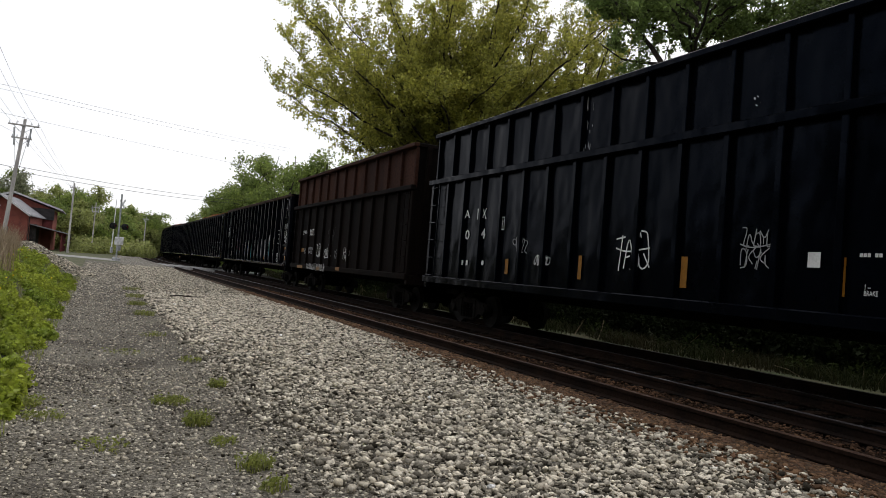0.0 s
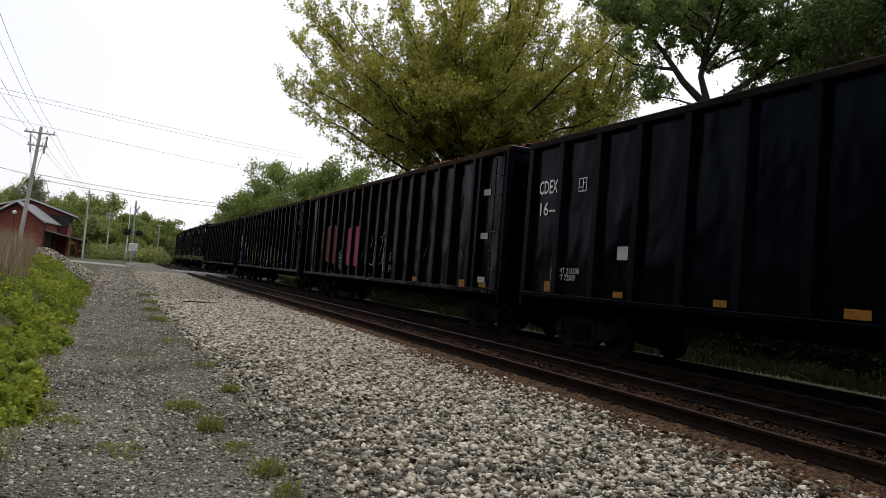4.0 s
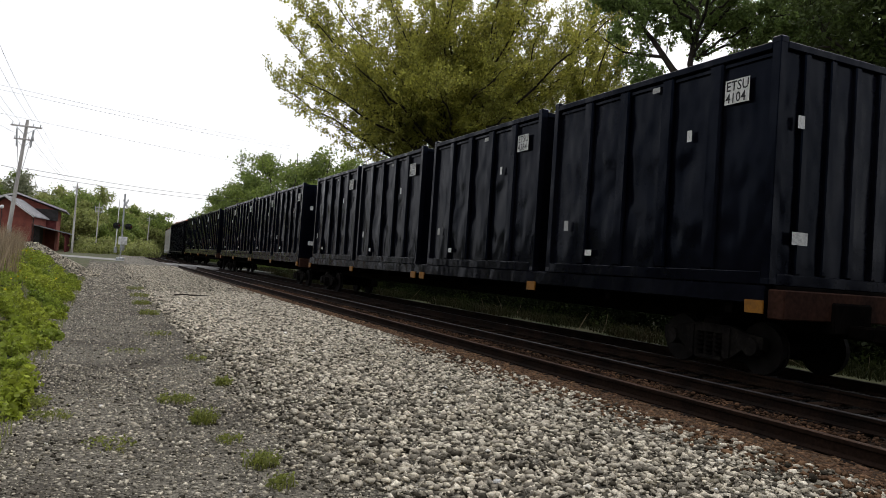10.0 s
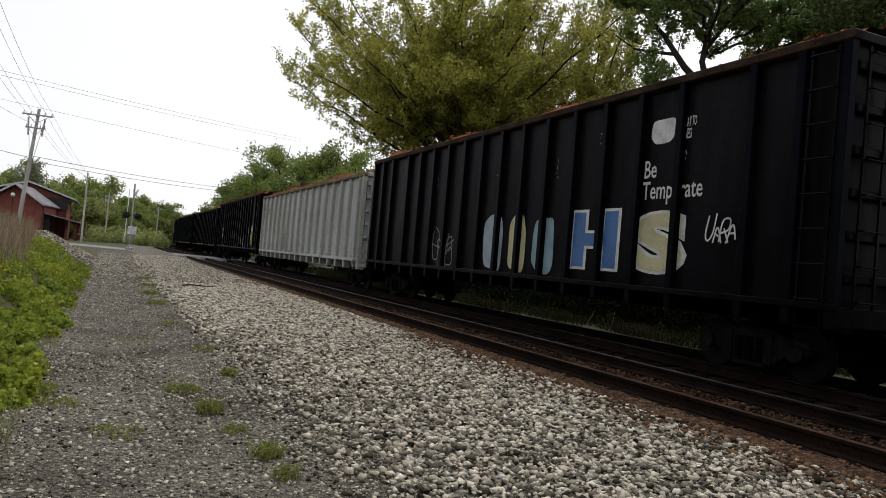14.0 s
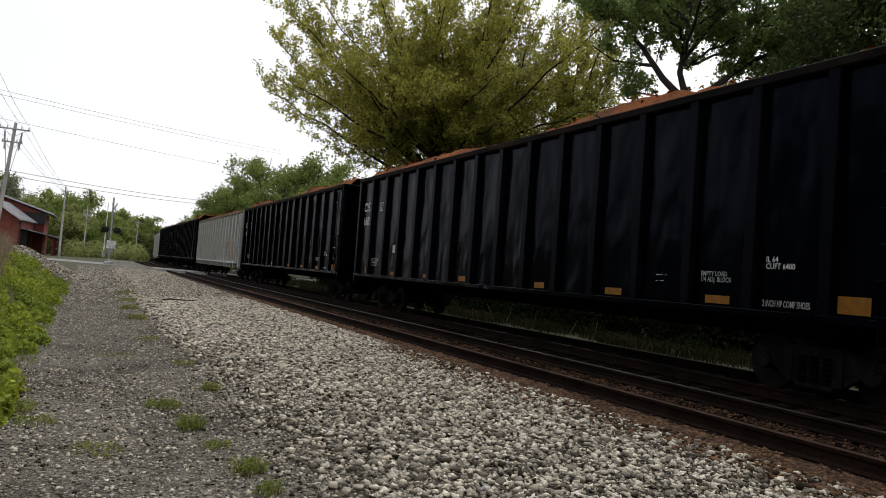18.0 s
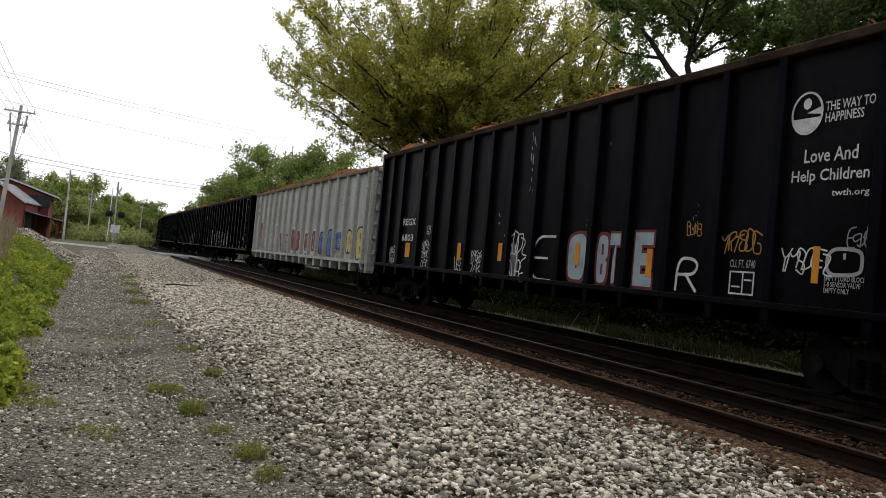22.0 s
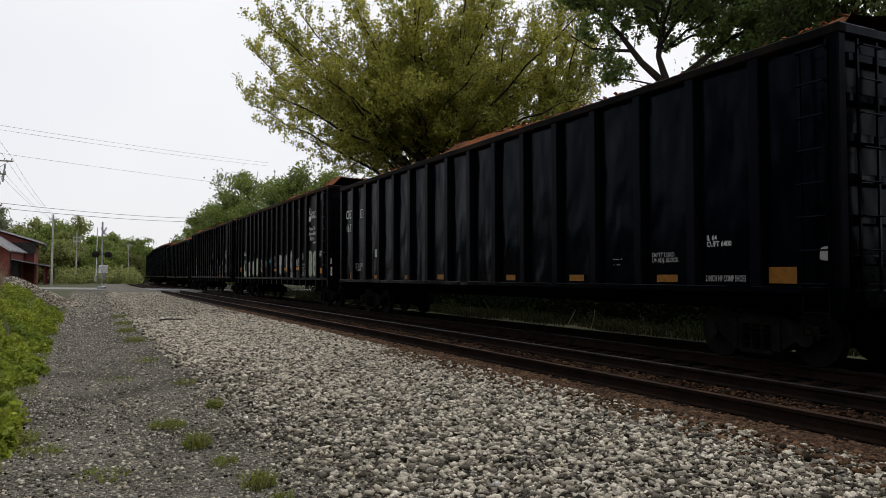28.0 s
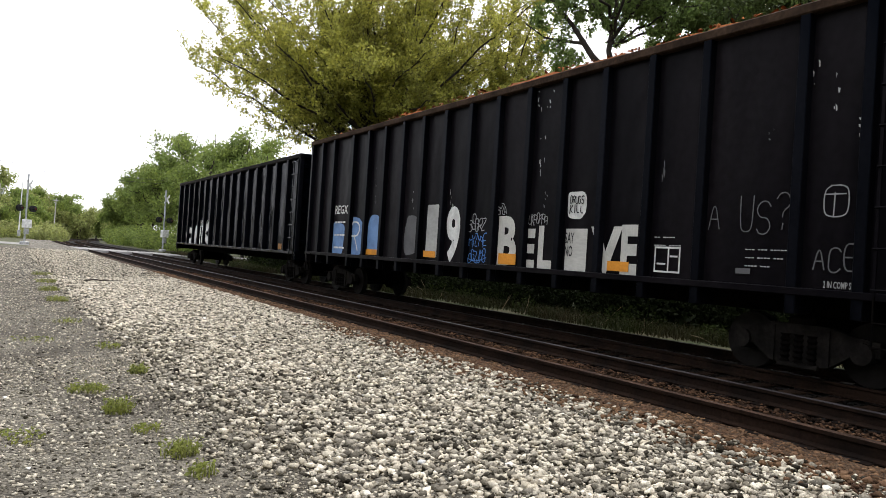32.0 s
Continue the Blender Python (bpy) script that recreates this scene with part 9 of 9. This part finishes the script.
def bank_bushes():
    """Leafy clumps of weeds side by side on the bank, lower towards the lane."""
    pts = []
    for k in range(620):
        y = 5.2 + 31 * rng.random() ** 1.35
        x = -0.72 - 3.6 * rng.random() ** 1.25 - 0.12 * math.sin(y * 1.3)
        r = rng.uniform(0.10, 0.26) * (0.75 if x > -1.1 else 1.0)
        n = int(rng.uniform(130, 230))
        d = rng.normal(size=(n, 3))
        d /= np.linalg.norm(d, axis=1)[:, None]
        d[:, 2] = np.abs(d[:, 2]) * rng.uniform(0.9, 1.7)
        pts.append(np.array([x, y, ground_z(x, y) + 0.02]) + d * r * rng.uniform(0.55, 1.0, (n, 1)))
    return np.concatenate(pts)


tagged(part("bank_weeds", quads("bank_weeds", bank_bushes(), 0.034, WEED, rng, flat=0.35, aspect=0.75), None), "bright green leafy weeds covering the bank", "weeds", kind="stuff")
low = bank_points(14000, -4.6, -0.55, 5.0, 38, rng)
tagged(part("bank_grass", blades("bank_grass", on_ground(low, 0), 0.16, 0.005, WEED2, rng, 0.8), None), "short green grass between the weeds", "grass", kind="stuff")
fl = bank_points(70, -3.5, -1.2, 14, 34, rng)
pf = on_ground(fl, 0.34)
tagged(part("yellow_flowers", quads("yellow_flowers", pf, 0.03, FLOWER, rng, aspect=1.0), None), "small yellow flowers among the weeds", "flowers", kind="stuff")
dg = bank_points(34000, -9.0, -1.6, 9, 60, rng, 0.3)
dg = dg[(dg[:, 0] < -0.082 * dg[:, 1] - 0.25 * rng.random(len(dg))) & (dg[:, 0] < -1.9)]
tagged(part("dry_grass", blades("dry_grass", on_ground(dg, 0), 0.95, 0.006, DRY, rng, 0.4), None), "tall dry tan grass on top of the bank", "grass", kind="stuff")
vg = np.stack([13.45 + 4.1 * rng.random(52000), rng.uniform(3, 75, 52000)], 1)
vg = vg[[noise.noise(Vector((a * 0.7, b * 0.33, 9))) > -0.25 + 0.4 * c for (a, b), c in zip(vg, rng.random(len(vg)))]]
tagged(part("verge_grass", blades("verge_grass", on_ground(vg, 0), 0.34, 0.010, GRASS, rng, 1.3), None), "rough green and straw grass beyond the tracks, darkened in colour for shade", "grass", kind="stuff")
# Near-black leaf colour that carries the shade under the trees.
SHADY = leaf_material("shaded_undergrowth_leaves", (0.013, 0.018, 0.006), (0.008, 0.011, 0.004), 0.02, 0.2)


def undergrowth(count, x0, x1, y0, y1, r0, r1, leaves, seed):
    """Rounded clumps of leaves of uneven height standing close together."""
    rg = np.random.default_rng(seed)
    pts = []
    for k in range(count):
        y = rg.uniform(y0, y1)
        x = rg.uniform(x0, x1) + line_x(y, TRAIN_X) - TRAIN_X
        r = rg.uniform(r0, r1)
        d = rg.normal(size=(leaves, 3))
        d /= np.linalg.norm(d, axis=1)[:, None]
        d[:, 2] = d[:, 2] * 0.8 + 0.75
        pts.append(np.array([x, y, ground_z(x, y)]) + d * r * rg.uniform(0.6, 1.05, (leaves, 1)))
    return np.concatenate(pts), rg


def off_road(p):
    """Keeps plants off the road, which crosses here."""
    return p[(p[:, 1] < 57) | (p[:, 1] > 78) | (p[:, 0] > 60)]


pts, rg = undergrowth(330, 16.4, 18.6, -4, 54, 0.6, 1.75, 420, 31)
low_pts, rg_low = undergrowth(75, 14.6, 16.6, 2, 54, 0.18, 0.55, 170, 32)
tagged(part("verge_weeds", quads("verge_weeds", low_pts, 0.045, VERGELEAF, rg_low, flat=0.2, aspect=0.7), None), "low green weeds in patches beyond the tracks, darkened in colour for shade", "weeds", kind="stuff")
rnd_stalk = random.Random(35)
bm = bmesh.new()
for i in range(34):
    x, y = rnd_stalk.uniform(14.0, 16.0), rnd_stalk.uniform(5, 42)
    foot = Vector((x, y, ground_z(x, y)))
    lean = Vector((rnd_stalk.uniform(-0.5, 0.5), rnd_stalk.uniform(-0.5, 0.5), rnd_stalk.uniform(0.15, 0.75)))
    limb(bm, [foot, foot + lean * 0.55 + Vector((0.04, 0, 0.03)), foot + lean], 0.011, 0.005, 4)
tagged(part("dead_stalks", bm, DRY), "pale dead stalks lying and standing in the verge", "stalks", kind="stuff")
# Thicket added to keep the view beneath the wagons dark.
tagged(part("thicket", quads("thicket", pts, 0.065, SHADY, rg, flat=0.2, aspect=0.75), None), "thicket added beyond the far track, shade put into its leaf colour", "shrubs", kind="stuff")
pts, rg = undergrowth(150, 15.4, 19.5, 78, 175, 0.9, 2.3, 320, 33)
tagged(part("bend_shrubs", quads("bend_shrubs", off_road(pts), 0.13, GREEN, rg, flat=0.2, aspect=0.7), None), "green shrubs under the trees along the bend", "shrubs", kind="stuff")
rg = np.random.default_rng(34)
pts = []
for k in range(150):
    y = rg.uniform(135, 195)
    x = rg.uniform(-0.13, 0.062) * y
    r = rg.uniform(1.0, 2.6)
    d = rg.normal(size=(240, 3))
    d /= np.linalg.norm(d, axis=1)[:, None]
    d[:, 2] = d[:, 2] * 0.8 + 0.7
    if x > -4.5 or y > 158:
        pts.append(np.array([x, y, ground_z(x, y)]) + d * r * rg.uniform(0.6, 1.05, (240, 1)))
tagged(part("roadside_shrubs", quads("roadside_shrubs", np.concatenate(pts), 0.19, HAZEGREEN, rg, flat=0.2, aspect=0.7), None), "yellow-green shrubs at the foot of the wood", "shrubs", kind="stuff")
pts, rg = undergrowth(150, 16.5, 22.0, 2, 55, 0.9, 1.9, 260, 32)
tagged(part("far_side_shrubs", quads("far_side_shrubs", pts, 0.08, SHADY, rg, flat=0.2, aspect=0.7), None), "undergrowth under the trees, shade put into its leaf colour", "undergrowth", kind="stuff")


def weed(x, y, n, r, h, seed):
    rg = np.random.default_rng(seed)
    t = empty("weed", pose(x, y, ground_z(x, y) + 0.02), label="small green weed tuft growing in the gravel", category="weed", group="weeds in the lane")
    a, k = rg.uniform(0, 6.283, n), np.sqrt(rg.random(n)) * r
    feet = np.stack([np.cos(a) * k, np.sin(a) * k, np.zeros(n)], 1)
    part("grass_tuft", blades("grass_tuft", feet, h, 0.005, WEED2, rg, 0.9), None, t)
    pts = np.concatenate([feet, feet]) + rg.normal(size=(2 * n, 3)) * 0.02
    pts[:, 2] = np.abs(pts[:, 2]) + rg.uniform(0.01, h * 0.8, 2 * n)
    part("foliage", quads("foliage", pts, 0.017, WEED2, rg, flat=0.3), None, t)
    return t


for i, (x, y, n, r, h) in enumerate(((1.02, 7.35, 130, 0.12, 0.20), (0.86, 8.4, 150, 0.20, 0.10), (1.5, 9.35, 90, 0.10, 0.17), (1.26, 5.75, 110, 0.14, 0.18), (1.3, 5.2, 60, 0.10, 0.14), (1.18, 23.0, 200, 0.28, 0.2),
                                     (1.2, 19.5, 160, 0.25, 0.18), (1.3, 26.5, 160, 0.3, 0.2), (1.1, 15.0, 70, 0.25, 0.12), (-0.62, 8.1, 260, 0.26, 0.12), (-0.9, 8.4, 200, 0.22, 0.12), (-0.35, 7.6, 90, 0.22, 0.08), (0.2, 6.6, 60, 0.25, 0.06),
                                     (1.42, 11.6, 60, 0.16, 0.1), (1.35, 31.0, 150, 0.35, 0.2), (0.5, 12.5, 50, 0.3, 0.06), (1.15, 6.55, 50, 0.12, 0.09))):
    weed(x, y, int(n * 0.8), r, h * 0.65, 200 + i)
# a dry stick lying on the ballast
bm = bmesh.new()
limb(bm, [Vector((2.45, 27.2, -0.2)), Vector((2.75, 27.3, -0.17)), Vector((3.15, 27.2, -0.19)), Vector((3.6, 27.5, -0.2))], 0.03, 0.015, 6)
tagged(part("fallen_branch", bm, BARK), "dark fallen branch lying on the ballast", "branch")


def motions():
    """The whole train rolls by; each car follows the line of the track."""
    for ob, u0 in MOVERS:
        rows = []
        for t in range(33):
            x, y, a = on_line(u0 - rolled(t))
            rows.append((t, pose(x, y, 0, 0, 0, a)))
        walk(ob, rows)


motions()
